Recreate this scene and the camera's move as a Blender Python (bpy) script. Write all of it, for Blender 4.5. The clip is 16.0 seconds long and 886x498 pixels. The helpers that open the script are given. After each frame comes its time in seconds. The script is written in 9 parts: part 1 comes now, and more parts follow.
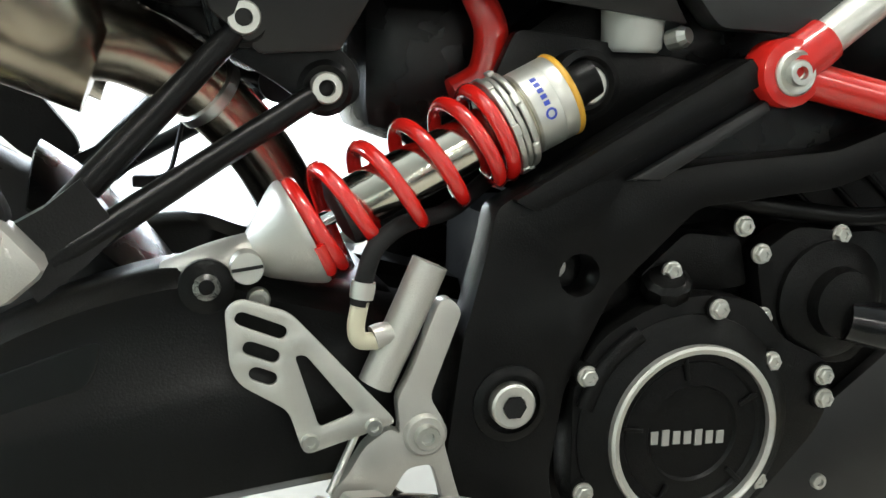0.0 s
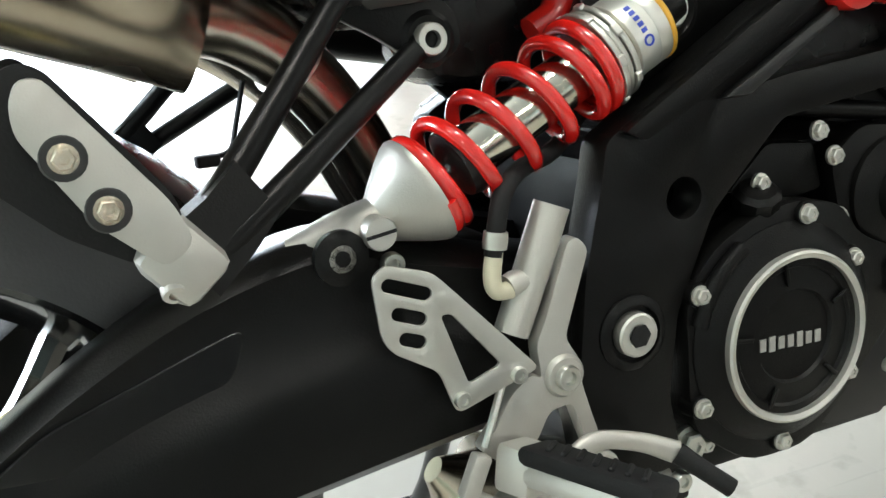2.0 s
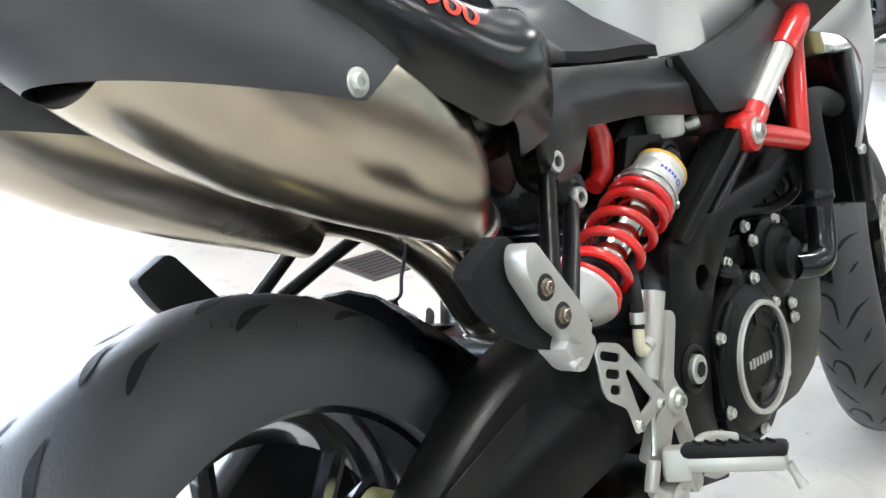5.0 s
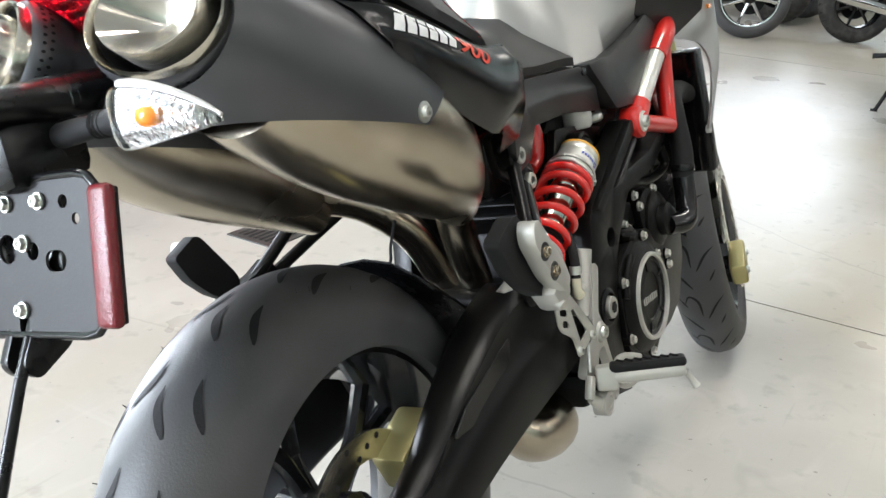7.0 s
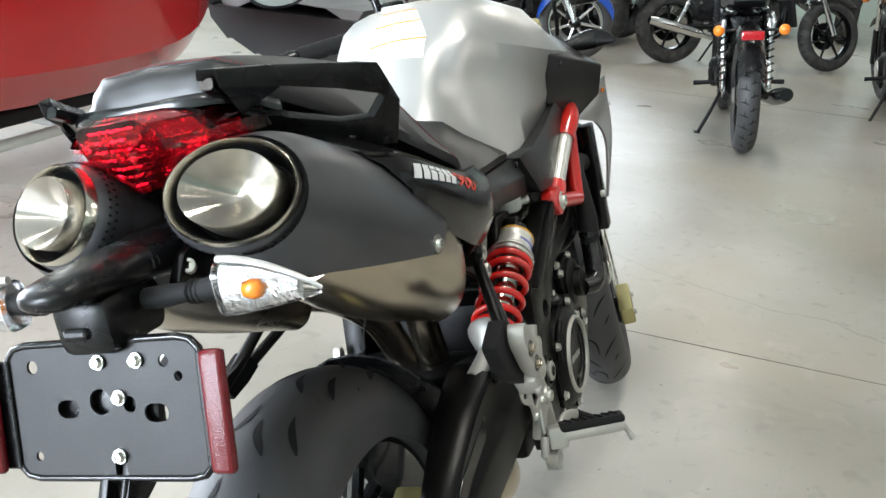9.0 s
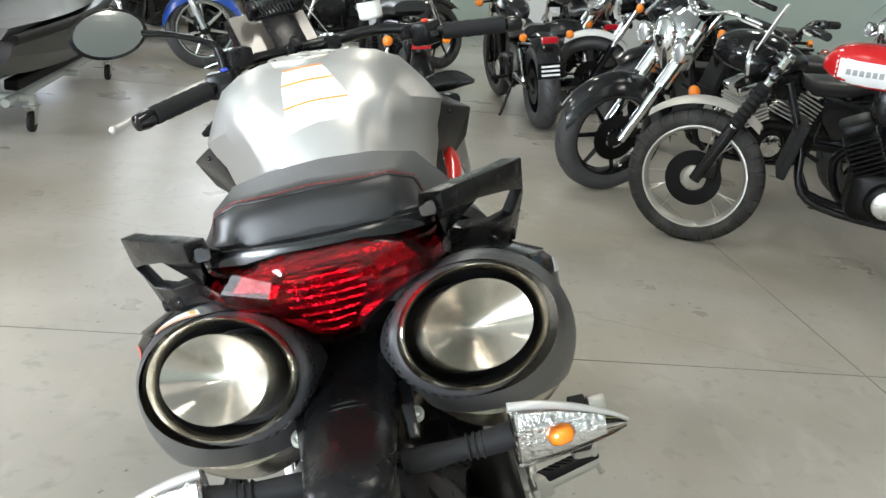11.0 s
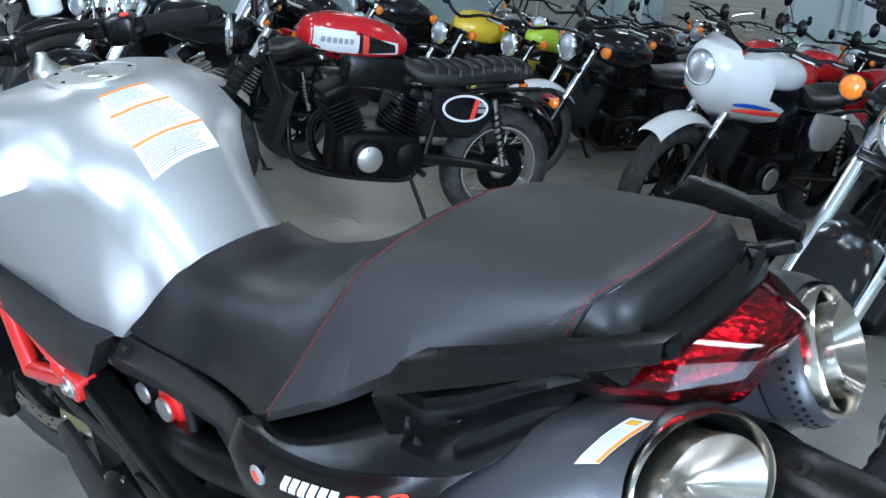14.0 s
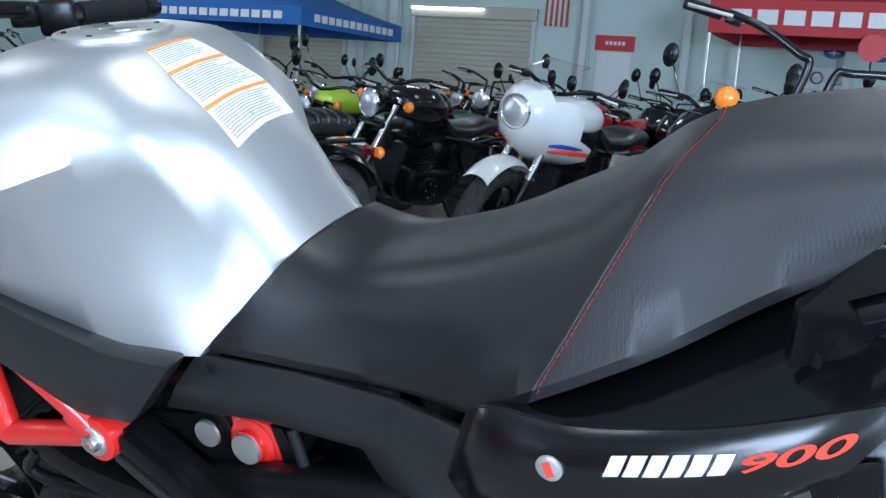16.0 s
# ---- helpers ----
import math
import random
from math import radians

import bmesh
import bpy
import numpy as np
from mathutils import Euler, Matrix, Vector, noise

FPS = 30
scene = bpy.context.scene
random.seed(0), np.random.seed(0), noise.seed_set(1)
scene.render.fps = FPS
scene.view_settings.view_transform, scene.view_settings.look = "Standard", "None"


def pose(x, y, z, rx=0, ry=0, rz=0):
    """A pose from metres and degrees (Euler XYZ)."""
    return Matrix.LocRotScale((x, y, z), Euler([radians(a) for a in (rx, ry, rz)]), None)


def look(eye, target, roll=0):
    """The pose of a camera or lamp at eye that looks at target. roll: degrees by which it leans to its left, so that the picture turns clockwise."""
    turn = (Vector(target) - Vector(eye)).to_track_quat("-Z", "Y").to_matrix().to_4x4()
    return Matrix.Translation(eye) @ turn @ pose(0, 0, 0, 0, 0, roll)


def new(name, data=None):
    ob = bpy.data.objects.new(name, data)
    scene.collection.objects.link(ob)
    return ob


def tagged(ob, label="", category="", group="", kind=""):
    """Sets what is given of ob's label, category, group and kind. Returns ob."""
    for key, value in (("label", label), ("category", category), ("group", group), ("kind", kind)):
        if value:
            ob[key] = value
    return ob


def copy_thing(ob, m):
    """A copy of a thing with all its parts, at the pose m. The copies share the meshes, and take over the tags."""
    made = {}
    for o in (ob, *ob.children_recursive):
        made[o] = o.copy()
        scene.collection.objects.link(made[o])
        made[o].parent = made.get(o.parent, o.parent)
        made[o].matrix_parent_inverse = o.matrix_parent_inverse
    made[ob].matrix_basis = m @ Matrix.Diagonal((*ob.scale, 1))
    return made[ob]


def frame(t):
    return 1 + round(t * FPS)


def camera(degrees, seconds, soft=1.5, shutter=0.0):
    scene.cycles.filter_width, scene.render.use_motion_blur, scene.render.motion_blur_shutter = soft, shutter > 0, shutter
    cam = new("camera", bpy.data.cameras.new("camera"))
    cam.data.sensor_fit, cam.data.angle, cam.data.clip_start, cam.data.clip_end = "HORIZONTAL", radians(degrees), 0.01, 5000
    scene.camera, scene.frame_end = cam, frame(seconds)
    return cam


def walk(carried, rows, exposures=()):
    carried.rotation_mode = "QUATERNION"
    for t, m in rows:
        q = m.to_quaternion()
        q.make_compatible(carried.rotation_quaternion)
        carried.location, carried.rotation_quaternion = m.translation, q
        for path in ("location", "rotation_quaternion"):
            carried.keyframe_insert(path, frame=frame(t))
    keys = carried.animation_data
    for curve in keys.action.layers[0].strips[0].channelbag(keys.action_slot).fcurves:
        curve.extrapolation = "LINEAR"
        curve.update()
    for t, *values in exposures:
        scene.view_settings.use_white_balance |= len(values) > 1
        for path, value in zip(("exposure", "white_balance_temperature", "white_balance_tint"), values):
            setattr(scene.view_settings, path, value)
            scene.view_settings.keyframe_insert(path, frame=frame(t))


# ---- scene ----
cam = camera(50.0, 16.0, soft=1.5)
PATH = [
    (0, (0.352, -0.444, 0.858), (0.881, 1.276, -0.015), 6.5),
    (0.5, (0.305, -0.502, 0.841), (0.903, 1.189, -0.045), 6.7),
    (1, (0.261, -0.485, 0.85), (0.87, 1.209, -0.022), 5.9),
    (1.5, (0.232, -0.431, 0.832), (0.853, 1.23, -0.093), 3.8),
    (2, (0.195, -0.381, 0.843), (0.943, 1.209, -0.112), 2.5),
    (2.5, (0.144, -0.361, 0.863), (0.977, 1.21, -0.052), 1.2),
    (3, (0.045, -0.329, 0.891), (1.184, 1.092, 0.064), 3.8),
    (3.5, (-0.046, -0.303, 0.917), (1.315, 0.972, 0.193), 2.1),
    (4, (-0.133, -0.323, 0.941), (1.31, 0.899, 0.288), 2.8),
    (4.5, (-0.25, -0.344, 0.927), (1.145, 0.944, 0.295), 1.9),
    (6.8, (-0.674, -0.315, 1.001), (0.928, 0.64, 0.278), 4.0),
    (7, (-0.701, -0.33, 1.03), (0.922, 0.599, 0.319), 4.0),
    (7.5, (-0.785, -0.36, 1.098), (0.874, 0.497, 0.382), 5.3),
    (8, (-0.86, -0.355, 1.156), (0.809, 0.494, 0.453), 4.8),
    (8.2, (-0.882, -0.338, 1.173), (0.798, 0.495, 0.478), 4.6),
    (10.3, (-0.888, 0.206, 1.194), (0.998, 0.193, 0.528), 6.3),
    (10.5, (-0.876, 0.268, 1.204), (1.008, 0.179, 0.539), 6.4),
    (11, (-0.877, 0.423, 1.22), (1.016, 0.196, 0.616), 6.1),
    (11.5, (-0.892, 0.626, 1.225), (0.953, 0.103, 0.657), 6.3),
    (12, (-0.849, 0.731, 1.212), (0.933, 0.011, 0.655), 6.1),
    (12.5, (-0.7, 0.818, 1.172), (0.98, -0.098, 0.591), 6.3),
    (13, (-0.532, 0.884, 1.171), (1.009, -0.238, 0.565), 6.3),
    (13.5, (-0.448, 0.976, 1.169), (1.001, -0.272, 0.58), 6.9),
    (14, (-0.392, 1.113, 1.176), (0.904, -0.316, 0.647), 6.7),
    (14.5, (-0.332, 1.197, 1.147), (0.764, -0.395, 0.631), 7.2),
    (15, (-0.2, 1.218, 1.09), (0.796, -0.459, 0.65), 8.0),
    (15.5, (-0.055, 1.229, 1.025), (0.896, -0.49, 0.649), 5.6),
    (16, (0.04, 1.24, 0.971), (0.944, -0.516, 0.657), 4.8),
]
EXPOSURES = [(0, 1.12, 6250, 8), (2.5, 1.1, 6250, 8), (3.5, 1.38, 6100, 10), (4.5, 1.48, 5900, 14), (7, 0.93, 6250, 13), (8, 0.75, 6100, 11), (10.5, 0.5, 6450, 11), (11.5, 0.25, 6250, 10), (12.5, -0.02, 5800, 9), (13.5, 0.0, 5300, 10), (14.5, 0.0, 5150, 11), (16, -0.08, 5200, 12)]
walk(cam, [(t, look(eye, target, roll)) for t, eye, target, roll in PATH], EXPOSURES)

# ---- world and lamps ----
world = bpy.data.worlds.new("world")
scene.world = world
world.use_nodes = True
world.node_tree.nodes["Background"].inputs[0].default_value = (0.75, 0.85, 1.0, 1)
world.node_tree.nodes["Background"].inputs[1].default_value = 0.3


def area_lamp(name, m, sx, sy, watts, colour=(1, 1, 1)):
    d = bpy.data.lights.new(name, "AREA")
    d.shape, d.size, d.size_y, d.energy, d.color = "RECTANGLE", sx, sy, watts, colour
    ob = new(name, d)
    ob.matrix_world = m
    return ob


LAMP = (1.0, 0.95, 0.82)
LAMP_SPOTS = [(x, y) for x in (-4.5, 0.5, 5.5, 10.5) for y in (-9.0, -4.5, 0.0, 4.5)]
LAMP_WATTS = {-9.0: 32, -4.5: 16, 0.0: 34, 4.5: 34}
for lx, ly in LAMP_SPOTS:
    area_lamp("hall_lamp_light", pose(lx, ly, 4.46), 1.1, 0.36, LAMP_WATTS[ly], LAMP)
# daylight from unseen door openings on the bike's left side
area_lamp("unseen_daylight", look((-7.6, 5.4, 1.9), (0.3, 0, 0.6)), 3.6, 2.8, 1150, (0.84, 0.92, 1.0))
area_lamp("unseen_daylight", look((2.0, 8.6, 1.5), (1.2, 0, 0.6)), 4.4, 2.4, 760, (0.86, 0.93, 1.0))
# added fill for the dim far floor; no opening is seen there
area_lamp("unseen_daylight", look((15.4, 3.6, 2.0), (6.0, 0.4, 0.2)), 4.0, 3.2, 150, (0.9, 0.95, 1.0))

# ---- materials ----
def material(name, colour, rough=0.5, metal=0.0, vary=0.0, scale=20.0, bump=0.0, bump_scale=200.0, coat=0.0, coat_rough=0.05, spec=0.5,
             stain=None, stain_scale=2.0, stain_amount=0.3, stretch=(1, 1, 1), rough_vary=0.0):
    """A procedural surface: a base colour with fine grain, larger stains, uneven gloss and fine relief."""
    m = bpy.data.materials.new(name)
    m.use_nodes = True
    t = m.node_tree
    b = t.nodes["Principled BSDF"]
    b.inputs["Roughness"].default_value, b.inputs["Metallic"].default_value = rough, metal
    b.inputs["Coat Weight"].default_value, b.inputs["Coat Roughness"].default_value = coat, coat_rough
    b.inputs["Specular IOR Level"].default_value = spec
    b.inputs["Base Color"].default_value = (*colour, 1)
    co = t.nodes.new("ShaderNodeTexCoord")
    mp = t.nodes.new("ShaderNodeMapping")
    mp.inputs["Scale"].default_value = stretch
    t.links.new(co.outputs["Object"], mp.inputs["Vector"])

    def noise_node(s, detail=5):
        n = t.nodes.new("ShaderNodeTexNoise")
        n.inputs["Scale"].default_value, n.inputs["Detail"].default_value = s, detail
        t.links.new(mp.outputs[0], n.inputs["Vector"])
        return n

    last = None
    if vary:
        n = noise_node(scale)
        mix = t.nodes.new("ShaderNodeMix")
        mix.data_type = "RGBA"
        mix.inputs["A"].default_value = (*[c * (1 - vary) for c in colour], 1)
        mix.inputs["B"].default_value = (*[min(1, c * (1 + vary)) for c in colour], 1)
        t.links.new(n.outputs["Fac"], mix.inputs["Factor"])
        last = mix.outputs["Result"]
    if stain:
        n = noise_node(stain_scale, 8)
        ramp = t.nodes.new("ShaderNodeMapRange")
        ramp.inputs[1].default_value, ramp.inputs[2].default_value = 0.45, 0.75
        ramp.inputs[4].default_value = stain_amount
        t.links.new(n.outputs["Fac"], ramp.inputs[0])
        mix = t.nodes.new("ShaderNodeMix")
        mix.data_type = "RGBA"
        mix.inputs["A"].default_value = (*colour, 1)
        mix.inputs["B"].default_value = (*stain, 1)
        if last:
            t.links.new(last, mix.inputs["A"])
        t.links.new(ramp.outputs[0], mix.inputs["Factor"])
        last = mix.outputs["Result"]
    if last:
        t.links.new(last, b.inputs["Base Color"])
    if rough_vary:
        n = noise_node(scale * 0.6)
        r = t.nodes.new("ShaderNodeMapRange")
        r.inputs[3].default_value, r.inputs[4].default_value = max(0.02, rough - rough_vary), min(1, rough + rough_vary)
        t.links.new(n.outputs["Fac"], r.inputs[0])
        t.links.new(r.outputs[0], b.inputs["Roughness"])
    if bump:
        n = noise_node(bump_scale, 3)
        u = t.nodes.new("ShaderNodeBump")
        u.inputs["Strength"].default_value, u.inputs["Distance"].default_value = bump, 0.002
        t.links.new(n.outputs["Fac"], u.inputs["Height"])
        t.links.new(u.outputs[0], b.inputs["Normal"])
    return m


def glass(name, colour, rough=0.03, ior=1.45, alpha_mix=0.0):
    m = bpy.data.materials.new(name)
    m.use_nodes = True
    b = m.node_tree.nodes["Principled BSDF"]
    b.inputs["Base Color"].default_value = (*colour, 1)
    b.inputs["Transmission Weight"].default_value, b.inputs["Roughness"].default_value, b.inputs["IOR"].default_value = 1.0, rough, ior
    return m


RED_PAINT = material("red gloss paint", (0.62, 0.018, 0.012), 0.28, coat=0.9, bump=0.03, bump_scale=90, vary=0.06)
BLACK_PLASTIC = material("matt black plastic", (0.0045, 0.0045, 0.0048), 0.27, spec=0.27, bump=0.10, bump_scale=900, vary=0.15, scale=40, rough_vary=0.06)
GREY_PLASTIC = material("charcoal satin plastic", (0.017, 0.0165, 0.0168), 0.34, spec=0.42, bump=0.08, bump_scale=900, vary=0.12, scale=30, rough_vary=0.06)
BLACK_SATIN = material("satin black paint", (0.005, 0.005, 0.0055), 0.19, spec=0.38, vary=0.12, bump=0.03, bump_scale=300, rough_vary=0.07)
TAIL_BLACK = material("polished black plastic", (0.004, 0.004, 0.0044), 0.2, spec=0.55, vary=0.1, bump=0.02, bump_scale=300, rough_vary=0.05)
BLACK_GLOSS = material("gloss black paint", (0.008, 0.008, 0.009), 0.12, coat=1.0, vary=0.1)
ENGINE_BLACK = material("cast engine black", (0.004, 0.0039, 0.0038), 0.33, metal=0.0, spec=0.15, bump=0.25, bump_scale=700, vary=0.2, scale=25, rough_vary=0.08)
FRAME_BLACK = material("powder coated black", (0.0055, 0.0054, 0.0053), 0.28, metal=0.0, spec=0.17, bump=0.15, bump_scale=600, vary=0.15)
RUBBER = material("tyre rubber", (0.048, 0.048, 0.050), 0.5, spec=0.5, vary=0.25, scale=15, bump=0.15, bump_scale=400, stain=(0.06, 0.057, 0.053), stain_scale=6, stain_amount=0.25, rough_vary=0.1)
RUBBER_DARK = material("dark rubber", (0.007, 0.007, 0.0075), 0.7, spec=0.3, bump=0.2, bump_scale=500, vary=0.2)
ALU = material("bead blasted aluminium", (0.62, 0.61, 0.57), 0.42, metal=0.9, bump=0.1, bump_scale=900, vary=0.08, scale=60, rough_vary=0.06)
ALU_CAST = material("silver painted casting", (0.50, 0.485, 0.45), 0.4, metal=0.55, bump=0.12, bump_scale=700, vary=0.08, scale=40)
STEEL = material("brushed steel", (0.62, 0.58, 0.50), 0.22, metal=1.0, bump=0.06, bump_scale=60, stretch=(1, 14, 14), vary=0.08, rough_vary=0.06)
CHROME = material("chrome", (0.8, 0.8, 0.8), 0.07, metal=1.0, rough_vary=0.03)
BOLT_STEEL = material("zinc bolt", (0.66, 0.66, 0.62), 0.3, metal=1.0, vary=0.15, scale=200)
EXHAUST_RAW = material("heat tinted steel", (0.50, 0.44, 0.35), 0.25, metal=1.0, vary=0.2, scale=6, bump=0.08, bump_scale=40, stain=(0.26, 0.20, 0.14), stain_scale=8, stain_amount=0.4, rough_vary=0.1)
EXHAUST_CAN = material("satin grey silencer", (0.080, 0.080, 0.085), 0.36, metal=0.5, bump=0.12, bump_scale=900, vary=0.1, rough_vary=0.06)
SILVER_PAINT = material("satin silver tank paint", (0.49, 0.49, 0.475), 0.38, metal=0.75, vary=0.03, bump=0.02, bump_scale=1200)
SEAT_VINYL = material("black seat vinyl", (0.020, 0.0198, 0.0203), 0.48, spec=0.6, bump=0.08, bump_scale=1400, vary=0.15, scale=50)
st_, co_ = SEAT_VINYL.node_tree, [n for n in SEAT_VINYL.node_tree.nodes if n.type == "TEX_COORD"][0]
weave = st_.nodes.new("ShaderNodeMath")
weave.operation = "MULTIPLY"
for k in (0, 1):
    turn_ = st_.nodes.new("ShaderNodeMapping")
    turn_.inputs["Scale"].default_value = ((1, -1)[k], 1, 1)
    wv = st_.nodes.new("ShaderNodeTexWave")
    wv.inputs["Scale"].default_value, wv.inputs["Distortion"].default_value, wv.bands_direction = 170.0, 0.1, "DIAGONAL"
    st_.links.new(co_.outputs["Object"], turn_.inputs["Vector"])
    st_.links.new(turn_.outputs[0], wv.inputs["Vector"])
    st_.links.new(wv.outputs["Fac"], weave.inputs[k])
wb_ = st_.nodes.new("ShaderNodeBump")
wb_.inputs["Strength"].default_value, wb_.inputs["Distance"].default_value = 0.25, 0.0005
st_.links.new(weave.outputs[0], wb_.inputs["Height"])
st_.links.new([n for n in st_.nodes if n.type == "BUMP" and n != wb_][0].outputs[0], wb_.inputs["Normal"])
st_.links.new(wb_.outputs[0], st_.nodes["Principled BSDF"].inputs["Normal"])
SEAT_SIDE = material("smooth black vinyl", (0.0075, 0.0075, 0.0078), 0.40, spec=0.5, bump=0.06, bump_scale=900, vary=0.15)
RED_THREAD = material("red thread", (0.30, 0.015, 0.015), 0.7)
GOLD = material("gold anodised caliper", (0.47, 0.42, 0.20), 0.38, metal=0.75, bump=0.08, bump_scale=500, vary=0.1)
WHITE_PAPER = material("white sticker", (0.80, 0.80, 0.78), 0.45, vary=0.03)
ORANGE_INK = material("orange ink", (0.85, 0.27, 0.04), 0.5)
GREY_INK = material("grey print", (0.30, 0.30, 0.30), 0.6)
BLUE_INK = material("blue print", (0.04, 0.07, 0.45), 0.5)
WHITE_INK = material("white print", (0.75, 0.75, 0.75), 0.4)
RED_INK = material("red print", (0.75, 0.06, 0.03), 0.4)
SILVER_INK = material("silver print", (0.45, 0.44, 0.42), 0.35, metal=0.5)
SPRING_RED = material("gloss red spring enamel", (0.66, 0.014, 0.010), 0.2, coat=1.0, coat_rough=0.04, vary=0.05, bump=0.04, bump_scale=120)
HEAD_ALU = material("pale blasted aluminium", (0.74, 0.73, 0.68), 0.38, metal=0.75, vary=0.05, bump=0.06, bump_scale=900)
YELLOW_MARK = material("amber plastic band", (0.72, 0.38, 0.04), 0.35)
MILKY = material("milky plastic", (0.62, 0.62, 0.58), 0.4, vary=0.08)
CREAM = material("cream plastic fitting", (0.60, 0.56, 0.42), 0.4, vary=0.06)
RED_GLASS = glass("red lamp glass", (0.50, 0.003, 0.010), 0.02, 1.42)
REFLECT_RED = material("faceted lamp reflector", (0.85, 0.80, 0.80), 0.16, metal=1.0, bump=1.0, bump_scale=110, rough_vary=0.06)
RED_LENS = material("red lens", (0.42, 0.004, 0.012), 0.08, coat=1.0, vary=0.35, scale=60, bump=0.2, bump_scale=120)
RED_REFLECT = material("red reflector", (0.11, 0.005, 0.008), 0.22, bump=0.4, bump_scale=500, vary=0.2, scale=300)
CLEAR_LENS = glass("clear lens", (1, 1, 1), 0.02)
AMBER = material("amber lens", (0.85, 0.22, 0.01), 0.12, coat=0.8, vary=0.15, scale=80)
DASH_FACE = material("bronze grey display film", (0.085, 0.072, 0.06), 0.35, vary=0.06, coat=0.3)
MIRROR = material("silvered glass", (0.86, 0.87, 0.86), 0.03, metal=1.0)
SMOKE_GLASS = glass("clear screen", (0.9, 0.93, 0.93), 0.02, 1.1)

# ---- building tools ----
def part(name, bm, mat, parent=None, label="", smooth=None, m=None):
    """Links a bmesh as one mesh object under a thing or a part; smooth: the angle under which edges are shaded round."""
    me = bpy.data.meshes.new(name)
    bmesh.ops.recalc_face_normals(bm, faces=bm.faces)
    if smooth:
        lim = radians(smooth)
        for f in bm.faces:
            f.smooth = True
        for e in bm.edges:
            if len(e.link_faces) == 2 and e.calc_face_angle(0) > lim:
                e.smooth = False
    bm.to_mesh(me)
    bm.free()
    for x in mat if isinstance(mat, (list, tuple)) else (mat,):
        me.materials.append(x)
    ob = new(name, me)
    if parent is not None:
        ob.parent = parent
    if m is not None:
        ob.matrix_local = m
    if label:
        ob["label"] = label
    return ob


def thing(name, m, label, category, group="", kind=""):
    ob = new(name)
    ob.matrix_world = m
    ob.empty_display_size = 0.1
    return tagged(ob, label, category, group, kind)


def join_into(bm, other):
    me = bpy.data.meshes.new("tmp")
    other.to_mesh(me)
    other.free()
    bm.from_mesh(me)
    bpy.data.meshes.remove(me)
    return bm


def round_edges(bm, r, seg=2, angle=25):
    es = [e for e in bm.edges if len(e.link_faces) == 2 and e.calc_face_angle(0) > radians(angle)]
    if es and r > 0:
        bmesh.ops.bevel(bm, geom=es, offset=r, segments=seg, profile=0.5, affect="EDGES", clamp_overlap=True)
    return bm


def box(sx, sy, sz, at=(0, 0, 0), r=0.0, seg=2, rot=None):
    bm = bmesh.new()
    bmesh.ops.create_cube(bm, size=1)
    bmesh.ops.scale(bm, vec=(sx, sy, sz), verts=bm.verts)
    if r:
        round_edges(bm, r, seg)
    if rot:
        bmesh.ops.rotate(bm, matrix=Euler([radians(a) for a in rot]).to_matrix(), verts=bm.verts)
    bmesh.ops.translate(bm, vec=at, verts=bm.verts)
    return bm


def rings(loops, closed_u=True, cap=True, closed_v=False):
    """A skin over rows of points; each row is a ring when closed_u."""
    bm = bmesh.new()
    vs = [[bm.verts.new(p) for p in loop] for loop in loops]
    n = len(vs[0])
    rows = list(zip(vs, vs[1:])) + ([(vs[-1], vs[0])] if closed_v else [])
    for a, b in rows:
        for i in range(n if closed_u else n - 1):
            j = (i + 1) % n
            bm.faces.new((a[i], a[j], b[j], b[i]))
    if cap and closed_u and not closed_v:
        bm.faces.new(vs[0])
        bm.faces.new(reversed(vs[-1]))
    return bm


def smooth_path(pts, steps=6):
    """Catmull-Rom points through pts (each may carry more numbers, such as a radius)."""
    p = [np.array(x, float) for x in pts]
    p = [2 * p[0] - p[1]] + p + [2 * p[-1] - p[-2]]
    out = []
    for i in range(1, len(p) - 2):
        for k in range(steps):
            t = k / steps
            a, b, c, d = p[i - 1 : i + 3]
            out.append(0.5 * (2 * b + (c - a) * t + (2 * a - 5 * b + 4 * c - d) * t * t + (3 * b - a - 3 * c + d) * t**3))
    return out + [p[-2]]


def sweep(pts, r, n=12, steps=6, straight=False, flat=1.0, cap=True):
    """A round bar along pts, r a number or one for each point. flat squeezes it along its second axis."""
    rs = [r] * len(pts) if isinstance(r, (int, float)) else list(r)
    rows = [np.array([*p, q], dtype=float) for p, q in zip(pts, rs)]
    rows = rows if straight else smooth_path(rows, steps)
    side, loops = None, []
    for i, row in enumerate(rows):
        a, b = rows[max(0, i - 1)][:3], rows[min(len(rows) - 1, i + 1)][:3]
        d = Vector((b - a).tolist()).normalized()
        if side is None:
            side = d.orthogonal().normalized() if abs(d.y) > 0.9 else d.cross(Vector((0, 1, 0))).normalized()
        side = (side - d * side.dot(d)).normalized()
        up = d.cross(side)
        c = Vector(row[:3].tolist())
        loops.append([c + float(row[3]) * (math.cos(2 * math.pi * k / n) * side + flat * math.sin(2 * math.pi * k / n) * up) for k in range(n)])
    return rings(loops, cap=cap)


def lathe(profile, m=None, n=32, cap=True):
    """Turns (radius, height) pairs round z, then lays the result by m."""
    loops = [[(r * math.cos(2 * math.pi * k / n), r * math.sin(2 * math.pi * k / n), h) for k in range(n)] for r, h in profile]
    bm = rings(loops, cap=cap)
    if m is not None:
        bmesh.ops.transform(bm, matrix=m, verts=bm.verts)
    return bm


def axis_at(p, d):
    """A pose at p whose z points along d."""
    return Matrix.Translation(p) @ Vector(d).to_track_quat("Z", "Y").to_matrix().to_4x4()


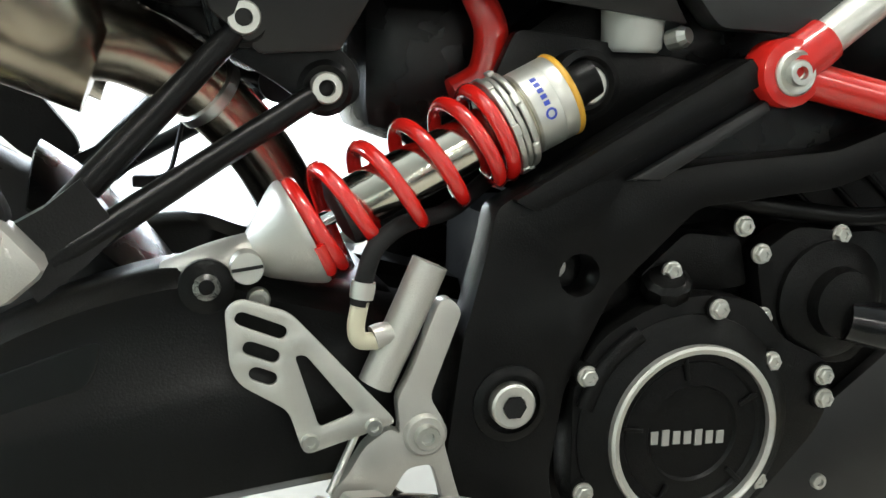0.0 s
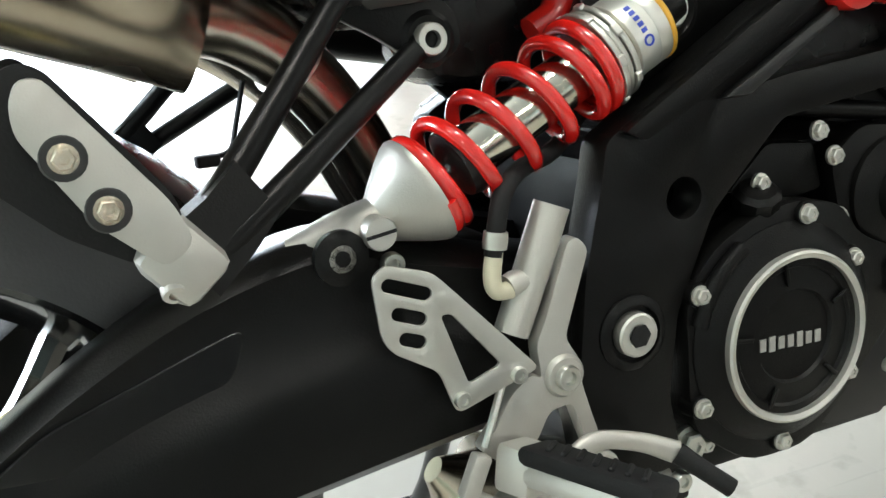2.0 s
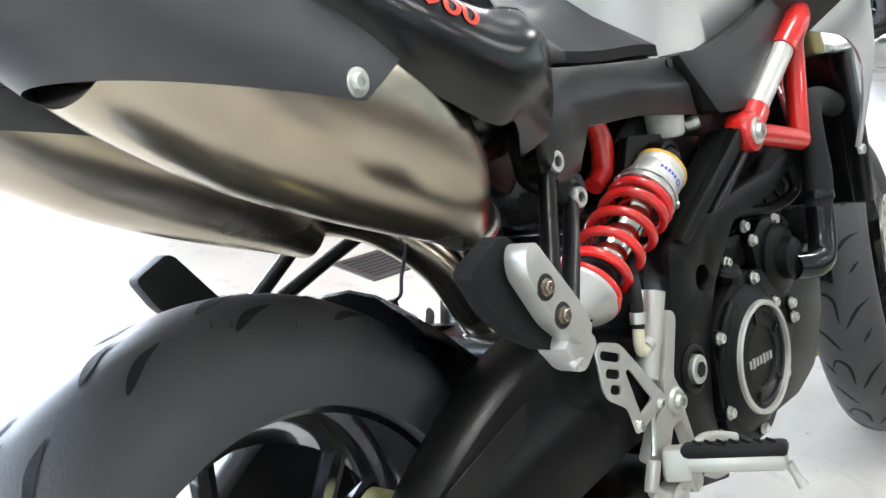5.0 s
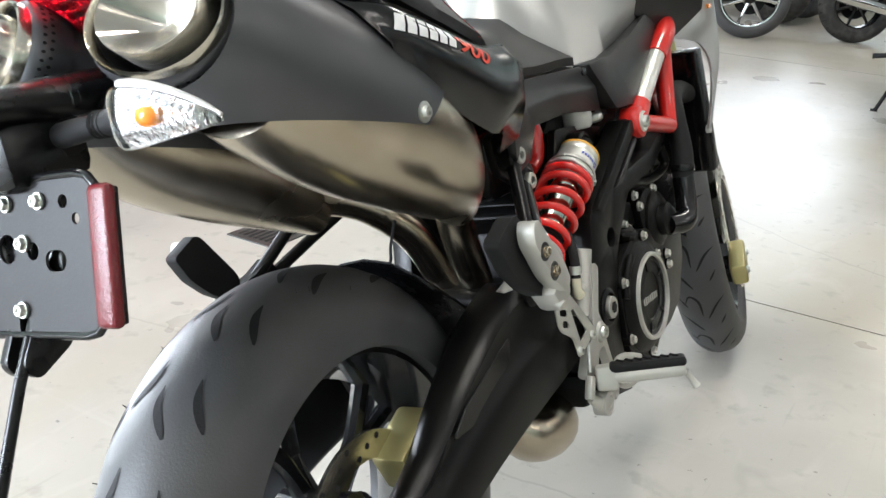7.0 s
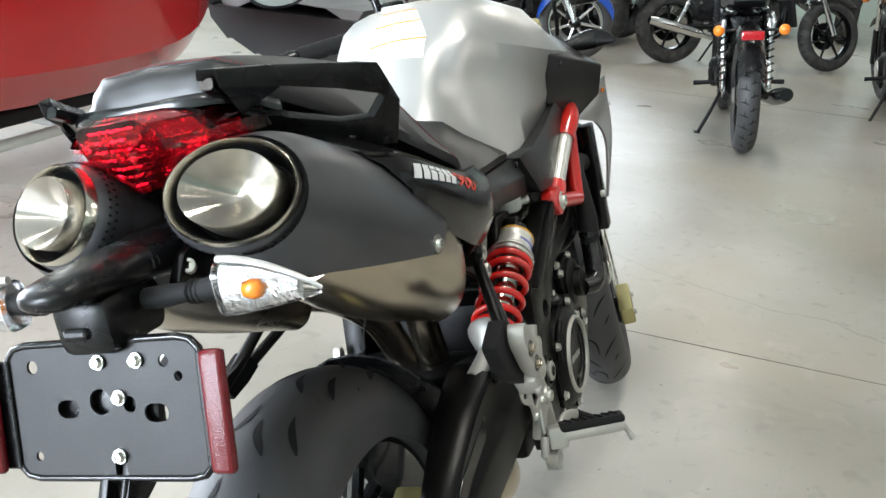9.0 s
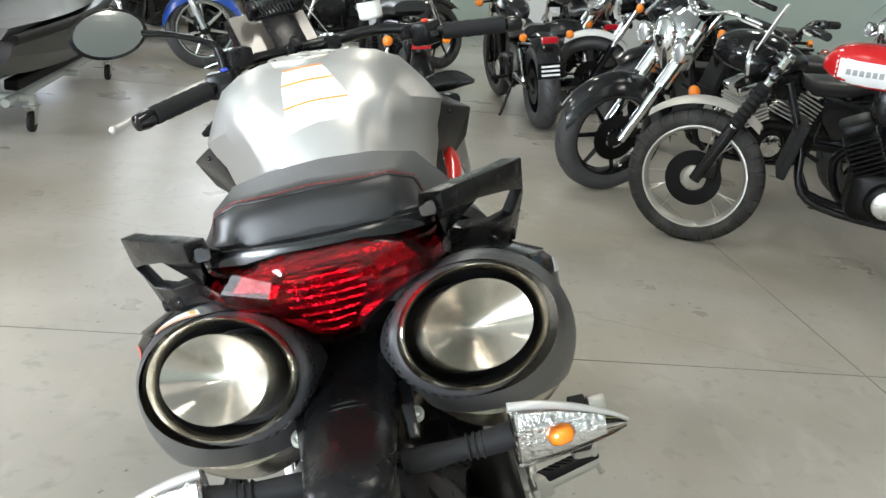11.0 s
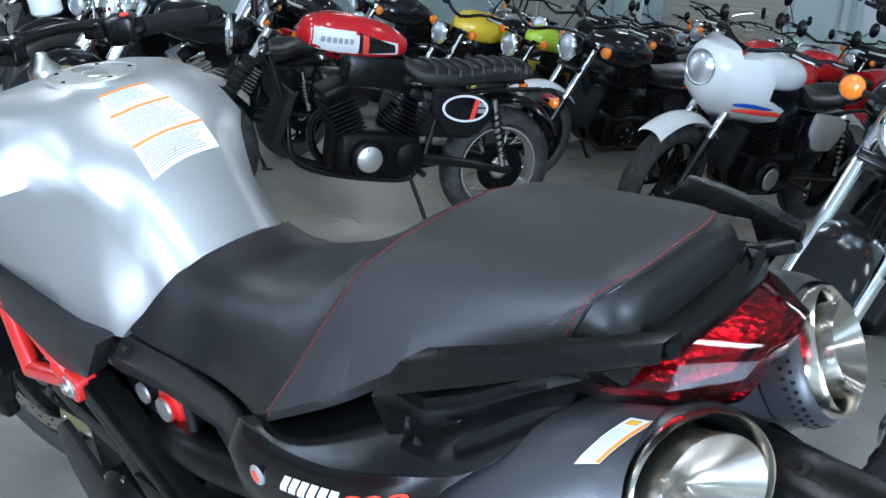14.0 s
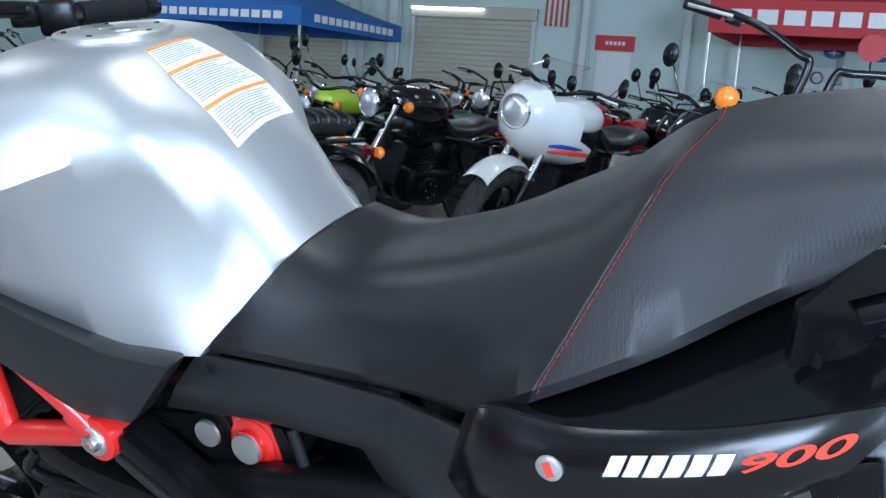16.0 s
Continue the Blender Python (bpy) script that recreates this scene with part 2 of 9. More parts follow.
def rounded(outline, r=0.004, seg=3):
    """An outline in the plane with its corners rounded."""
    out, n = [], len(outline)
    for i in range(n):
        p, a, b = (Vector(outline[k % n]) for k in (i, i - 1, i + 1))
        q = min(r, 0.45 * (a - p).length, 0.45 * (b - p).length)
        s, e = p + (a - p).normalized() * q, p + (b - p).normalized() * q
        for k in range(seg + 1):
            t = k / seg
            out.append(tuple((1 - t) ** 2 * s + 2 * t * (1 - t) * p + t * t * e))
    return out


def plate(outline, thick, holes=(), bevel=0.0, corner=0.0, m=None, hole_corner=0.0):
    """A plate from an outline in x, z, thick along y (centred), with holes through it."""
    bm = bmesh.new()
    edges = []
    for k, loop in enumerate([outline, *holes]):
        c = corner if k == 0 else hole_corner
        loop = rounded(loop, c) if c else loop
        vs = [bm.verts.new((p[0], -thick / 2, p[1])) for p in loop]
        edges += [bm.edges.new((vs[i], vs[(i + 1) % len(vs)])) for i in range(len(vs))]
    bmesh.ops.triangle_fill(bm, use_beauty=True, use_dissolve=False, edges=edges)
    faces = list(bm.faces)
    got = bmesh.ops.extrude_face_region(bm, geom=faces)
    bmesh.ops.translate(bm, vec=(0, thick, 0), verts=[v for v in got["geom"] if isinstance(v, bmesh.types.BMVert)])
    if bevel:
        es = [e for e in bm.edges if len(e.link_faces) == 2 and e.calc_face_angle(0) > radians(50) and abs(e.verts[0].co.y - e.verts[1].co.y) < 1e-6]
        bmesh.ops.bevel(bm, geom=es, offset=bevel, segments=2, profile=0.5, affect="EDGES", clamp_overlap=True)
    if m is not None:
        bmesh.ops.transform(bm, matrix=m, verts=bm.verts)
    return bm


def circle(cx, cz, r, n=20):
    return [(cx + r * math.cos(2 * math.pi * k / n), cz + r * math.sin(2 * math.pi * k / n)) for k in range(n)]


def slot(cx, cz, length, width, angle, n=6):
    c, s, out = math.cos(radians(angle)), math.sin(radians(angle)), []
    for side in (1, -1):
        for k in range(n + 1):
            a = -math.pi / 2 + math.pi * k / n
            x, z = side * ((length - width) / 2 + math.cos(a) * width / 2), side * math.sin(a) * width / 2
            out.append((cx + c * x - s * z, cz + s * x + c * z))
    return out


def cap_bolt(parent, p, d, r, mat=None, h=None, name="bolt", label=""):
    """A round socket-head bolt with a recessed key hole, standing along d from p."""
    h = h or r * 0.8
    prof = [(r * 1.02, -h * 0.3), (r, h * 0.8), (r * 0.9, h), (r * 0.52, h), (r * 0.48, h * 0.45), (0.0005, h * 0.4)]
    return part(name, lathe(prof, axis_at(p, d), 20), mat or BOLT_STEEL, parent, label, smooth=40)


def hex_bolt(parent, p, d, r, mat=None, name="bolt", label=""):
    bm = lathe([(r * 1.25, -r * 0.3), (r * 1.25, r * 0.12), (r * 1.0, r * 0.14)], axis_at(p, d), 18)
    join_into(bm, lathe([(r, 0), (r, r * 0.75), (r * 0.85, r * 0.9), (r * 0.45, r * 0.9), (r * 0.4, r * 0.7)], axis_at(p, d), 6))
    return part(name, bm, mat or BOLT_STEEL, parent, label, smooth=35)


def lettering(name, body, size, mat, m, parent=None, depth=0.0006, shear=0.0, spacing=1.0, label=""):
    """Words in Blender's own font as a thin mesh lying in x, y of m."""
    cu = bpy.data.curves.new(name, "FONT")
    cu.body, cu.size, cu.extrude, cu.shear, cu.space_character = body, size, depth, shear, spacing
    cu.resolution_u = 3
    ob = bpy.data.objects.new(name, cu)
    me = bpy.data.meshes.new_from_object(ob)
    bpy.data.objects.remove(ob)
    me.materials.append(mat)
    out = new(name, me)
    if parent is not None:
        out.parent = parent
    out.matrix_local = m
    if label:
        out["label"] = label
    return out


def bvh_of(ob):
    from mathutils.bvhtree import BVHTree as Tree
    b = bmesh.new()
    b.from_mesh(ob.data)
    t = Tree.FromBMesh(b)
    b.free()
    return t


def on_panel(tree, x, z, s, lift):
    """The outer skin of a side panel at x, z, a little proud."""
    p, nrm, _, _ = tree.ray_cast(Vector((x, 0.4 * s, z)), Vector((0, -s, 0)))
    if p is None:
        p, nrm, _, _ = tree.find_nearest(Vector((x, 0.22 * s, z)))
    n = nrm if nrm.y * s > 0 else -nrm
    return p + n * lift


def bilinear(quad, u, v):
    a, b, c, d = [np.array(q) for q in quad]
    return (a * (1 - u) + b * u) * (1 - v) + (d * (1 - u) + c * u) * v


def slant_blocks(parent, tree, quad, n, mat, s, label):
    """Plain slanted blocks in place of a product's name."""
    for k in range(n):
        u0, u1 = (k + 0.06) / n, (k + 0.86) / n
        bm = bmesh.new()
        g = [[bm.verts.new(on_panel(tree, *bilinear(quad, u0 + (u1 - u0) * i / 2, v), s, 0.0016)) for i in range(3)] for v in (0.0, 0.5, 1.0)]
        for j in range(2):
            for i in range(2):
                bm.faces.new((g[j][i], g[j][i + 1], g[j + 1][i + 1], g[j + 1][i]))
        part("print_bar", bm, mat, parent, label if k == 0 else "")


def decal_text(parent, tree, body, quad, mat, s, label):
    """Numerals laid on a side panel's skin."""
    cu = bpy.data.curves.new("numerals", "FONT")
    cu.body, cu.size, cu.resolution_u, cu.offset = body, 1.0, 4, 0.02
    ob = bpy.data.objects.new("numerals", cu)
    me = bpy.data.meshes.new_from_object(ob)
    bpy.data.objects.remove(ob)
    xs, ys = [v.co.x for v in me.vertices], [v.co.y for v in me.vertices]
    for v in me.vertices:
        u, w = (v.co.x - min(xs)) / (max(xs) - min(xs)), (v.co.y - min(ys)) / (max(ys) - min(ys))
        x, z = bilinear(quad, u, w)
        v.co = on_panel(tree, x, z, s, 0.0008)
    me.materials.append(mat)
    out = new("numeral_print", me)
    out.parent = parent
    out["label"] = label
    return out


def band(path, half_w, half_h, steps=5):
    """A bar of rounded rectangular section along a path, its tall side upright across the path."""
    rows_ = smooth_path([(*p, w, h) for p, w, h in zip(path, half_w, half_h)], steps)
    out = []
    for i, r in enumerate(rows_):
        p = Vector(r[:3])
        d = (Vector(rows_[min(i + 1, len(rows_) - 1)][:3]) - Vector(rows_[max(i - 1, 0)][:3])).normalized()
        side = Vector((-d.y, d.x, 0))
        side = Vector((0.5, 1, 0)).normalized() if side.length < 0.2 else side.normalized()
        side = (side if side.y > 0 else -side)
        side = (side - d * side.dot(d)).normalized()
        up = d.cross(side).normalized()
        up = up if (up.z > 0 or (abs(up.z) < 0.5 and up.x < 0)) else -up
        w, h = r[3], r[4]
        c = 0.35 * min(w, h)
        pts = [(w, h - c), (w - c, h), (-w + c, h), (-w, h - c), (-w, -h + c), (-w + c, -h), (w - c, -h), (w, -h + c)]
        out.append([tuple(p + side * a + up * b) for a, b in pts])
    return rings(out)


def facets(verts, faces, thick, edge):
    """A folded panel of flat facets with softened edges."""
    bm = bmesh.new()
    vs = [bm.verts.new(v) for v in verts]
    for f in faces:
        bm.faces.new([vs[i] for i in f])
    bmesh.ops.recalc_face_normals(bm, faces=bm.faces)
    if sum(f.normal.y for f in bm.faces) < 0:
        bmesh.ops.reverse_faces(bm, faces=bm.faces)
    bmesh.ops.solidify(bm, geom=list(bm.faces), thickness=thick)
    return round_edges(bm, edge, 2)

# ---- the hall ----
def concrete(name):
    """Polished concrete: cloudy patches, stains, dark specks, hairline cracks and uneven gloss."""
    m = material(name, (0.42, 0.40, 0.36), 0.31, vary=0.14, scale=2.2, bump=0.05, bump_scale=60, stain=(0.27, 0.25, 0.20), stain_scale=0.9, stain_amount=0.8, rough_vary=0.12)
    t = m.node_tree
    b = t.nodes["Principled BSDF"]
    co = [n for n in t.nodes if n.type == "MAPPING"][0].outputs[0]

    def layer(fac_socket, lo, hi, colour, amount):
        r = t.nodes.new("ShaderNodeMapRange")
        r.inputs[1].default_value, r.inputs[2].default_value, r.inputs[4].default_value = lo, hi, amount
        t.links.new(fac_socket, r.inputs[0])
        mix = t.nodes.new("ShaderNodeMix")
        mix.data_type = "RGBA"
        src = b.inputs["Base Color"].links[0].from_socket
        t.links.new(src, mix.inputs["A"])
        mix.inputs["B"].default_value = (*colour, 1)
        t.links.new(r.outputs[0], mix.inputs["Factor"])
        t.links.new(mix.outputs["Result"], b.inputs["Base Color"])

    def noise_at(scale, stretch=(1, 1, 1), turn=0.0, detail=6, distort=0.0):
        mp = t.nodes.new("ShaderNodeMapping")
        mp.inputs["Scale"].default_value = stretch
        mp.inputs["Rotation"].default_value = (0, 0, turn)
        t.links.new(co, mp.inputs["Vector"])
        n = t.nodes.new("ShaderNodeTexNoise")
        n.inputs["Scale"].default_value, n.inputs["Detail"].default_value, n.inputs["Distortion"].default_value = scale, detail, distort
        t.links.new(mp.outputs[0], n.inputs["Vector"])
        return n.outputs["Fac"]

    layer(noise_at(34, detail=3), 0.70, 0.74, (0.10, 0.095, 0.085), 0.7)
    layer(noise_at(2.4, (1, 26, 1), 0.5, 4), 0.66, 0.86, (0.20, 0.19, 0.165), 0.5)
    layer(noise_at(1.9, (24, 1, 1), 0.25, 4), 0.62, 0.90, (0.47, 0.46, 0.43), 0.4)
    layer(noise_at(6.5, distort=1.2), 0.60, 0.80, (0.22, 0.21, 0.185), 0.45)
    layer(noise_at(0.75, detail=5, distort=0.8), 0.50, 0.66, (0.37, 0.335, 0.255), 0.55)
    layer(noise_at(2.6, (1, 2.2, 1), 0.9, 7, 1.4), 0.56, 0.74, (0.52, 0.50, 0.46), 0.35)
    layer(noise_at(15, detail=6), 0.60, 0.70, (0.25, 0.235, 0.20), 0.45)
    v = t.nodes.new("ShaderNodeTexVoronoi")
    v.feature = "DISTANCE_TO_EDGE"
    v.inputs["Scale"].default_value = 0.33
    nz = t.nodes.new("ShaderNodeTexNoise")
    nz.inputs["Scale"].default_value, nz.inputs["Detail"].default_value = 1.6, 6
    mixv = t.nodes.new("ShaderNodeMix")
    mixv.data_type = "VECTOR"
    mixv.inputs["Factor"].default_value = 0.16
    t.links.new(co, nz.inputs["Vector"])
    t.links.new(co, mixv.inputs[4])
    t.links.new(nz.outputs["Color"], mixv.inputs[5])
    t.links.new(mixv.outputs[1], v.inputs["Vector"])
    layer(v.outputs["Distance"], 0.0012, 0.0005, (0.18, 0.17, 0.145), 0.28)
    return m


FLOOR = concrete("polished concrete")
WALL_PAINT = material("pale blue wall paint", (0.60, 0.70, 0.64), 0.7, vary=0.06, scale=1.5, bump=0.1, bump_scale=80, stain=(0.50, 0.58, 0.56), stain_scale=0.9, stain_amount=0.3)
CEILING_PAINT = material("ceiling sheet", (0.34, 0.35, 0.34), 0.7, vary=0.1, scale=1, bump=0.1, bump_scale=20)
X0, X1, Y0, Y1, TOP = -9.0, 16.0, -15.0, 9.0, 4.8
floor = tagged(part("floor", box(X1 - X0, Y1 - Y0, 0.2, ((X0 + X1) / 2, (Y0 + Y1) / 2, -0.1)), FLOOR), "grey polished concrete floor with cracks and scuffs", "floor", kind="structure")
JOINT = material("joint filler", (0.20, 0.19, 0.165), 0.6, vary=0.3, scale=20)
for cx, cy, lx, ly in ((1.875, -3.0, 0.0035, 23.0), (3.5, -1.37, 24.0, 0.0035), (6.6, -3.0, 0.0035, 23.0), (3.5, 3.4, 24.0, 0.0035), (-2.9, -3.0, 0.0035, 23.0), (3.5, -6.1, 24.0, 0.0035)):
    part("floor_joint", box(lx, ly, 0.006, (cx, cy, -0.0015)), JOINT, floor)
# drain grate let into the floor
DRAIN_IRON = material("drain iron", (0.06, 0.058, 0.055), 0.5, metal=0.8, vary=0.3, scale=60)
dg = tagged(part("drain_grate", box(0.20, 0.18, 0.010, (1.415, 1.495, -0.001), r=0.002), DRAIN_IRON), "small iron drain grate in the concrete floor", "drain", kind="structure")
for k in range(7):
    part("drain_slot", box(0.15, 0.010, 0.003, (1.415, 1.433 + 0.0207 * k, 0.0035)), RUBBER_DARK, dg)
ceiling = tagged(part("ceiling", box(X1 - X0, Y1 - Y0, 0.2, ((X0 + X1) / 2, (Y0 + Y1) / 2, TOP + 0.1)), CEILING_PAINT), "pale sheet ceiling of the showroom", "ceiling", kind="structure")
for nm, b in (("wall_south", box(X1 - X0, 0.2, TOP, ((X0 + X1) / 2, Y0 - 0.1, TOP / 2))), ("wall_north", box(X1 - X0, 0.2, TOP, ((X0 + X1) / 2, Y1 + 0.1, TOP / 2))),
              ("wall_east", box(0.2, Y1 - Y0, TOP, (X1 + 0.1, (Y0 + Y1) / 2, TOP / 2))), ("wall_west", box(0.2, Y1 - Y0, TOP, (X0 - 0.1, (Y0 + Y1) / 2, TOP / 2)))):
    tagged(part(nm, b, WALL_PAINT), "pale blue-green painted showroom wall", "wall", kind="structure")

# ---- the motorcycle ----
BIKE = pose(0, 0.1576, 0, 0, 0, 1.02) @ pose(0, 0, 0, -16.2, 0, 0)
moto = thing("motorcycle", BIKE, "silver and black naked motorcycle with a red trellis frame", "motorcycle")
REAR, FRONT = Vector((0.065, 0, 0.315)), Vector((1.52, -0.045, 0.290))
SIDES = ((1, "left"), (-1, "right"))


def flip(bm):
    bmesh.ops.scale(bm, vec=(1, -1, 1), verts=bm.verts)
    bmesh.ops.reverse_faces(bm, faces=bm.faces)
    return bm


def sided(bm, s):
    """bm is made for the left; s = -1 lays it on the right."""
    return bm if s > 0 else flip(bm)


def sheet(rows, thick=0.004):
    """An open skin over rows of points, given thickness inwards."""
    bm = rings(rows, closed_u=False, cap=False)
    bmesh.ops.recalc_face_normals(bm, faces=bm.faces)
    bmesh.ops.solidify(bm, geom=list(bm.faces), thickness=thick)
    return bm


def fine(stations, steps=5):
    """More stations between the given ones, along a smooth line."""
    flat = [np.array(s, float).ravel() for s in stations]
    shape = np.array(stations[0]).shape
    return [r.reshape(shape) for r in smooth_path(flat, steps)]


def tyre_profile(R, w, rim_r, n=9):
    rows = []
    for k in range(2 * n + 1):
        a = (k / n - 1) * radians(97)
        rows.append((R - w * 0.52 * (1 - math.cos(a)) * 0.92, math.sin(a) * w / 2 * 1.0))
    inner = [(rim_r, w * 0.36), (rim_r - 0.008, w * 0.30), (rim_r - 0.008, -w * 0.30), (rim_r, -w * 0.36)]
    return rows + inner


def ring_lathe(profile, m, n=72):
    loops = [[(r * math.cos(2 * math.pi * k / n), r * math.sin(2 * math.pi * k / n), h) for k in range(n)] for r, h in profile]
    bm = rings(loops, cap=False, closed_v=True)
    bmesh.ops.transform(bm, matrix=m, verts=bm.verts)
    return bm


def groove_blocks(R, w, marks, turns, m, depth=0.0015, phase=0.0):
    """Thin dark grooves lying on the crown of a tyre: each mark is a list of (across, along) in metres, with a width."""
    bm = bmesh.new()
    for k in range(turns):
        a0 = 2 * math.pi * k / turns + phase
        for pts, wd in marks:
            path = smooth_path(pts, 5)
            vs = []
            for i, (u, v) in enumerate(path):
                du = path[min(i + 1, len(path) - 1)] - path[max(i - 1, 0)]
                nrm = np.array((-du[1], du[0])) / (np.linalg.norm(du) + 1e-9)
                taper = 0.08 + 0.92 * math.sin(math.pi * min(1.0, (i + 0.2) / (len(path) - 0.6)) ** 0.75)
                pair = []
                for sgn in (1, -1):
                    uu, vv = np.array((u, v)) + sgn * nrm * wd / 2 * taper
                    c = max(-1.0, min(1.0, uu / (w / 2)))
                    ang = math.asin(c)
                    rr = R - w * 0.52 * (1 - math.cos(ang)) * 0.92 + 0.0006
                    th = a0 + vv / R
                    pair.append(bm.verts.new((rr * math.cos(th), rr * math.sin(th), uu)))
                vs.append(pair)
            for p, q in zip(vs, vs[1:]):
                bm.faces.new((p[0], p[1], q[1], q[0]))
    bmesh.ops.transform(bm, matrix=m, verts=bm.verts)
    return bm


def cast_wheel(parent, m, R, w, rim_r, spokes, rim_mat, marks, turns):
    wheel = part("wheel_rim", ring_lathe([(rim_r + 0.004, w * 0.40), (rim_r + 0.006, w * 0.36), (rim_r - 0.012, w * 0.28), (rim_r - 0.03, w * 0.1),
                                          (rim_r - 0.03, -w * 0.1), (rim_r - 0.012, -w * 0.28), (rim_r + 0.006, -w * 0.36), (rim_r + 0.004, -w * 0.40),
                                          (rim_r - 0.006, -w * 0.39), (rim_r - 0.022, -w * 0.26), (rim_r - 0.04, 0), (rim_r - 0.022, w * 0.26), (rim_r - 0.006, w * 0.39)], m, 64),
                 rim_mat, parent, "black cast wheel rim", smooth=35)
    tyre = part("tyre", ring_lathe(tyre_profile(R, w, rim_r), m, 96), RUBBER, wheel, "black road tyre with worn dusty tread", smooth=40)
    part("tread_groove", groove_blocks(R, w, marks, turns, m), RUBBER_DARK, tyre, "dark curved tread grooves")["kind"] = "stuff"
    hub = lathe([(0.03, -0.06), (0.045, -0.05), (0.04, 0), (0.045, 0.05), (0.03, 0.06)], m, 24)
    part("hub", hub, rim_mat, wheel, smooth=40)
    for k in range(spokes):
        a = 2 * math.pi * k / spokes
        for d in (-0.11, 0.11):
            pts = [(0.038 * math.cos(a), 0.038 * math.sin(a), 0), (0.5 * rim_r * math.cos(a + d * 0.6), 0.5 * rim_r * math.sin(a + d * 0.6), 0), ((rim_r - 0.028) * math.cos(a + d * 1.7), (rim_r - 0.028) * math.sin(a + d * 1.7), 0)]
            b = sweep(pts, [0.017, 0.012, 0.013], n=8, steps=4)
            bmesh.ops.transform(b, matrix=m, verts=b.verts)
            part("spoke", b, rim_mat, wheel, smooth=40)
    return wheel


def brake_disc(parent, m, r, z, label="drilled steel brake disc"):
    d = part("brake_disc", ring_lathe([(r, z - 0.0025), (r, z + 0.0025), (r * 0.72, z + 0.0025), (r * 0.72, z - 0.0025)], m, 48), STEEL, parent, label, smooth=30)
    b = bmesh.new()
    for k in range(36):
        a = 2 * math.pi * k / 36
        rr = r * (0.78, 0.86, 0.94)[k % 3]
        for sgn in (1, -1):
            join_into(b, lathe([(0.004, 0), (0.004, 0.0006)], m @ Matrix.Translation((rr * math.cos(a), rr * math.sin(a), z + sgn * 0.0026 - 0.0003)), 8))
    part("disc_hole", b, RUBBER_DARK, d)["kind"] = "stuff"
    return d


REAR_M = axis_at(REAR, (0, 1, 0))
STEER = 13.0
FRONT_M = Matrix.Translation(FRONT) @ pose(0, 0, 0, 0, -24, 0) @ pose(0, 0, 0, 0, 0, STEER) @ pose(0, 0, 0, 0, 24, 0) @ pose(0, 0, 0, -90, 0, 0)
rear_marks = [([(0.062, 0.0), (0.048, 0.03), (0.042, 0.055)], 0.0085), ([(-0.062, 0.03), (-0.048, 0.06), (-0.042, 0.085)], 0.0085),
              ([(0.03, 0.045), (0.012, 0.075), (0.008, 0.1)], 0.0095), ([(-0.03, 0.015), (-0.012, 0.045), (-0.008, 0.07)], 0.0095)]
front_marks = [([(0.008, 0.0), (0.03, 0.03), (0.05, 0.045)], 0.006), ([(-0.008, 0.04), (-0.03, 0.07), (-0.05, 0.085)], 0.006),
               ([(0.002, 0.05), (0.004, 0.09), (0.022, 0.105), (0.036, 0.08)], 0.006), ([(-0.03, 0.01), (-0.045, 0.03)], 0.005), ([(0.03, 0.075), (0.045, 0.095)], 0.005)]
rear_wheel = cast_wheel(moto, REAR_M, 0.315, 0.182, 0.215, 5, BLACK_GLOSS, rear_marks, 17)
front_wheel = cast_wheel(moto, FRONT_M, 0.30, 0.122, 0.215, 5, BLACK_GLOSS, front_marks, 15)
brake_disc(rear_wheel, REAR_M, 0.12, -0.075)
for z in (-0.07, 0.07):
    brake_disc(front_wheel, FRONT_M, 0.155, z)
# tyre moulding hairs
hairs = bmesh.new()
for k in range(40):
    a, u = random.uniform(0, 6.28), random.choice((-1, 1)) * random.uniform(0.045, 0.085)
    rr = 0.315 - 0.182 * 0.52 * (1 - math.cos(math.asin(u / 0.091))) * 0.92
    p = REAR_M @ Vector((rr * math.cos(a), rr * math.sin(a), u))
    q = REAR_M @ Vector(((rr + 0.006) * math.cos(a), (rr + 0.006) * math.sin(a), u))
    join_into(hairs, sweep([p, q], 0.0005, n=4, straight=True))
part("moulding_hair", hairs, RUBBER_DARK, rear_wheel)["kind"] = "stuff"

# rear caliper, under the arm on the right
cal = part("rear_caliper", round_edges(box(0.085, 0.05, 0.06, (0.145, -0.09, 0.385), rot=(0, -25, 0)), 0.008, 2), GOLD, moto, "gold two-piston brake caliper", smooth=40)
part("caliper_half", round_edges(box(0.055, 0.02, 0.045, (0.145, -0.122, 0.39), rot=(0, -25, 0)), 0.006, 2), GOLD, cal, smooth=40)
for dx in (-0.02, 0.02):
    cap_bolt(cal, (0.145 + dx, -0.132, 0.39 + dx * 0.4), (0, -1, 0), 0.007)
# front calipers
for sgn in (-1, 1):
    c = box(0.05, 0.11, 0.035, (0, 0, 0), r=0.006)
    fc = part("front_caliper", c, GOLD, moto, "gold radial brake caliper", smooth=40, m=FRONT_M @ pose(-0.155, 0.055, -sgn * 0.085, 0, 0, 70))
    part("caliper_bridge", box(0.03, 0.07, 0.05, (0.015, 0, -sgn * -0.01), r=0.004), BLACK_PLASTIC, fc)
    for dy in (-0.035, 0.035):
        cap_bolt(fc, (0, dy, -sgn * 0.017), (0, 0, -sgn), 0.008)

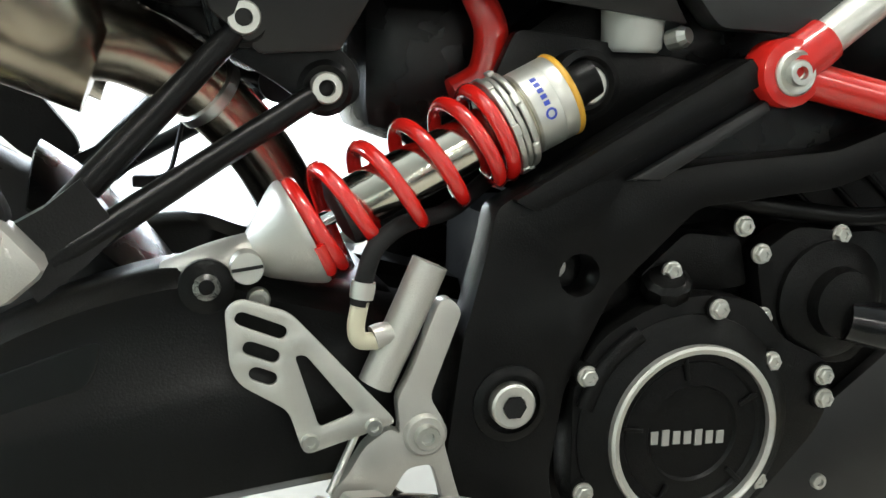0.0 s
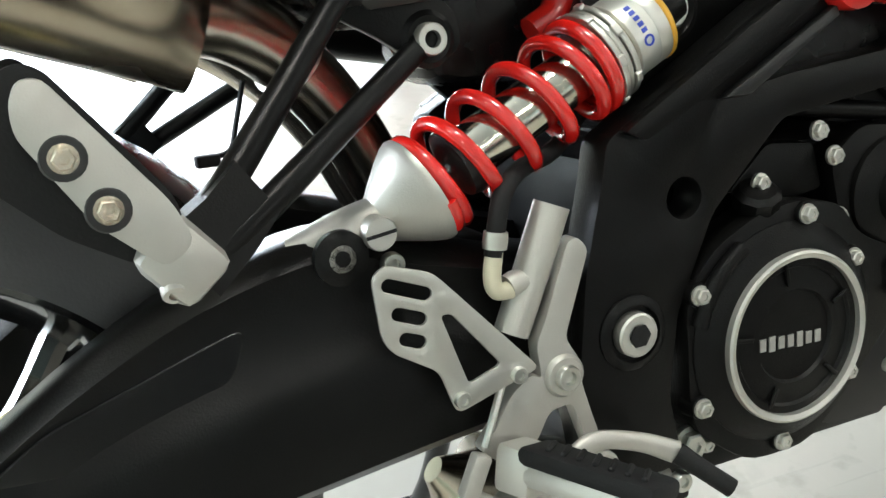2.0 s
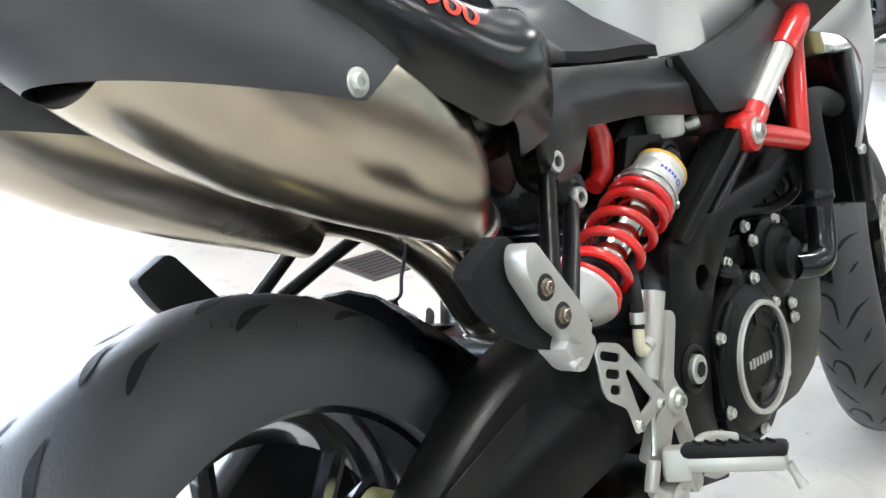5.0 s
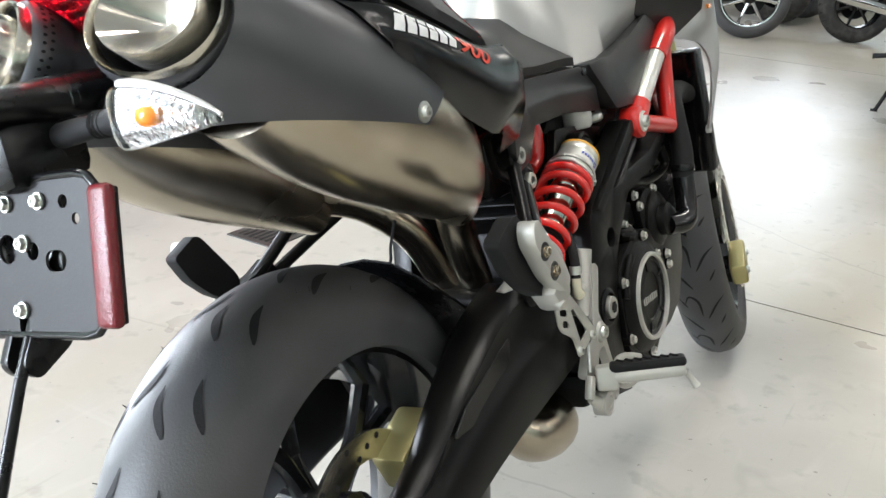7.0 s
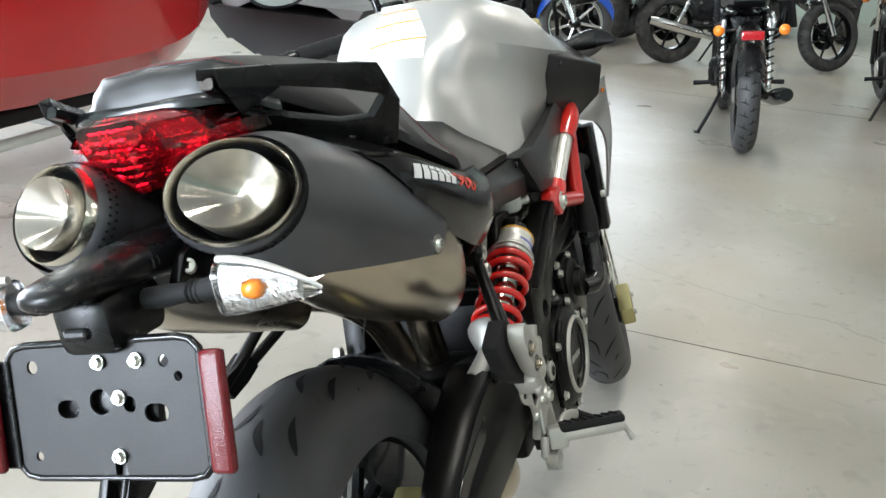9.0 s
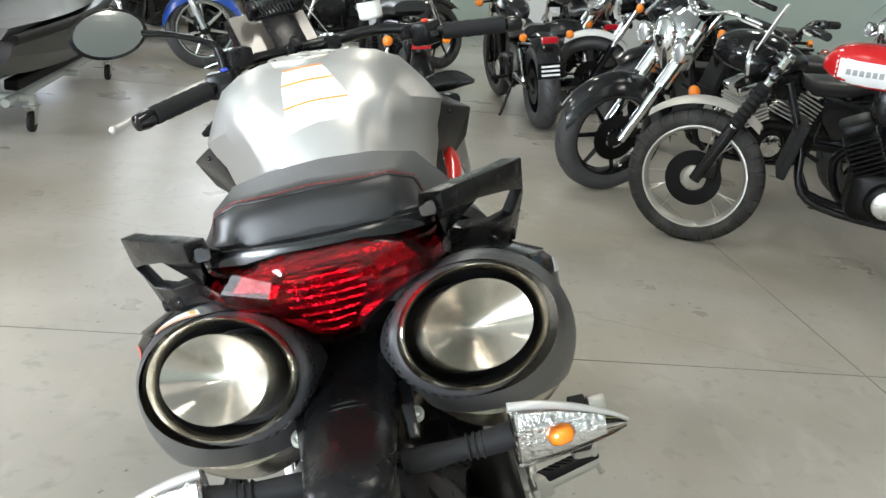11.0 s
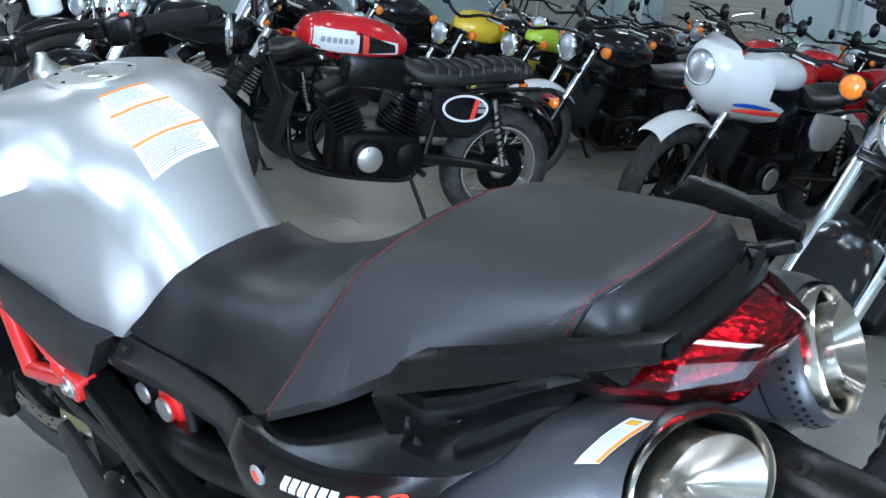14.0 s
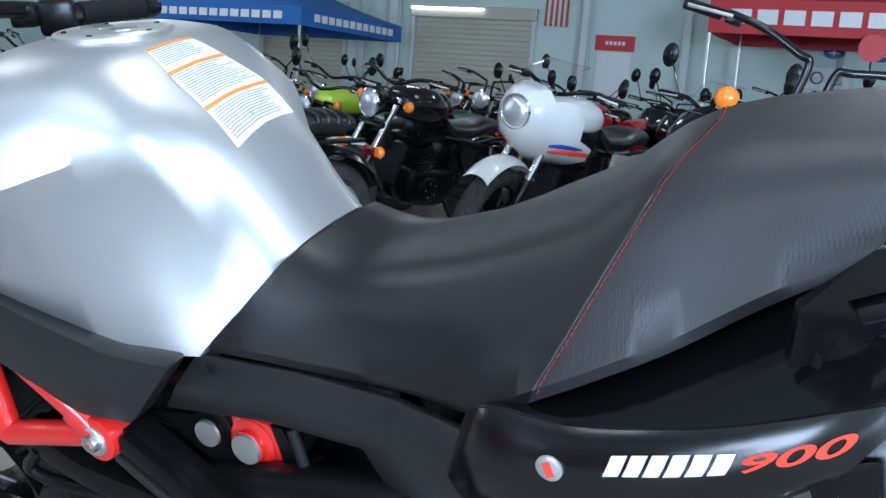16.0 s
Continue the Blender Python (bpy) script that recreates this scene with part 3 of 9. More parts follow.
# -- front fork, fender, lamp, bars (turned with the wheel) --
STEER_M = Matrix.Translation((1.43, 0, 0.30)) @ pose(0, 0, 0, 0, -24, 0) @ pose(0, 0, 0, 0, 0, STEER) @ pose(0, 0, 0, 0, 24, 0) @ Matrix.Translation((-1.43, 0, -0.30))
front_end = part("fork_yoke", round_edges(box(0.09, 0.24, 0.03, (1.16, 0, 0.93), rot=(0, -24, 0)), 0.008), BLACK_SATIN, moto, "black cast fork yoke", smooth=40)
FE = STEER_M
front_end.matrix_local = FE
for s, nm in SIDES:
    part("fork_tube", sweep([(1.47, 0.10 * s, 0.33), (1.33, 0.10 * s, 0.62)], 0.029, n=18, straight=True), BLACK_SATIN, front_end, smooth=40)
    part("fork_stanchion", sweep([(1.33, 0.10 * s, 0.62), (1.175, 0.10 * s, 0.97)], 0.0215, n=18, straight=True), GOLD, front_end, "gold fork stanchion", smooth=40)
    part("fork_foot", box(0.07, 0.035, 0.08, (1.49, 0.10 * s, 0.31), r=0.01), BLACK_SATIN, front_end, smooth=40)
fend = [[(1.51 + 0.325 * math.cos(a), y, 0.30 + 0.325 * math.sin(a) - 0.012 * (y / 0.065) ** 2 * 1.6) for y in (-0.068, -0.05, -0.025, 0, 0.025, 0.05, 0.068)] for a in [radians(40 + 8 * k) for k in range(17)]]
part("front_fender", sheet(fend, 0.003), BLACK_PLASTIC, front_end, "black plastic front fender", smooth=45)
lamp = lathe([(0.02, -0.06), (0.085, -0.03), (0.10, 0.03), (0.10, 0.06)], axis_at((1.30, 0, 0.86), (1, 0, -0.1)), 28)
hl = part("headlight", lamp, BLACK_PLASTIC, front_end, "black headlight shell", smooth=40)
part("headlight_glass", lathe([(0.097, 0.058), (0.08, 0.075), (0.001, 0.085)], axis_at((1.30, 0, 0.86), (1, 0, -0.1)), 28), CLEAR_LENS, hl, smooth=60)
bar = sweep([(0.985, 0.405, 1.005), (1.03, 0.27, 1.02), (1.10, 0.16, 1.045), (1.13, 0.07, 1.045), (1.13, -0.07, 1.045), (1.10, -0.16, 1.045), (1.03, -0.27, 1.02), (0.985, -0.405, 1.005)], 0.012, n=14)
BARS = Matrix.Translation((1.195, 0.04, 1.0)) @ pose(0, 0, 0, 0, 0, 25) @ Matrix.Translation((-1.15, 0, -1.0))
handlebar = part("handlebar", bar, BLACK_SATIN, moto, "black tapered handlebar", smooth=40, m=BARS)
for s, nm in SIDES:
    gp = [((1.035 - 0.05 * k / 12), s * (0.265 + 0.125 * k / 12), 1.0185 - 0.0125 * k / 12) for k in range(13)]
    part("grip", sweep(gp, [0.0185 if k % 2 else 0.0172 for k in range(13)], n=16, straight=True), RUBBER_DARK, handlebar, "ribbed black rubber grip", smooth=30)
    part("bar_end_weight", lathe([(0.016, 0), (0.018, 0.012), (0.015, 0.032), (0.006, 0.036)], axis_at((0.984, s * 0.394, 1.0045), (-0.36, s * 0.93, -0.08)), 16), BLACK_SATIN, handlebar, smooth=40)
    sw = part("switch_cube", box(0.05, 0.055, 0.05, (1.05, s * 0.232, 1.022), r=0.008, rot=(0, 0, -20 * s)), BLACK_PLASTIC, handlebar, smooth=40)
    part("switch_button", box(0.012, 0.012, 0.006, (1.035, s * 0.225, 1.05), r=0.002), BLUE_INK if s > 0 else RED_INK, sw, "small coloured switch button")
    part("turn_switch", box(0.01, 0.02, 0.01, (1.022, s * 0.235, 1.02), r=0.003), GREY_PLASTIC, sw)
    lv = part("lever", sweep([(1.085, s * 0.20, 1.03), (1.098, s * 0.27, 1.025), (1.055, s * 0.37, 1.010), (1.018, s * 0.455, 0.996)], [0.008, 0.007, 0.006, 0.007], n=10, flat=0.7), ALU_CAST, handlebar, "bare aluminium lever with ball end", smooth=40)
    part("lever_ball", lathe([(0.0005, -0.0085), (0.006, -0.006), (0.0085, 0), (0.006, 0.006), (0.0005, 0.0085)], Matrix.Translation((1.016, s * 0.459, 0.9955)), 12), ALU_CAST, lv, smooth=60)
    part("lever_clamp", box(0.04, 0.03, 0.032, (1.08, s * 0.20, 1.03), r=0.006), BLACK_SATIN, handlebar, smooth=40)
    part("bar_clamp", box(0.05, 0.035, 0.045, (1.135, s * 0.045, 1.035), r=0.006), BLACK_SATIN, handlebar, smooth=40)
    for dx in (-0.015, 0.015):
        cap_bolt(handlebar, (1.135 + dx, s * 0.045, 1.057), (0, 0, 1), 0.005)
res = part("brake_reservoir", lathe([(0.022, 0), (0.026, 0.004), (0.026, 0.035), (0.022, 0.04)], Matrix.Translation((1.13, -0.15, 1.07)), 20), MILKY, handlebar, "milky brake fluid cup with black lid", smooth=40)
part("reservoir_lid", lathe([(0.028, 0.038), (0.028, 0.05), (0.022, 0.054)], Matrix.Translation((1.13, -0.15, 1.07)), 20), BLACK_PLASTIC, res, smooth=40)
part("clutch_reservoir", box(0.06, 0.05, 0.04, (1.09, 0.175, 1.06), r=0.008), BLACK_PLASTIC, handlebar, "square black fluid reservoir", smooth=40)
TILT = pose(1.20, 0.05, 1.075, 0, 40, 0)


def on_dash(sx, sy, sz, out, y, up, r=0.003):
    bm = box(sx, sy, sz, (-out, y, up), r=r)
    bm.transform(TILT)
    return bm


dash = part("instrument_panel", on_dash(0.024, 0.18, 0.13, 0, 0, 0, 0.01), BLACK_PLASTIC, handlebar, "black instrument panel", smooth=40)
part("display", on_dash(0.003, 0.165, 0.116, 0.0135, 0, 0, 0.001), DASH_FACE, dash, "bronze-grey display film")
cradle = part("phone_cradle", on_dash(0.014, 0.07, 0.09, 0.036, -0.01, -0.02, 0.004), BLACK_PLASTIC, handlebar, "black ribbed phone holder", smooth=40)
for k in range(9):
    part("rib", on_dash(0.006, 0.004, 0.022, 0.048, -0.045 + 0.0088 * k, 0.032, 0.001), RUBBER_DARK, cradle)
part("cradle_bar", on_dash(0.012, 0.10, 0.026, 0.04, -0.01, 0.032), BLACK_SATIN, cradle, smooth=40)
for y, up in ((-0.062, 0.036), (0.042, 0.036), (-0.01, -0.072)):
    part("cradle_clip", on_dash(0.036, 0.022, 0.03, 0.052, y, up, 0.006), BLACK_PLASTIC, cradle, smooth=40)
part("ignition_lock", lathe([(0.026, -0.03), (0.026, 0.0), (0.024, 0.003), (0.012, 0.016), (0.009, 0.026), (0.004, 0.028)], Matrix.Translation((1.15, -0.035, 1.005)), 20), BOLT_STEEL, moto, "chrome steering stem nut", smooth=40)
scr = [[(1.25 + 0.12 * t, 0.05 + y * (1 - 0.35 * t), 1.05 + 0.17 * t - 0.5 * y * y) for y in (-0.15, -0.10, -0.05, 0, 0.05, 0.10, 0.15)] for t in (0, 0.25, 0.5, 0.75, 1)]
part("windscreen", sheet(scr, 0.003), SMOKE_GLASS, handlebar, "small clear plastic fly screen", smooth=60)
mir = part("mirror_stem", sweep([(1.095, 0.205, 1.02), (1.098, 0.207, 1.075), (1.10, 0.222, 1.10), (1.10, 0.29, 1.13), (1.10, 0.345, 1.145)], [0.011, 0.010, 0.007, 0.006, 0.008], n=12), BLACK_SATIN, handlebar, "black mirror stem", smooth=50)
shell = lathe([(0.001, -0.022), (0.03, -0.018), (0.043, -0.006), (0.046, 0.006), (0.043, 0.008)], axis_at((1.10, 0.405, 1.155), (-1, -0.12, 0.12)), 28)
for v in shell.verts:
    v.co.y = 0.405 + (v.co.y - 0.405) * 1.6
part("mirror_shell", shell, BLACK_PLASTIC, mir, "black rounded mirror shell", smooth=50)
glass_disc = lathe([(0.001, 0.009), (0.041, 0.009), (0.041, 0.006), (0.001, 0.006)], axis_at((1.10, 0.405, 1.155), (-1, -0.12, 0.12)), 28)
for v in glass_disc.verts:
    v.co.y = 0.405 + (v.co.y - 0.405) * 1.6
part("mirror_glass", glass_disc, MIRROR, mir, "silvered mirror glass")
for s, nm in SIDES:
    leaf = sweep([(1.13, s * 0.17, 0.92), (1.125, s * 0.215, 0.925), (1.115, s * 0.25, 0.925), (1.095, s * 0.285, 0.918)], [0.012, 0.024, 0.022, 0.005], n=14, flat=0.55)
    part("front_indicator", leaf, BLACK_PLASTIC, moto, "black leaf-shaped front indicator", smooth=50)
for pts in ([(1.10, 0.17, 1.02), (1.16, 0.14, 0.95), (1.2, 0.08, 0.88), (1.15, 0.02, 0.8)], [(1.10, -0.17, 1.02), (1.17, -0.15, 0.94), (1.24, -0.1, 0.8), (1.3, -0.05, 0.68)], [(1.07, 0.2, 1.0), (1.14, 0.2, 0.93), (1.15, 0.12, 0.86), (1.05, 0.08, 0.82)]):
    part("cable", sweep(pts, 0.0045, n=8), RUBBER_DARK, moto, smooth=60)

# -- tank --
def cut(bm, co, no, fill=True):
    """Keeps the side of the plane that no points to."""
    geom = list(bm.verts) + list(bm.edges) + list(bm.faces)
    got = bmesh.ops.bisect_plane(bm, geom=geom, plane_co=co, plane_no=no, clear_inner=True)
    if fill:
        es = [e for e in got["geom_cut"] if isinstance(e, bmesh.types.BMEdge)]
        bmesh.ops.edgeloop_fill(bm, edges=es) if es else None
    return bm


TANK = [
    (1.06, [(0, 0.995), (0.07, 0.985), (0.150, 0.962), (0.222, 0.900), (0.208, 0.882), (0.194, 0.85), (0.10, 0.79), (0, 0.79)]),
    (0.98, [(0, 1.036), (0.08, 1.032), (0.165, 1.010), (0.226, 0.920), (0.212, 0.886), (0.190, 0.846), (0.10, 0.77), (0, 0.77)]),
    (0.90, [(0, 1.058), (0.085, 1.054), (0.165, 1.022), (0.222, 0.932), (0.203, 0.886), (0.182, 0.820), (0.10, 0.75), (0, 0.75)]),
    (0.83, [(0, 1.064), (0.083, 1.060), (0.153, 1.030), (0.204, 0.948), (0.183, 0.890), (0.170, 0.794), (0.10, 0.73), (0, 0.73)]),
    (0.77, [(0, 1.058), (0.078, 1.052), (0.130, 1.028), (0.166, 0.968), (0.152, 0.900), (0.163, 0.774), (0.10, 0.73), (0, 0.73)]),
    (0.71, [(0, 1.018), (0.066, 1.013), (0.100, 1.003), (0.126, 0.984), (0.121, 0.910), (0.154, 0.770), (0.10, 0.74), (0, 0.74)]),
    (0.66, [(0, 0.976), (0.057, 0.967), (0.080, 0.940), (0.091, 0.905), (0.108, 0.838), (0.149, 0.776), (0.10, 0.75), (0, 0.75)]),
    (0.60, [(0, 0.894), (0.045, 0.887), (0.068, 0.868), (0.086, 0.846), (0.110, 0.808), (0.146, 0.776), (0.10, 0.75), (0, 0.75)]),
    (0.52, [(0, 0.800), (0.040, 0.796), (0.068, 0.786), (0.090, 0.776), (0.112, 0.768), (0.138, 0.762), (0.10, 0.75), (0, 0.75)]),
]


def lean_over(p):
    """The tank group sits a little to the left, more so higher up."""
    return Vector((p[0], p[1] + 0.07 * (p[2] - 0.6), p[2]))


def leaned(bm):
    for v in bm.verts:
        v.co = lean_over(v.co)
    return bm


st = fine([[(x, y, z) for y, z in h] for x, h in TANK], 5)


def refine_half(row):
    """Rounds the half section without losing its creases."""
    p = [tuple(v) for v in row]
    out = []
    for i, (a, b) in enumerate(zip(p, p[1:])):
        out.append(a)
        if i < 5:
            q = np.array(smooth_path(p, 2)[2 * i + 1])
            out.append(tuple(0.6 * (np.array(a) + np.array(b)) / 2 + 0.4 * q if i in (2, 3) else q))
    return out + [p[-1]]


def full_loop(row):
    left = [tuple(v) for v in row]
    return left + [(v[0], -v[1], v[2]) for v in reversed(left) if abs(v[1]) > 1e-6]


bm = rings([full_loop(refine_half(r)) for r in st])
SEAT_CUT_P, SEAT_CUT_N = (0.67, 0, 0.77), Vector((0.125, 0, 0.095)).normalized()
cut(bm, SEAT_CUT_P, SEAT_CUT_N)
tank = part("fuel_tank", bm, SILVER_PAINT, moto, "satin silver fuel tank with sculpted sides", smooth=50)
knee = [Vector(r[3]) for r in st if r[3][0] > 0.755]
for e in tank.data.edges:
    pts = [tank.data.vertices[v].co for v in e.vertices]
    if all(min((Vector((p.x, abs(p.y), p.z)) - k).length for k in knee) < 0.0015 for p in pts):
        e.use_edge_sharp = True
for v in tank.data.vertices:
    v.co = lean_over(v.co)
# filler cap
CAPM = Matrix.Translation((0.836, 0.034, 1.0645)) @ pose(0, 0, 0, 2, 1.5, 0)
cap = part("filler_cap", lathe([(0.062, -0.012), (0.062, -0.001), (0.060, 0.001), (0.056, 0.001), (0.055, -0.0005), (0.046, -0.0005), (0.045, 0.0005), (0.001, 0.0008)], CAPM, 40), ALU, tank, "round aluminium filler cap", smooth=40)
part("cap_lock", lathe([(0.014, 0.0), (0.014, 0.0018), (0.011, 0.0024), (0.001, 0.0024)], CAPM @ Matrix.Translation((-0.015, 0, 0)), 20), BOLT_STEEL, cap, smooth=40)
part("cap_hinge", box(0.03, 0.02, 0.004, (0.859, 0.034, 1.0655), r=0.0012), BOLT_STEEL, cap)
for k in range(5):
    a = radians(36 + 72 * k)
    cap_bolt(cap, CAPM @ Vector((0.0505 * math.cos(a), 0.0505 * math.sin(a), -0.001)), (0, 0, 1), 0.0030, BLACK_SATIN)


def tank_top(x):
    xs = [h[0] for h in TANK][::-1]
    return float(np.interp(x, xs, [h[1][0][1] for h in TANK][::-1]))


def tank_surface(x, y, lift=0.0012):
    """A point on the tank's upper skin over x, y."""
    hits = tank_bvh.ray_cast(Vector((x, y, 1.4)), Vector((0, 0, -1)))
    return Vector((x, y, (hits[0].z if hits[0] else tank_top(x)) + lift))


from mathutils.bvhtree import BVHTree
bmt = bmesh.new()
bmt.from_mesh(tank.data)
tank_bvh = BVHTree.FromBMesh(bmt)
bmt.free()


def patch(u0, u1, v0, v1, lift, nu=8, nv=4):
    """A piece of the warning label: u runs down the tank, v across it."""
    rows = []
    for i in range(nu + 1):
        u = u0 + (u1 - u0) * i / nu
        row = []
        for j in range(nv + 1):
            v = v0 + (v1 - v0) * j / nv
            left, right = 0.068 + 0.006 * min(1.0, u * 3), 0.002 - 0.034 * min(1.0, u * 1.6)
            row.append(tank_surface(0.762 - 0.106 * u + 0.008 * v * u, left + (right - left) * v, lift))
        rows.append(row)
    bm = rings(rows, closed_u=False, cap=False)
    return bm


sticker = part("warning_label", patch(0, 1.0, 0, 1, 0.0010, 14, 4), WHITE_PAPER, tank, "white warning label with orange bands", smooth=60)
for u0, v0, v1 in ((0.0, 0, 1), (0.28, 0.0, 1.0), (0.66, 0.0, 1.0)):
    part("label_band", patch(u0, u0 + 0.035, max(v0, -0.15), v1, 0.0016, 2, 6), ORANGE_INK, sticker, "orange warning band")
for k in range(40):
    u = 0.05 + 0.0232 * k
    if any(abs(u - b) < 0.045 for b in (0.28, 0.66)):
        continue
    part("print_line", patch(u, u + 0.0085, 0.04, random.uniform(0.7, 0.97), 0.0016, 1, 6), GREY_INK, sticker)

# -- black trims round the tank --
for s, nm in SIDES:
    trim = [(0.678, 0.776), (0.752, 0.777), (0.835, 0.799), (0.93, 0.834), (0.985, 0.862), (1.0, 0.93), (1.06, 0.95), (1.10, 0.90), (1.06, 0.835), (0.985, 0.775), (0.815, 0.692), (0.745, 0.694)]
    pm = Matrix.Translation((0, 0.166 * s, 0)) @ pose(0, 0, 0, 0, 0, 4.5 * s) @ Matrix.Translation((0.0, -0.055 * s, 0))
    part("tank_trim", leaned(plate(trim, 0.03, bevel=0.008, corner=0.008, m=pm)), GREY_PLASTIC, moto, "charcoal plastic trim under the tank", smooth=30)
    sv = [(0.885, 0.218, 0.926), (1.035, 0.284, 0.878), (1.048, 0.262, 0.818), (1.010, 0.202, 0.770), (0.898, 0.188, 0.832), (1.085, 0.225, 0.912), (0.985, 0.196, 0.968), (0.92, 0.230, 0.886)]
    sc = part("tank_scoop", leaned(sided(facets(sv, [(0, 1, 7), (1, 2, 3, 7), (3, 4, 7), (4, 0, 7), (0, 6, 5, 1)], 0.010, 0.004), s)), GREY_PLASTIC, moto, "charcoal air scoop panel", smooth=30)
    cap_bolt(sc, lean_over((0.912, 0.2295 * s, 0.903)), (-0.1, s, 0.1), 0.0045, BLACK_SATIN)
    front = [[(0.985, 0.185, 0.972), (1.04, 0.205, 0.94), (1.085, 0.225, 0.910)], [(1.04, 0.14, 0.95), (1.10, 0.17, 0.915), (1.13, 0.19, 0.885)], [(1.07, 0.09, 0.91), (1.13, 0.12, 0.88), (1.16, 0.14, 0.85)]]
    part("scoop_nose", leaned(sided(sheet(fine(front, 3), 0.006), s)), BLACK_PLASTIC, sc, smooth=45)
    shroud = [[(1.014, 0.188, 0.780), (1.035, 0.202, 0.792), (1.056, 0.222, 0.806)],
              [(1.046, 0.210, 0.770), (1.072, 0.238, 0.800), (1.092, 0.250, 0.850)],
              [(1.075, 0.228, 0.756), (1.102, 0.246, 0.780), (1.128, 0.246, 0.822)],
              [(1.090, 0.238, 0.718), (1.105, 0.248, 0.724), (1.120, 0.248, 0.735)],
              [(1.082, 0.236, 0.660), (1.089, 0.240, 0.662), (1.096, 0.240, 0.665)],
              [(1.062, 0.229, 0.600), (1.066, 0.231, 0.600), (1.071, 0.231, 0.602)]]
    rs_ = part("radiator_shroud", sided(sheet(fine(shroud, 4), 0.006), s), SILVER_PAINT, moto, "silver radiator shroud", smooth=50)
    part("edge_reflector", box(0.02, 0.004, 0.008, (1.088, 0.2475 * s, 0.822), r=0.001), AMBER, rs_, "small amber mark")
    tv = [(0.350, 0.186, 0.782), (0.447, 0.160, 0.780), (0.560, 0.151, 0.777), (0.676, 0.155, 0.774),
          (0.356, 0.192, 0.748), (0.447, 0.167, 0.742), (0.566, 0.163, 0.744), (0.702, 0.166, 0.737),
          (0.372, 0.180, 0.692), (0.440, 0.163, 0.676), (0.487, 0.156, 0.712), (0.600, 0.154, 0.711), (0.732, 0.156, 0.696),
          (0.405, 0.166, 0.664), (0.462, 0.154, 0.668)]
    up = part("seat_trim", sided(facets(tv, [(0, 4, 5, 1), (1, 5, 6, 2), (2, 6, 7, 3), (4, 8, 9, 5), (5, 9, 10), (5, 10, 11, 6), (6, 11, 12, 7), (8, 13, 9), (9, 13, 14), (9, 14, 10)], 0.012, 0.003), s), GREY_PLASTIC, moto, "charcoal plastic panel under the seat", smooth=24)
    part("panel_clip", lathe([(0.006, 0), (0.006, 0.003)], axis_at((0.655, s * 0.166, 0.766), (0, s, 0)), 12), BLACK_SATIN, up)

# -- seat --
SEAT = [  # x, bottom half-width and height, shoulder half-width and height, top height
    (0.70, 0.152, 0.772, 0.126, 0.82, 0.90), (0.62, 0.156, 0.780, 0.112, 0.836, 0.886), (0.535, 0.152, 0.7795, 0.110, 0.830, 0.862),
    (0.46, 0.154, 0.784, 0.124, 0.835, 0.879), (0.402, 0.162, 0.786, 0.139, 0.842, 0.901), (0.365, 0.174, 0.792, 0.150, 0.853, 0.919),
    (0.33, 0.188, 0.812, 0.157, 0.870, 0.936), (0.295, 0.198, 0.837, 0.156, 0.897, 0.956), (0.25, 0.192, 0.862, 0.146, 0.939, 0.992),
    (0.20, 0.180, 0.890, 0.134, 0.971, 1.016), (0.14, 0.158, 0.928, 0.119, 0.995, 1.028), (0.07, 0.128, 0.963, 0.109, 1.013, 1.038),
    (0.0, 0.103, 0.994, 0.097, 1.027, 1.046), (-0.020, 0.100, 0.995, 0.091, 1.028, 1.0475), (-0.034, 0.097, 0.996, 0.085, 1.026, 1.0445), (-0.044, 0.091, 0.997, 0.076, 1.021, 1.036), (-0.050, 0.082, 0.998, 0.064, 1.012, 1.022), (-0.053, 0.070, 0.999, 0.052, 1.006, 1.011)]


def seat_half(row):
    x, yb, zb, ye, ze, zt = row
    pts = [(0, zt), (ye * 0.45, zt - 0.003), (ye * 0.8, zt - 0.3 * (zt - ze)), (ye, ze), (ye + (yb - ye) * 0.45, ze - (ze - zb) * 0.4), (yb, zb + 0.012), (yb - 0.004, zb), (yb - 0.03, zb + 0.002), (0, zb + 0.004)]
    return [(x, y, z) for y, z in pts]


seat_rows = [tuple(r) for r in smooth_path(SEAT, 5)]
bm = rings([full_loop(seat_half(r)) for r in seat_rows])
for v in bm.verts:
    v.co.y += 0.07 * (v.co.z - 0.6) * min(1.0, max(0.0, (v.co.x - 0.36) / 0.26)) * min(1.0, max(0.0, (v.co.z - 0.79) / 0.05))
cut(bm, Vector(SEAT_CUT_P) - 0.002 * SEAT_CUT_N, -SEAT_CUT_N)


def score(bm, co, no, keep):
    """Cuts an edge line into the faces that keep() picks, and gives the new corners."""
    fs = [f for f in bm.faces if keep(f.calc_center_median())]
    geom = list({v for f in fs for v in f.verts}) + list({e for f in fs for e in f.edges}) + fs
    got = bmesh.ops.bisect_plane(bm, geom=geom, plane_co=co, plane_no=no)
    bm.normal_update()
    return [(v.co.copy(), v.normal.copy()) for v in got["geom_cut"] if isinstance(v, bmesh.types.BMVert)]


seams = {}
for sgn in (1, -1):
    no = Vector((1, -0.0784 * sgn, 0.4102))
    got = score(bm, Vector((0.629, 0, 0)), no, lambda c: c.y * sgn > 0 and c.x > 0.1)
    seams[sgn] = [tuple(c) for c, n in sorted(got, key=lambda g: -g[0].y * sgn) if n.z > -0.25]
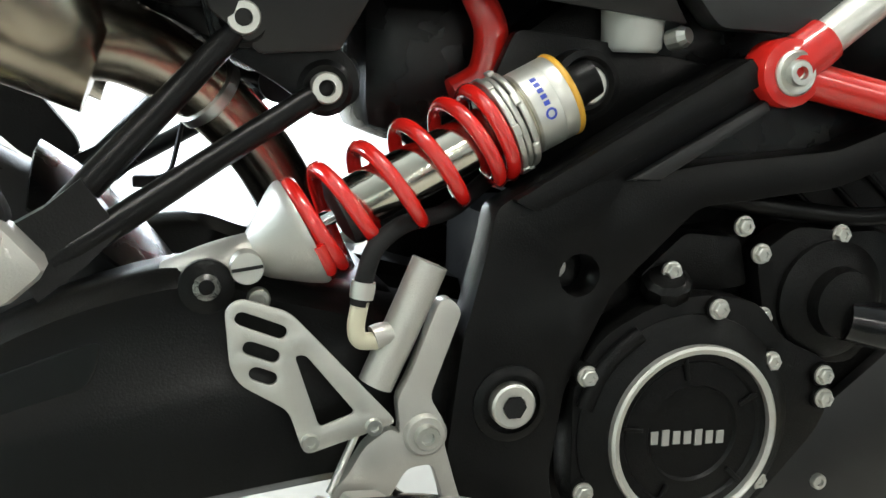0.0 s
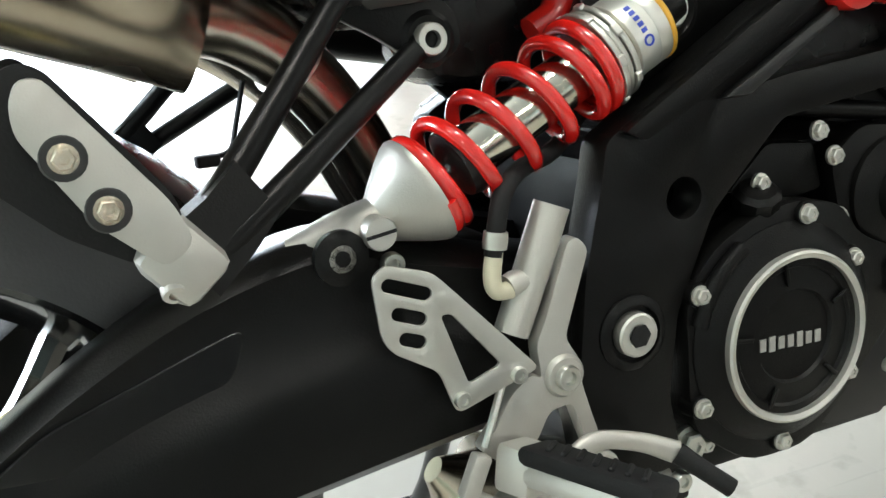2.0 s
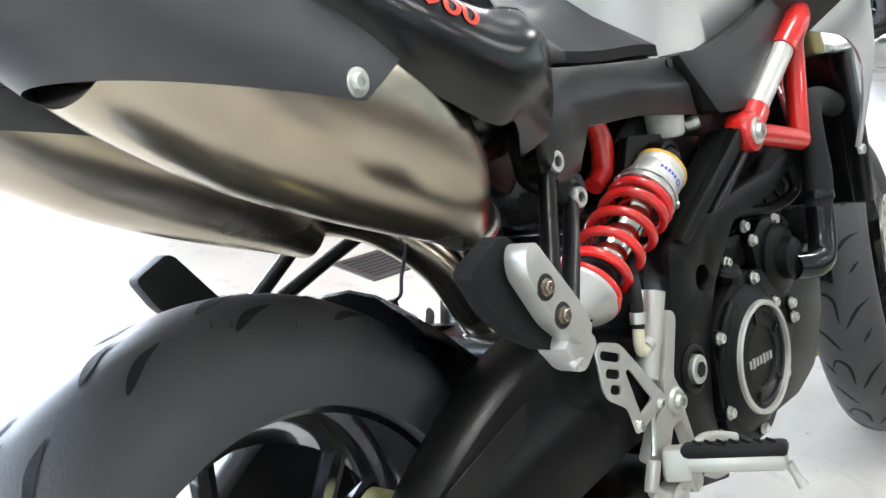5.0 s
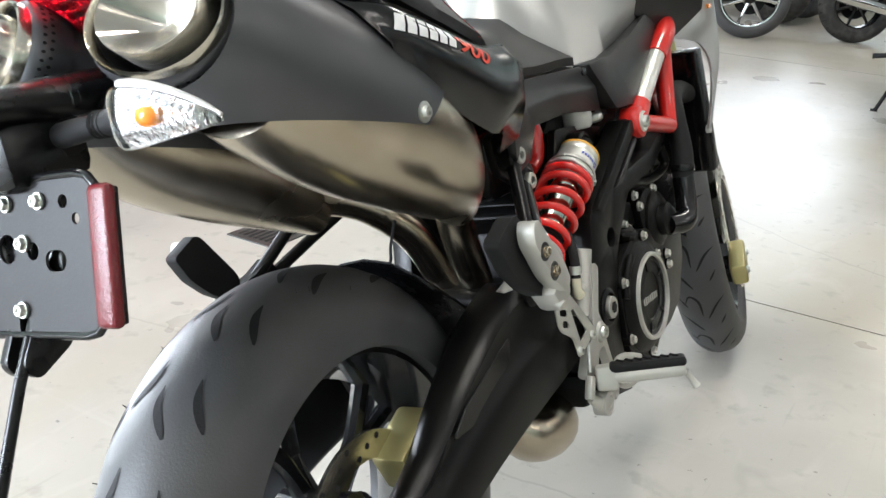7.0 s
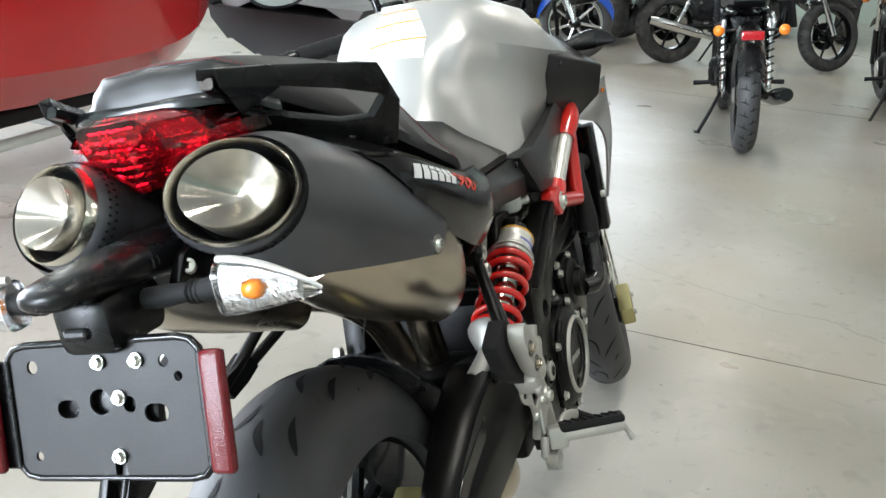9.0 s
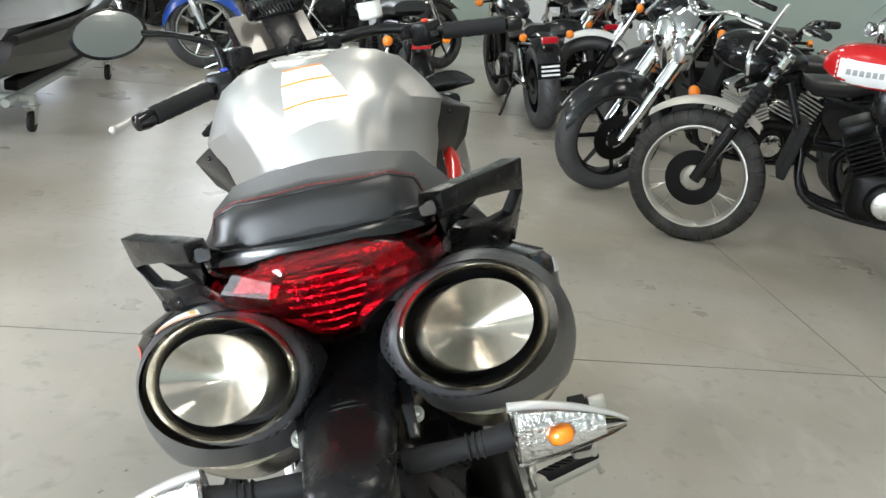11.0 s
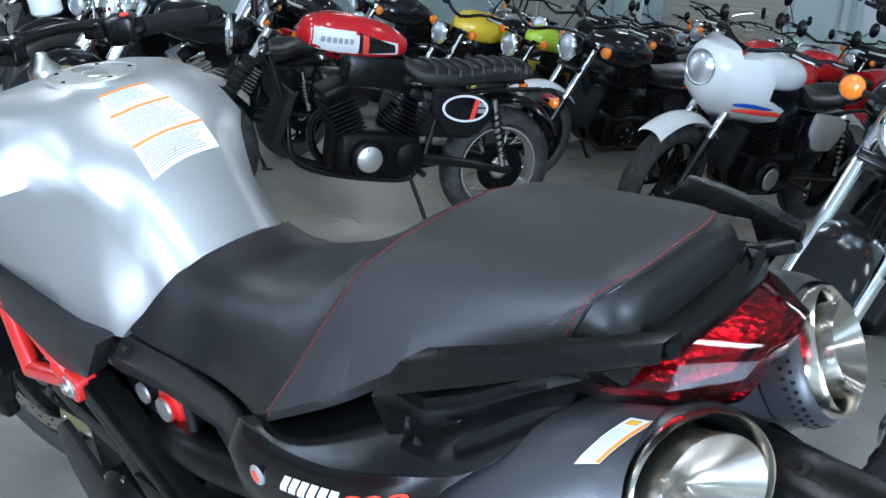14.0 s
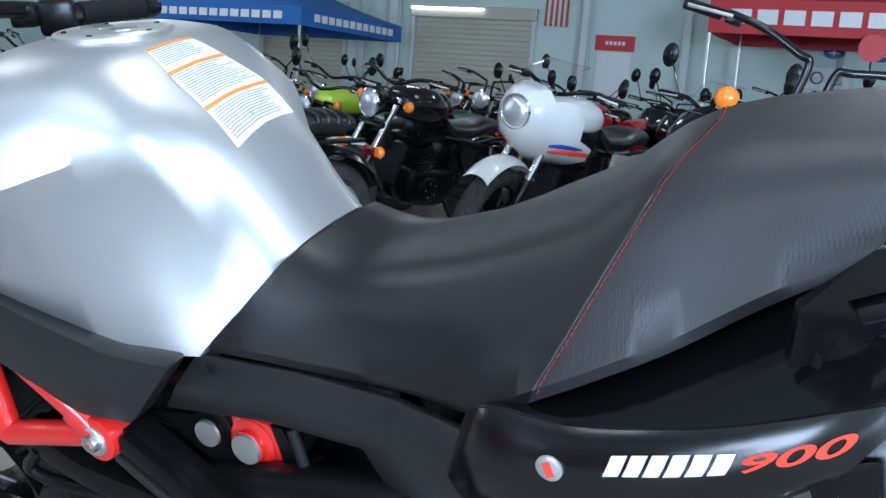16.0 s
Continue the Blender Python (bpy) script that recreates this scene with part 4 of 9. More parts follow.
# the smooth strip round the back lies behind three planes
STRIP = [(Vector((-0.004, 0, 1.0)), Vector((1, 0, 0.35))), (Vector((-0.010, 0, 1.026)), Vector((0.62, 0, 0.78))), (Vector((-0.030, 0, 1.042)), Vector((0.15, 0, 1)))]
for co, no in STRIP:
    score(bm, co, no, lambda c: c.x < 0.01 and c.z > 0.99)
edge = [(-0.002, 0.104, 0.997), (-0.007, 0.100, 1.010), (-0.012, 0.096, 1.022), (-0.0165, 0.091, 1.031), (-0.024, 0.083, 1.0375), (-0.031, 0.068, 1.0424), (-0.036, 0.042, 1.0430)]
seams[0] = edge + [(-0.0365, 0.0, 1.0432)] + [(x, -y, z) for x, y, z in reversed(edge)]
for f in bm.faces:
    c = f.calc_center_median()
    fore = c.x - 0.629 + 0.4102 * c.z - 0.0784 * abs(c.y) > 0
    strip = c.z > 0.9965 and all((c - co).dot(no) < 0 for co, no in STRIP)
    f.material_index = 1 if fore or strip else 0
seat = part("seat", bm, [SEAT_VINYL, SEAT_SIDE], moto, "black two-step vinyl seat with red stitching", smooth=60)
bmt = bmesh.new()
bmt.from_mesh(seat.data)
seat_bvh = BVHTree.FromBMesh(bmt)
bmt.free()


def on_seat(x, y, z):
    """The seat's skin nearest to a point, and its normal."""
    p, nrm, _, _ = seat_bvh.find_nearest(Vector((x, y, z)))
    return p, nrm


def thin_out(path, gap=0.006):
    out = [path[0]]
    for p in path[1:]:
        if (Vector(p) - Vector(out[-1])).length > gap:
            out.append(p)
    return out


def stitches(path, step=0.0062, length=0.0040):
    bm = bmesh.new()
    pts = smooth_path(path, 6)
    run = 0.0
    for a, b in zip(pts, pts[1:]):
        seg = np.linalg.norm(b - a)
        while run < seg:
            q = a + (b - a) * run / seg
            p, nrm = on_seat(*q)
            d = Vector((b - a).tolist()).normalized()
            join_into(bm, sweep([p + nrm * 0.0003 - d * length / 2, p + nrm * 0.0010, p + nrm * 0.0003 + d * length / 2], 0.00048, n=5, straight=True))
            run += step
        run -= seg
    return bm


for key, path in seams.items():
    path = thin_out(path)
    part("stitching", stitches([(p[0] - 0.0045, p[1], p[2]) if key else (p[0] + 0.0045, p[1], p[2] + 0.001) for p in path]), RED_THREAD, seat, "red stitched seam")
    crease = [on_seat(*p)[0] + on_seat(*p)[1] * -0.0002 for p in smooth_path(path, 3)]
    part("seam_welt", sweep(crease, 0.0015, n=6, straight=True), SEAT_SIDE, seat, smooth=60)

# -- tail --
SHOULDER = material("semi-gloss black moulding", (0.005, 0.005, 0.0053), 0.13, spec=0.5, vary=0.1, bump=0.02, bump_scale=300)
TAIL = [(0.40, 0.150, 0.755, 0.70), (0.34, 0.158, 0.79, 0.70), (0.25, 0.155, 0.842, 0.74), (0.15, 0.140, 0.905, 0.80), (0.06, 0.122, 0.955, 0.87), (-0.02, 0.105, 0.99, 0.915), (-0.06, 0.085, 1.005, 0.93)]
rows = []
for x, w, zt, zb in smooth_path(TAIL, 4):
    rows.append(full_loop([(x, 0, zt), (x, w * 0.75, zt), (x, w, zt - 0.012), (x, w * 0.95, (zt + zb) / 2), (x, w * 0.7, zb), (x, 0, zb)]))
tail = part("tail_body", rings(rows), TAIL_BLACK, moto, "satin black tail body", smooth=40)
lip = [(0.02, 0.108, 0.984), (-0.03, 0.104, 1.000), (-0.060, 0.090, 1.008), (-0.076, 0.056, 1.010), (-0.081, 0.0, 1.009), (-0.076, -0.056, 1.010), (-0.060, -0.090, 1.008), (-0.03, -0.104, 1.000), (0.02, -0.108, 0.984)]
deck = smooth_path(lip, 5)
part("tail_deck", sheet([[(0.03 + (p[0] - 0.03) * k, p[1] * (0.55 + 0.45 * k), p[2] - 0.005 + 0.006 * (1 - k)) for k in (0, 0.5, 1)] for p in deck], 0.004), TAIL_BLACK, moto, "gloss black tray under the seat's back", smooth=40)
part("tail_lip", rings([[(p[0] + dx * (0.4 + abs(p[0]) * 4), p[1] * (1 + dy), p[2] + dz) for dx, dy, dz in ((0.0, 0.03, 0.001), (-0.004, 0.05, -0.004), (-0.004, 0.05, -0.012), (0.006, -0.10, -0.012), (0.010, -0.16, -0.004), (0.006, -0.10, 0.001))] for p in smooth_path(lip, 5)]), TAIL_BLACK, moto, "gloss black tray rim under the seat's back", smooth=40)
for s, nm in SIDES:
    upper = [[(0.375, 0.140, 0.775), (0.375, 0.165, 0.772), (0.375, 0.182, 0.764)], [(0.34, 0.150, 0.800), (0.34, 0.184, 0.818), (0.34, 0.206, 0.828)],
             [(0.26, 0.148, 0.842), (0.26, 0.188, 0.842), (0.26, 0.216, 0.838)], [(0.17, 0.135, 0.894), (0.17, 0.182, 0.882), (0.17, 0.224, 0.864)],
             [(0.085, 0.116, 0.942), (0.085, 0.168, 0.922), (0.085, 0.219, 0.897)], [(0.03, 0.104, 0.958), (0.03, 0.150, 0.940), (0.022, 0.190, 0.917)], [(-0.010, 0.092, 0.964), (-0.010, 0.104, 0.954), (-0.012, 0.120, 0.943)]]
    part("tail_shoulder", sided(sheet(fine(upper, 4), 0.004), s), SHOULDER, moto, "gloss black tail shoulder", smooth=50)
    side = [[(0.375, 0.180, 0.765), (0.375, 0.196, 0.745), (0.365, 0.190, 0.715), (0.345, 0.170, 0.70)],
            [(0.34, 0.205, 0.828), (0.335, 0.226, 0.805), (0.325, 0.228, 0.765), (0.30, 0.205, 0.735)],
            [(0.26, 0.214, 0.838), (0.262, 0.236, 0.818), (0.262, 0.238, 0.775), (0.255, 0.215, 0.738)],
            [(0.17, 0.222, 0.864), (0.17, 0.241, 0.846), (0.17, 0.242, 0.81), (0.165, 0.218, 0.782)],
            [(0.085, 0.217, 0.895), (0.092, 0.229, 0.880), (0.105, 0.234, 0.845), (0.125, 0.214, 0.805)],
            [(0.024, 0.189, 0.914), (0.044, 0.206, 0.895), (0.072, 0.222, 0.858), (0.098, 0.208, 0.822)]]
    sp = part("tail_side_panel", sided(sheet(fine(side, 5), 0.005), s), TAIL_BLACK, moto, "satin black tail side panel with model lettering", smooth=50)
    fin = [(0.10, 0.845), (0.055, 0.865), (0.045, 0.80), (0.075, 0.775)]
    part("tail_fin", plate(fin, 0.006, bevel=0.0015, corner=0.006, m=Matrix.Translation((0, 0.212 * s, 0))), BLACK_PLASTIC, moto, smooth=30)
    panel_bvh = bvh_of(sp)
    if s > 0:
        slant_blocks(sp, panel_bvh, [(0.228, 0.819), (0.143, 0.846), (0.137, 0.861), (0.223, 0.833)], 6, WHITE_INK, s, "white slanted marking")
        decal_text(sp, panel_bvh, "900", [(0.140, 0.846), (0.075, 0.871), (0.068, 0.889), (0.133, 0.862)], RED_INK, s, "red slanted numerals")
        part("panel_badge", lathe([(0.0105, 0), (0.0105, 0.002), (0.009, 0.003), (0.001, 0.003)], axis_at((0.268, 0.2365, 0.812), (0.05, 1, 0)), 24), SILVER_INK, sp, "small silver round badge", smooth=40)
        part("badge_centre", box(0.006, 0.001, 0.012, (0.268, 0.240, 0.812), rot=(0, 20, 0)), RED_INK, sp)
    else:
        slant_blocks(sp, panel_bvh, [(0.076, 0.871), (0.161, 0.841), (0.165, 0.856), (0.080, 0.886)], 6, WHITE_INK, s, "white slanted marking")
        decal_text(sp, panel_bvh, "900", [(0.165, 0.839), (0.229, 0.815), (0.236, 0.832), (0.170, 0.855)], RED_INK, s, "red slanted numerals")
    # grab handle: a bar with a flat top and a tapering outer face on a bevelled front leg
    hv = [(0.066, 0.188, 1.009), (0.014, 0.162, 1.018), (-0.040, 0.128, 1.027), (-0.092, 0.092, 1.034),
          (0.077, 0.209, 1.003), (0.022, 0.183, 1.013), (-0.034, 0.149, 1.023), (-0.088, 0.112, 1.031),
          (0.088, 0.207, 0.966), (0.028, 0.181, 0.985), (-0.032, 0.147, 1.001), (-0.086, 0.111, 1.013),
          (0.114, 0.211, 0.956), (0.118, 0.196, 0.906), (0.080, 0.178, 0.914), (0.078, 0.190, 0.944),
          (0.046, 0.166, 0.948), (0.000, 0.130, 0.966), (-0.050, 0.104, 0.988), (0.052, 0.150, 0.924), (0.008, 0.117, 0.945), (-0.036, 0.094, 0.966)]
    hf = [(0, 4, 5, 1), (1, 5, 6, 2), (2, 6, 7, 3), (4, 8, 9, 5), (5, 9, 10, 6), (6, 10, 11, 7), (4, 12, 8), (12, 15, 8), (12, 13, 14, 15), (15, 14, 19, 16), (16, 19, 20, 17), (17, 20, 21, 18), (10, 18, 11)]
    g = part("grab_handle", sided(facets(hv, hf, 0.012, 0.0022), s), BLACK_PLASTIC, moto, "satin black grab handle", smooth=24)
    part("handle_arm", sided(band([(-0.088, 0.098, 1.018), (-0.060, 0.095, 1.006), (-0.03, 0.09, 0.995), (0.0, 0.085, 0.985)], [0.007] * 4, [0.006, 0.006, 0.006, 0.005]), s), BLACK_SATIN, g, smooth=32)
    part("handle_foot", sided(band([(0.108, 0.190, 0.914), (0.098, 0.165, 0.918), (0.06, 0.135, 0.940), (0.03, 0.12, 0.952)], [0.010, 0.010, 0.012, 0.010], [0.006, 0.007, 0.007, 0.006]), s), BLACK_SATIN, g, smooth=32)
    for x in (0.095, 0.065):
        cap_bolt(moto, (x, s * 0.165, 0.918 + 0.3 * (0.095 - x)), (0, s * 0.4, 1), 0.005, BLACK_SATIN)

# tail light
LIGHT = [(1.003, 0.046, -0.130, -0.066), (0.999, 0.076, -0.136, -0.055), (0.993, 0.099, -0.134, -0.034), (0.977, 0.117, -0.126, -0.014), (0.963, 0.116, -0.117, -0.004), (0.946, 0.072, -0.109, -0.015), (0.930, 0.042, -0.102, -0.02), (0.918, 0.029, -0.094, -0.03)]


def light_rows(gain, back):
    rows = []
    for z, w, xr, xf in LIGHT:
        w, xr = w * gain, xr + back
        z = 0.968 + (z - 0.968) * gain
        rows.append([(xf, w, z), (-0.042, w * 0.985, z), (-0.082, w * 0.80, z), (xr + 0.008, w * 0.42, z), (xr, 0, z), (xr + 0.008, -w * 0.42, z), (-0.082, -w * 0.80, z), (-0.042, -w * 0.985, z), (xf, -w, z)])
    return rows


tl = part("tail_light", rings(light_rows(1.0, 0.0)), RED_GLASS, moto, "red moulded tail light lens", smooth=28)
part("lamp_reflector", rings(light_rows(0.86, 0.016)), REFLECT_RED, tl, "faceted silver reflector", smooth=20)
for k in range(7):
    z = 0.932 + 0.010 * k
    w = float(np.interp(z, [r[0] for r in LIGHT][::-1], [r[1] for r in LIGHT][::-1])) * 0.30
    xr = float(np.interp(z, [r[0] for r in LIGHT][::-1], [r[2] for r in LIGHT][::-1]))
    part("lens_rib", box(0.005, w * 2, 0.0045, (xr + 0.010, 0, z), r=0.0012), REFLECT_RED, tl)

# -- silencers --
CONE = material("turned steel cone", (0.45, 0.42, 0.37), 0.24, metal=1.0)
tn = CONE.node_tree.nodes.new("ShaderNodeTangent")
tn.direction_type, tn.axis = "RADIAL", "Z"
CONE.node_tree.links.new(tn.outputs[0], CONE.node_tree.nodes["Principled BSDF"].inputs["Tangent"])
CONE.node_tree.nodes["Principled BSDF"].inputs["Anisotropic"].default_value = 0.9
CONE.node_tree.nodes["Principled BSDF"].inputs["Anisotropic Rotation"].default_value = 0.25
MESH_DARK = material("perforated black sleeve", (0.006, 0.006, 0.006), 0.6, spec=0.15)
for s, nm in SIDES:
    yc = -0.119 if s < 0 else 0.106
    el, yw = radians(25.4), radians(16.0)
    ax = Vector((-math.cos(el) * math.cos(yw), s * math.cos(el) * math.sin(yw), math.sin(el)))
    flat_ = ax.cross(Vector((0, 0, 1))).normalized()
    M = Matrix((flat_, ax.cross(flat_), ax)).transposed().to_4x4() @ Matrix.Diagonal((1, 0.77, 1, 1))
    M.translation = Vector((-0.123, yc, 0.917))
    can = part("silencer", lathe([(0.072, -0.05), (0.0765, -0.026), (0.0745, -0.015), (0.070, -0.011), (0.068, -0.09)], M, 56, cap=False), EXHAUST_CAN, moto, "satin grey silencer with polished cone end", smooth=40)
    part("end_ring", ring_lathe([(0.0700, -0.014), (0.0700, -0.003), (0.0675, 0.001), (0.0640, -0.003), (0.0630, -0.014)], M, 48), STEEL, can, "polished steel ring", smooth=50)
    part("end_sleeve", lathe([(0.063, -0.012), (0.061, -0.02), (0.056, -0.05), (0.001, -0.052)], M, 40, cap=False), MESH_DARK, can, smooth=40)
    holes = bmesh.new()
    for k in range(44):
        for row_h in (-0.017, -0.0245):
            a = 2 * math.pi * (k + (0.5 if row_h < -0.02 else 0)) / 44
            join_into(holes, lathe([(0.0022, 0), (0.0022, 0.0007)], M @ Matrix.Translation((0.0762 * math.cos(a), 0.0762 * math.sin(a), row_h - 0.004)) @ Vector((math.cos(a), math.sin(a), 0)).to_track_quat("Z", "Y").to_matrix().to_4x4(), 6))
    part("perforation", holes, RUBBER_DARK, can)
    CM = M @ Matrix.Translation((0.0, 0.0, 0.008))
    part("outlet_cone", lathe([(0.0505, -0.07), (0.0505, 0.0), (0.0495, 0.0025), (0.0478, 0.001), (0.036, -0.0085), (0.025, -0.018), (0.013, -0.0275), (0.0008, -0.031)], Matrix.Identity(4), 64), CONE, can, "turned steel cone", smooth=30, m=CM)
    # swelling body down to the pipe, raw steel, and the grey shell over it
    BODY = [(-0.104, yc * 1.0, 0.907, 0.0745, 0.060), (-0.075, yc * 1.05, 0.893, 0.081, 0.072), (-0.02, yc * 1.13, 0.857, 0.088, 0.086), (0.06, yc * 1.18, 0.814, 0.088, 0.095), (0.14, yc * 1.2, 0.780, 0.084, 0.098), (0.21, yc * 1.2, 0.738, 0.072, 0.084), (0.27, yc * 1.15, 0.690, 0.052, 0.058), (0.30, yc * 1.05, 0.655, 0.034, 0.036)]
    sh_rows, raw_rows = [], []
    for x, y, z, ry, rz in smooth_path(BODY, 5):
        for rows_, gain in ((raw_rows, 0.965), (sh_rows, 1.0)) if x > -0.05 else ((sh_rows, 1.0),):
            rows_.append([(x + 0.36 * gain * rz * math.sin(2 * math.pi * k / 40), y + gain * ry * math.cos(2 * math.pi * k / 40), z + 0.93 * gain * rz * math.sin(2 * math.pi * k / 40)) for k in range(40)])
    part("silencer_body", rings(raw_rows), EXHAUST_RAW, can, "heat-tinted raw steel silencer belly", smooth=50)
    sh = rings(sh_rows, cap=False)
    cut(sh, (-0.02, 0, 0.80), Vector((0.22, 0, 1)).normalized(), fill=False)
    cut(sh, (0.08, 0, 0.757), Vector((-0.62, 0, 1)).normalized(), fill=False)
    shell = part("silencer_shell", sh, EXHAUST_CAN, can, "satin grey silencer shell", smooth=50)
    bt = bmesh.new()
    bt.from_mesh(shell.data)
    tree = BVHTree.FromBMesh(bt)
    bt.free()
    p, nrm, _, _ = tree.find_nearest(Vector((0.098, s * 0.22, 0.787)))
    part("shell_washer", lathe([(0.011, -0.002), (0.011, 0.0015), (0.006, 0.002)], axis_at(p, nrm), 20), BOLT_STEEL, can)
    cap_bolt(can, p + nrm * 0.001, nrm, 0.0065)
    if s > 0:
        bt = bmesh.new()
        bt.from_mesh(shell.data)
        bt.from_mesh(can.data)
        tree = BVHTree.FromBMesh(bt)
        bt.free()
        a_, b_, wide = Vector((-0.082, 0.119, 0.968)), Vector((-0.067, 0.160, 0.946)), Vector((0.016, 0.005, -0.005))

        def label_patch(u0, u1, v0, v1, lift):
            rows_ = []
            for i in range(7):
                row = []
                for j in range(4):
                    want = a_.lerp(b_, u0 + (u1 - u0) * i / 6) + wide * (v0 + (v1 - v0) * j / 3)
                    q, nq, _, _ = tree.find_nearest(want + Vector((0, 0.04, 0.06)))
                    q, nq, _, _ = tree.find_nearest(want)
                    row.append(q + (q - Vector((-0.06, 0.108, 0.888))).normalized() * lift)
                rows_.append(row)
            return rings(rows_, closed_u=False, cap=False)

        es = part("exhaust_label", label_patch(-0.1, 1.0, -0.1, 1.0, 0.0016), WHITE_PAPER, can, "white label with an orange edge", smooth=60)
        part("label_edge", label_patch(-0.08, 0.98, -0.08, 0.12, 0.0022), ORANGE_INK, es)
        part("warning_mark", label_patch(-0.02, 0.12, 0.30, 0.80, 0.0022), YELLOW_MARK, es, "small yellow warning mark")
        for k in range(5):
            part("print_line", label_patch(0.22, 0.92, 0.28 + 0.14 * k, 0.31 + 0.14 * k, 0.0022), GREY_INK, es)
    # pipe forward under the seat
    part("exhaust_pipe", sweep([(0.285, yc * 1.05, 0.680), (0.325, yc * 0.85, 0.668), (0.37, yc * 0.6, 0.640), (0.42, yc * 0.35, 0.585), (0.46, yc * 0.25, 0.51), (0.5, yc * 0.2, 0.42)], [0.034, 0.029, 0.027, 0.026, 0.026, 0.026], n=20), EXHAUST_RAW, can, smooth=50)
part("pipe_clamp", ring_lathe([(0.027, -0.006), (0.030, -0.004), (0.030, 0.004), (0.027, 0.006)], axis_at((0.375, -0.068, 0.636), (0.7, 0.35, -0.6)), 28), BOLT_STEEL, moto, smooth=40)

# -- tail bracket, indicators, plate holder --
secs = [(-0.03, 0.0, 0.862, 0.046, 0.030), (-0.08, 0.0, 0.860, 0.045, 0.027), (-0.15, 0.003, 0.862, 0.040, 0.022), (-0.215, 0.005, 0.864, 0.037, 0.018), (-0.258, 0.006, 0.864, 0.032, 0.014), (-0.272, 0.006, 0.864, 0.020, 0.008), (-0.276, 0.006, 0.864, 0.004, 0.002)]
rows = []
for x, y, z, hw, hh in smooth_path(secs, 4):
    rows.append([(x, y + hw * math.copysign(abs(math.cos(a)) ** 0.8, math.cos(a)), z + hh * math.copysign(abs(math.sin(a)) ** 0.8, math.sin(a))) for a in [2 * math.pi * k / 28 for k in range(28)]])
bracket = part("tail_bracket", rings(rows), BLACK_PLASTIC, moto, "rounded black plastic tail bracket", smooth=50)
for bx in (-0.15, -0.158):
    part("bracket_seam", rings([[(bx + dx, 0.003 + (0.0405 + g) * math.cos(a), 0.862 + (0.0222 + g) * math.sin(a)) for a in [2 * math.pi * k / 28 for k in range(28)]] for dx, g in ((-0.0015, -0.002), (0, 0.0006), (0.0015, -0.002))]), BLACK_SATIN, bracket, smooth=50)
part("bracket_neck", round_edges(box(0.09, 0.07, 0.06, (-0.185, 0.008, 0.822)), 0.015, 2), BLACK_PLASTIC, moto, smooth=40)
for s, nm in SIDES:
    br = [(-0.10, 0.87), (-0.13, 0.86), (-0.15, 0.835), (-0.11, 0.82), (-0.06, 0.84)]
    tb = part("bracket_ear", plate(br, 0.012, bevel=0.003, corner=0.006, m=Matrix.Translation((0, 0.046 * s, 0))), BLACK_SATIN, moto, smooth=30)
    cap_bolt(tb, (-0.125, 0.05 * s, 0.846), (-0.7, 0.5 * s, 0.5), 0.008)
    st_rows = [(-0.178, 0.035 * s, 0.832), (-0.18, 0.06 * s, 0.834), (-0.181, 0.085 * s, 0.836), (-0.182, 0.105 * s, 0.837), (-0.182, 0.128 * s, 0.84)]
    ind = part("indicator", sweep(st_rows, [0.011, 0.011, 0.0095, 0.011, 0.012], n=14), RUBBER_DARK, moto, "clear indicator on a black rubber stem", smooth=40)
    for y in (0.09, 0.096, 0.102):
        part("stem_ring", ring_lathe([(0.0105, -0.0015), (0.012, 0), (0.0105, 0.0015)], axis_at((-0.1815, y * s, 0.8365), (0, 1, 0)), 18), RUBBER_DARK, ind)
    rows = []
    for y, cz, h, cx, d in ((0.128, 0.838, 0.026, -0.182, 0.019), (0.14, 0.838, 0.0255, -0.182, 0.019), (0.165, 0.837, 0.0215, -0.183, 0.017), (0.19, 0.834, 0.0155, -0.182, 0.013), (0.212, 0.830, 0.009, -0.180, 0.008), (0.224, 0.828, 0.004, -0.179, 0.004)):
        rows.append([(cx + d * math.copysign(abs(math.cos(a)) ** 0.6, math.cos(a)), y * s, cz + h * math.copysign(abs(math.sin(a)) ** 0.6, math.sin(a)) * (1 if math.sin(a) > 0 else 1.0)) for a in [2 * math.pi * k / 20 for k in range(20)]])
    part("indicator_lens", rings(rows), CLEAR_LENS, ind, "clear faceted indicator lens", smooth=40)
    inner = []
    for y, cz, h, cx, d in ((0.131, 0.838, 0.022, -0.1795, 0.013), (0.165, 0.837, 0.018, -0.180, 0.012), (0.205, 0.831, 0.008, -0.179, 0.006)):
        inner.append([(cx + d * math.cos(a), y * s, cz + h * math.sin(a)) for a in [2 * math.pi * k / 12 for k in range(12)]])
    refl = material("faceted reflector", (0.75, 0.75, 0.75), 0.15, metal=1.0, bump=1.0, bump_scale=220) if s > 0 else refl
    part("reflector", rings(inner), refl, ind, "silver faceted reflector", smooth=20)
    part("bulb", lathe([(0.001, -0.012), (0.008, -0.008), (0.0095, 0), (0.008, 0.008), (0.001, 0.012)], axis_at((-0.194, 0.166 * s, 0.838), (0, 1, 0)), 16), AMBER, ind, "amber bulb", smooth=60)
    part("lens_rim", sweep([(-0.182, 0.127 * s, 0.865), (-0.183, 0.15 * s, 0.8625), (-0.183, 0.18 * s, 0.854), (-0.181, 0.21 * s, 0.84), (-0.179, 0.226 * s, 0.829)], [0.0045, 0.0045, 0.004, 0.003, 0.002], n=8), SILVER_INK, ind, smooth=50)

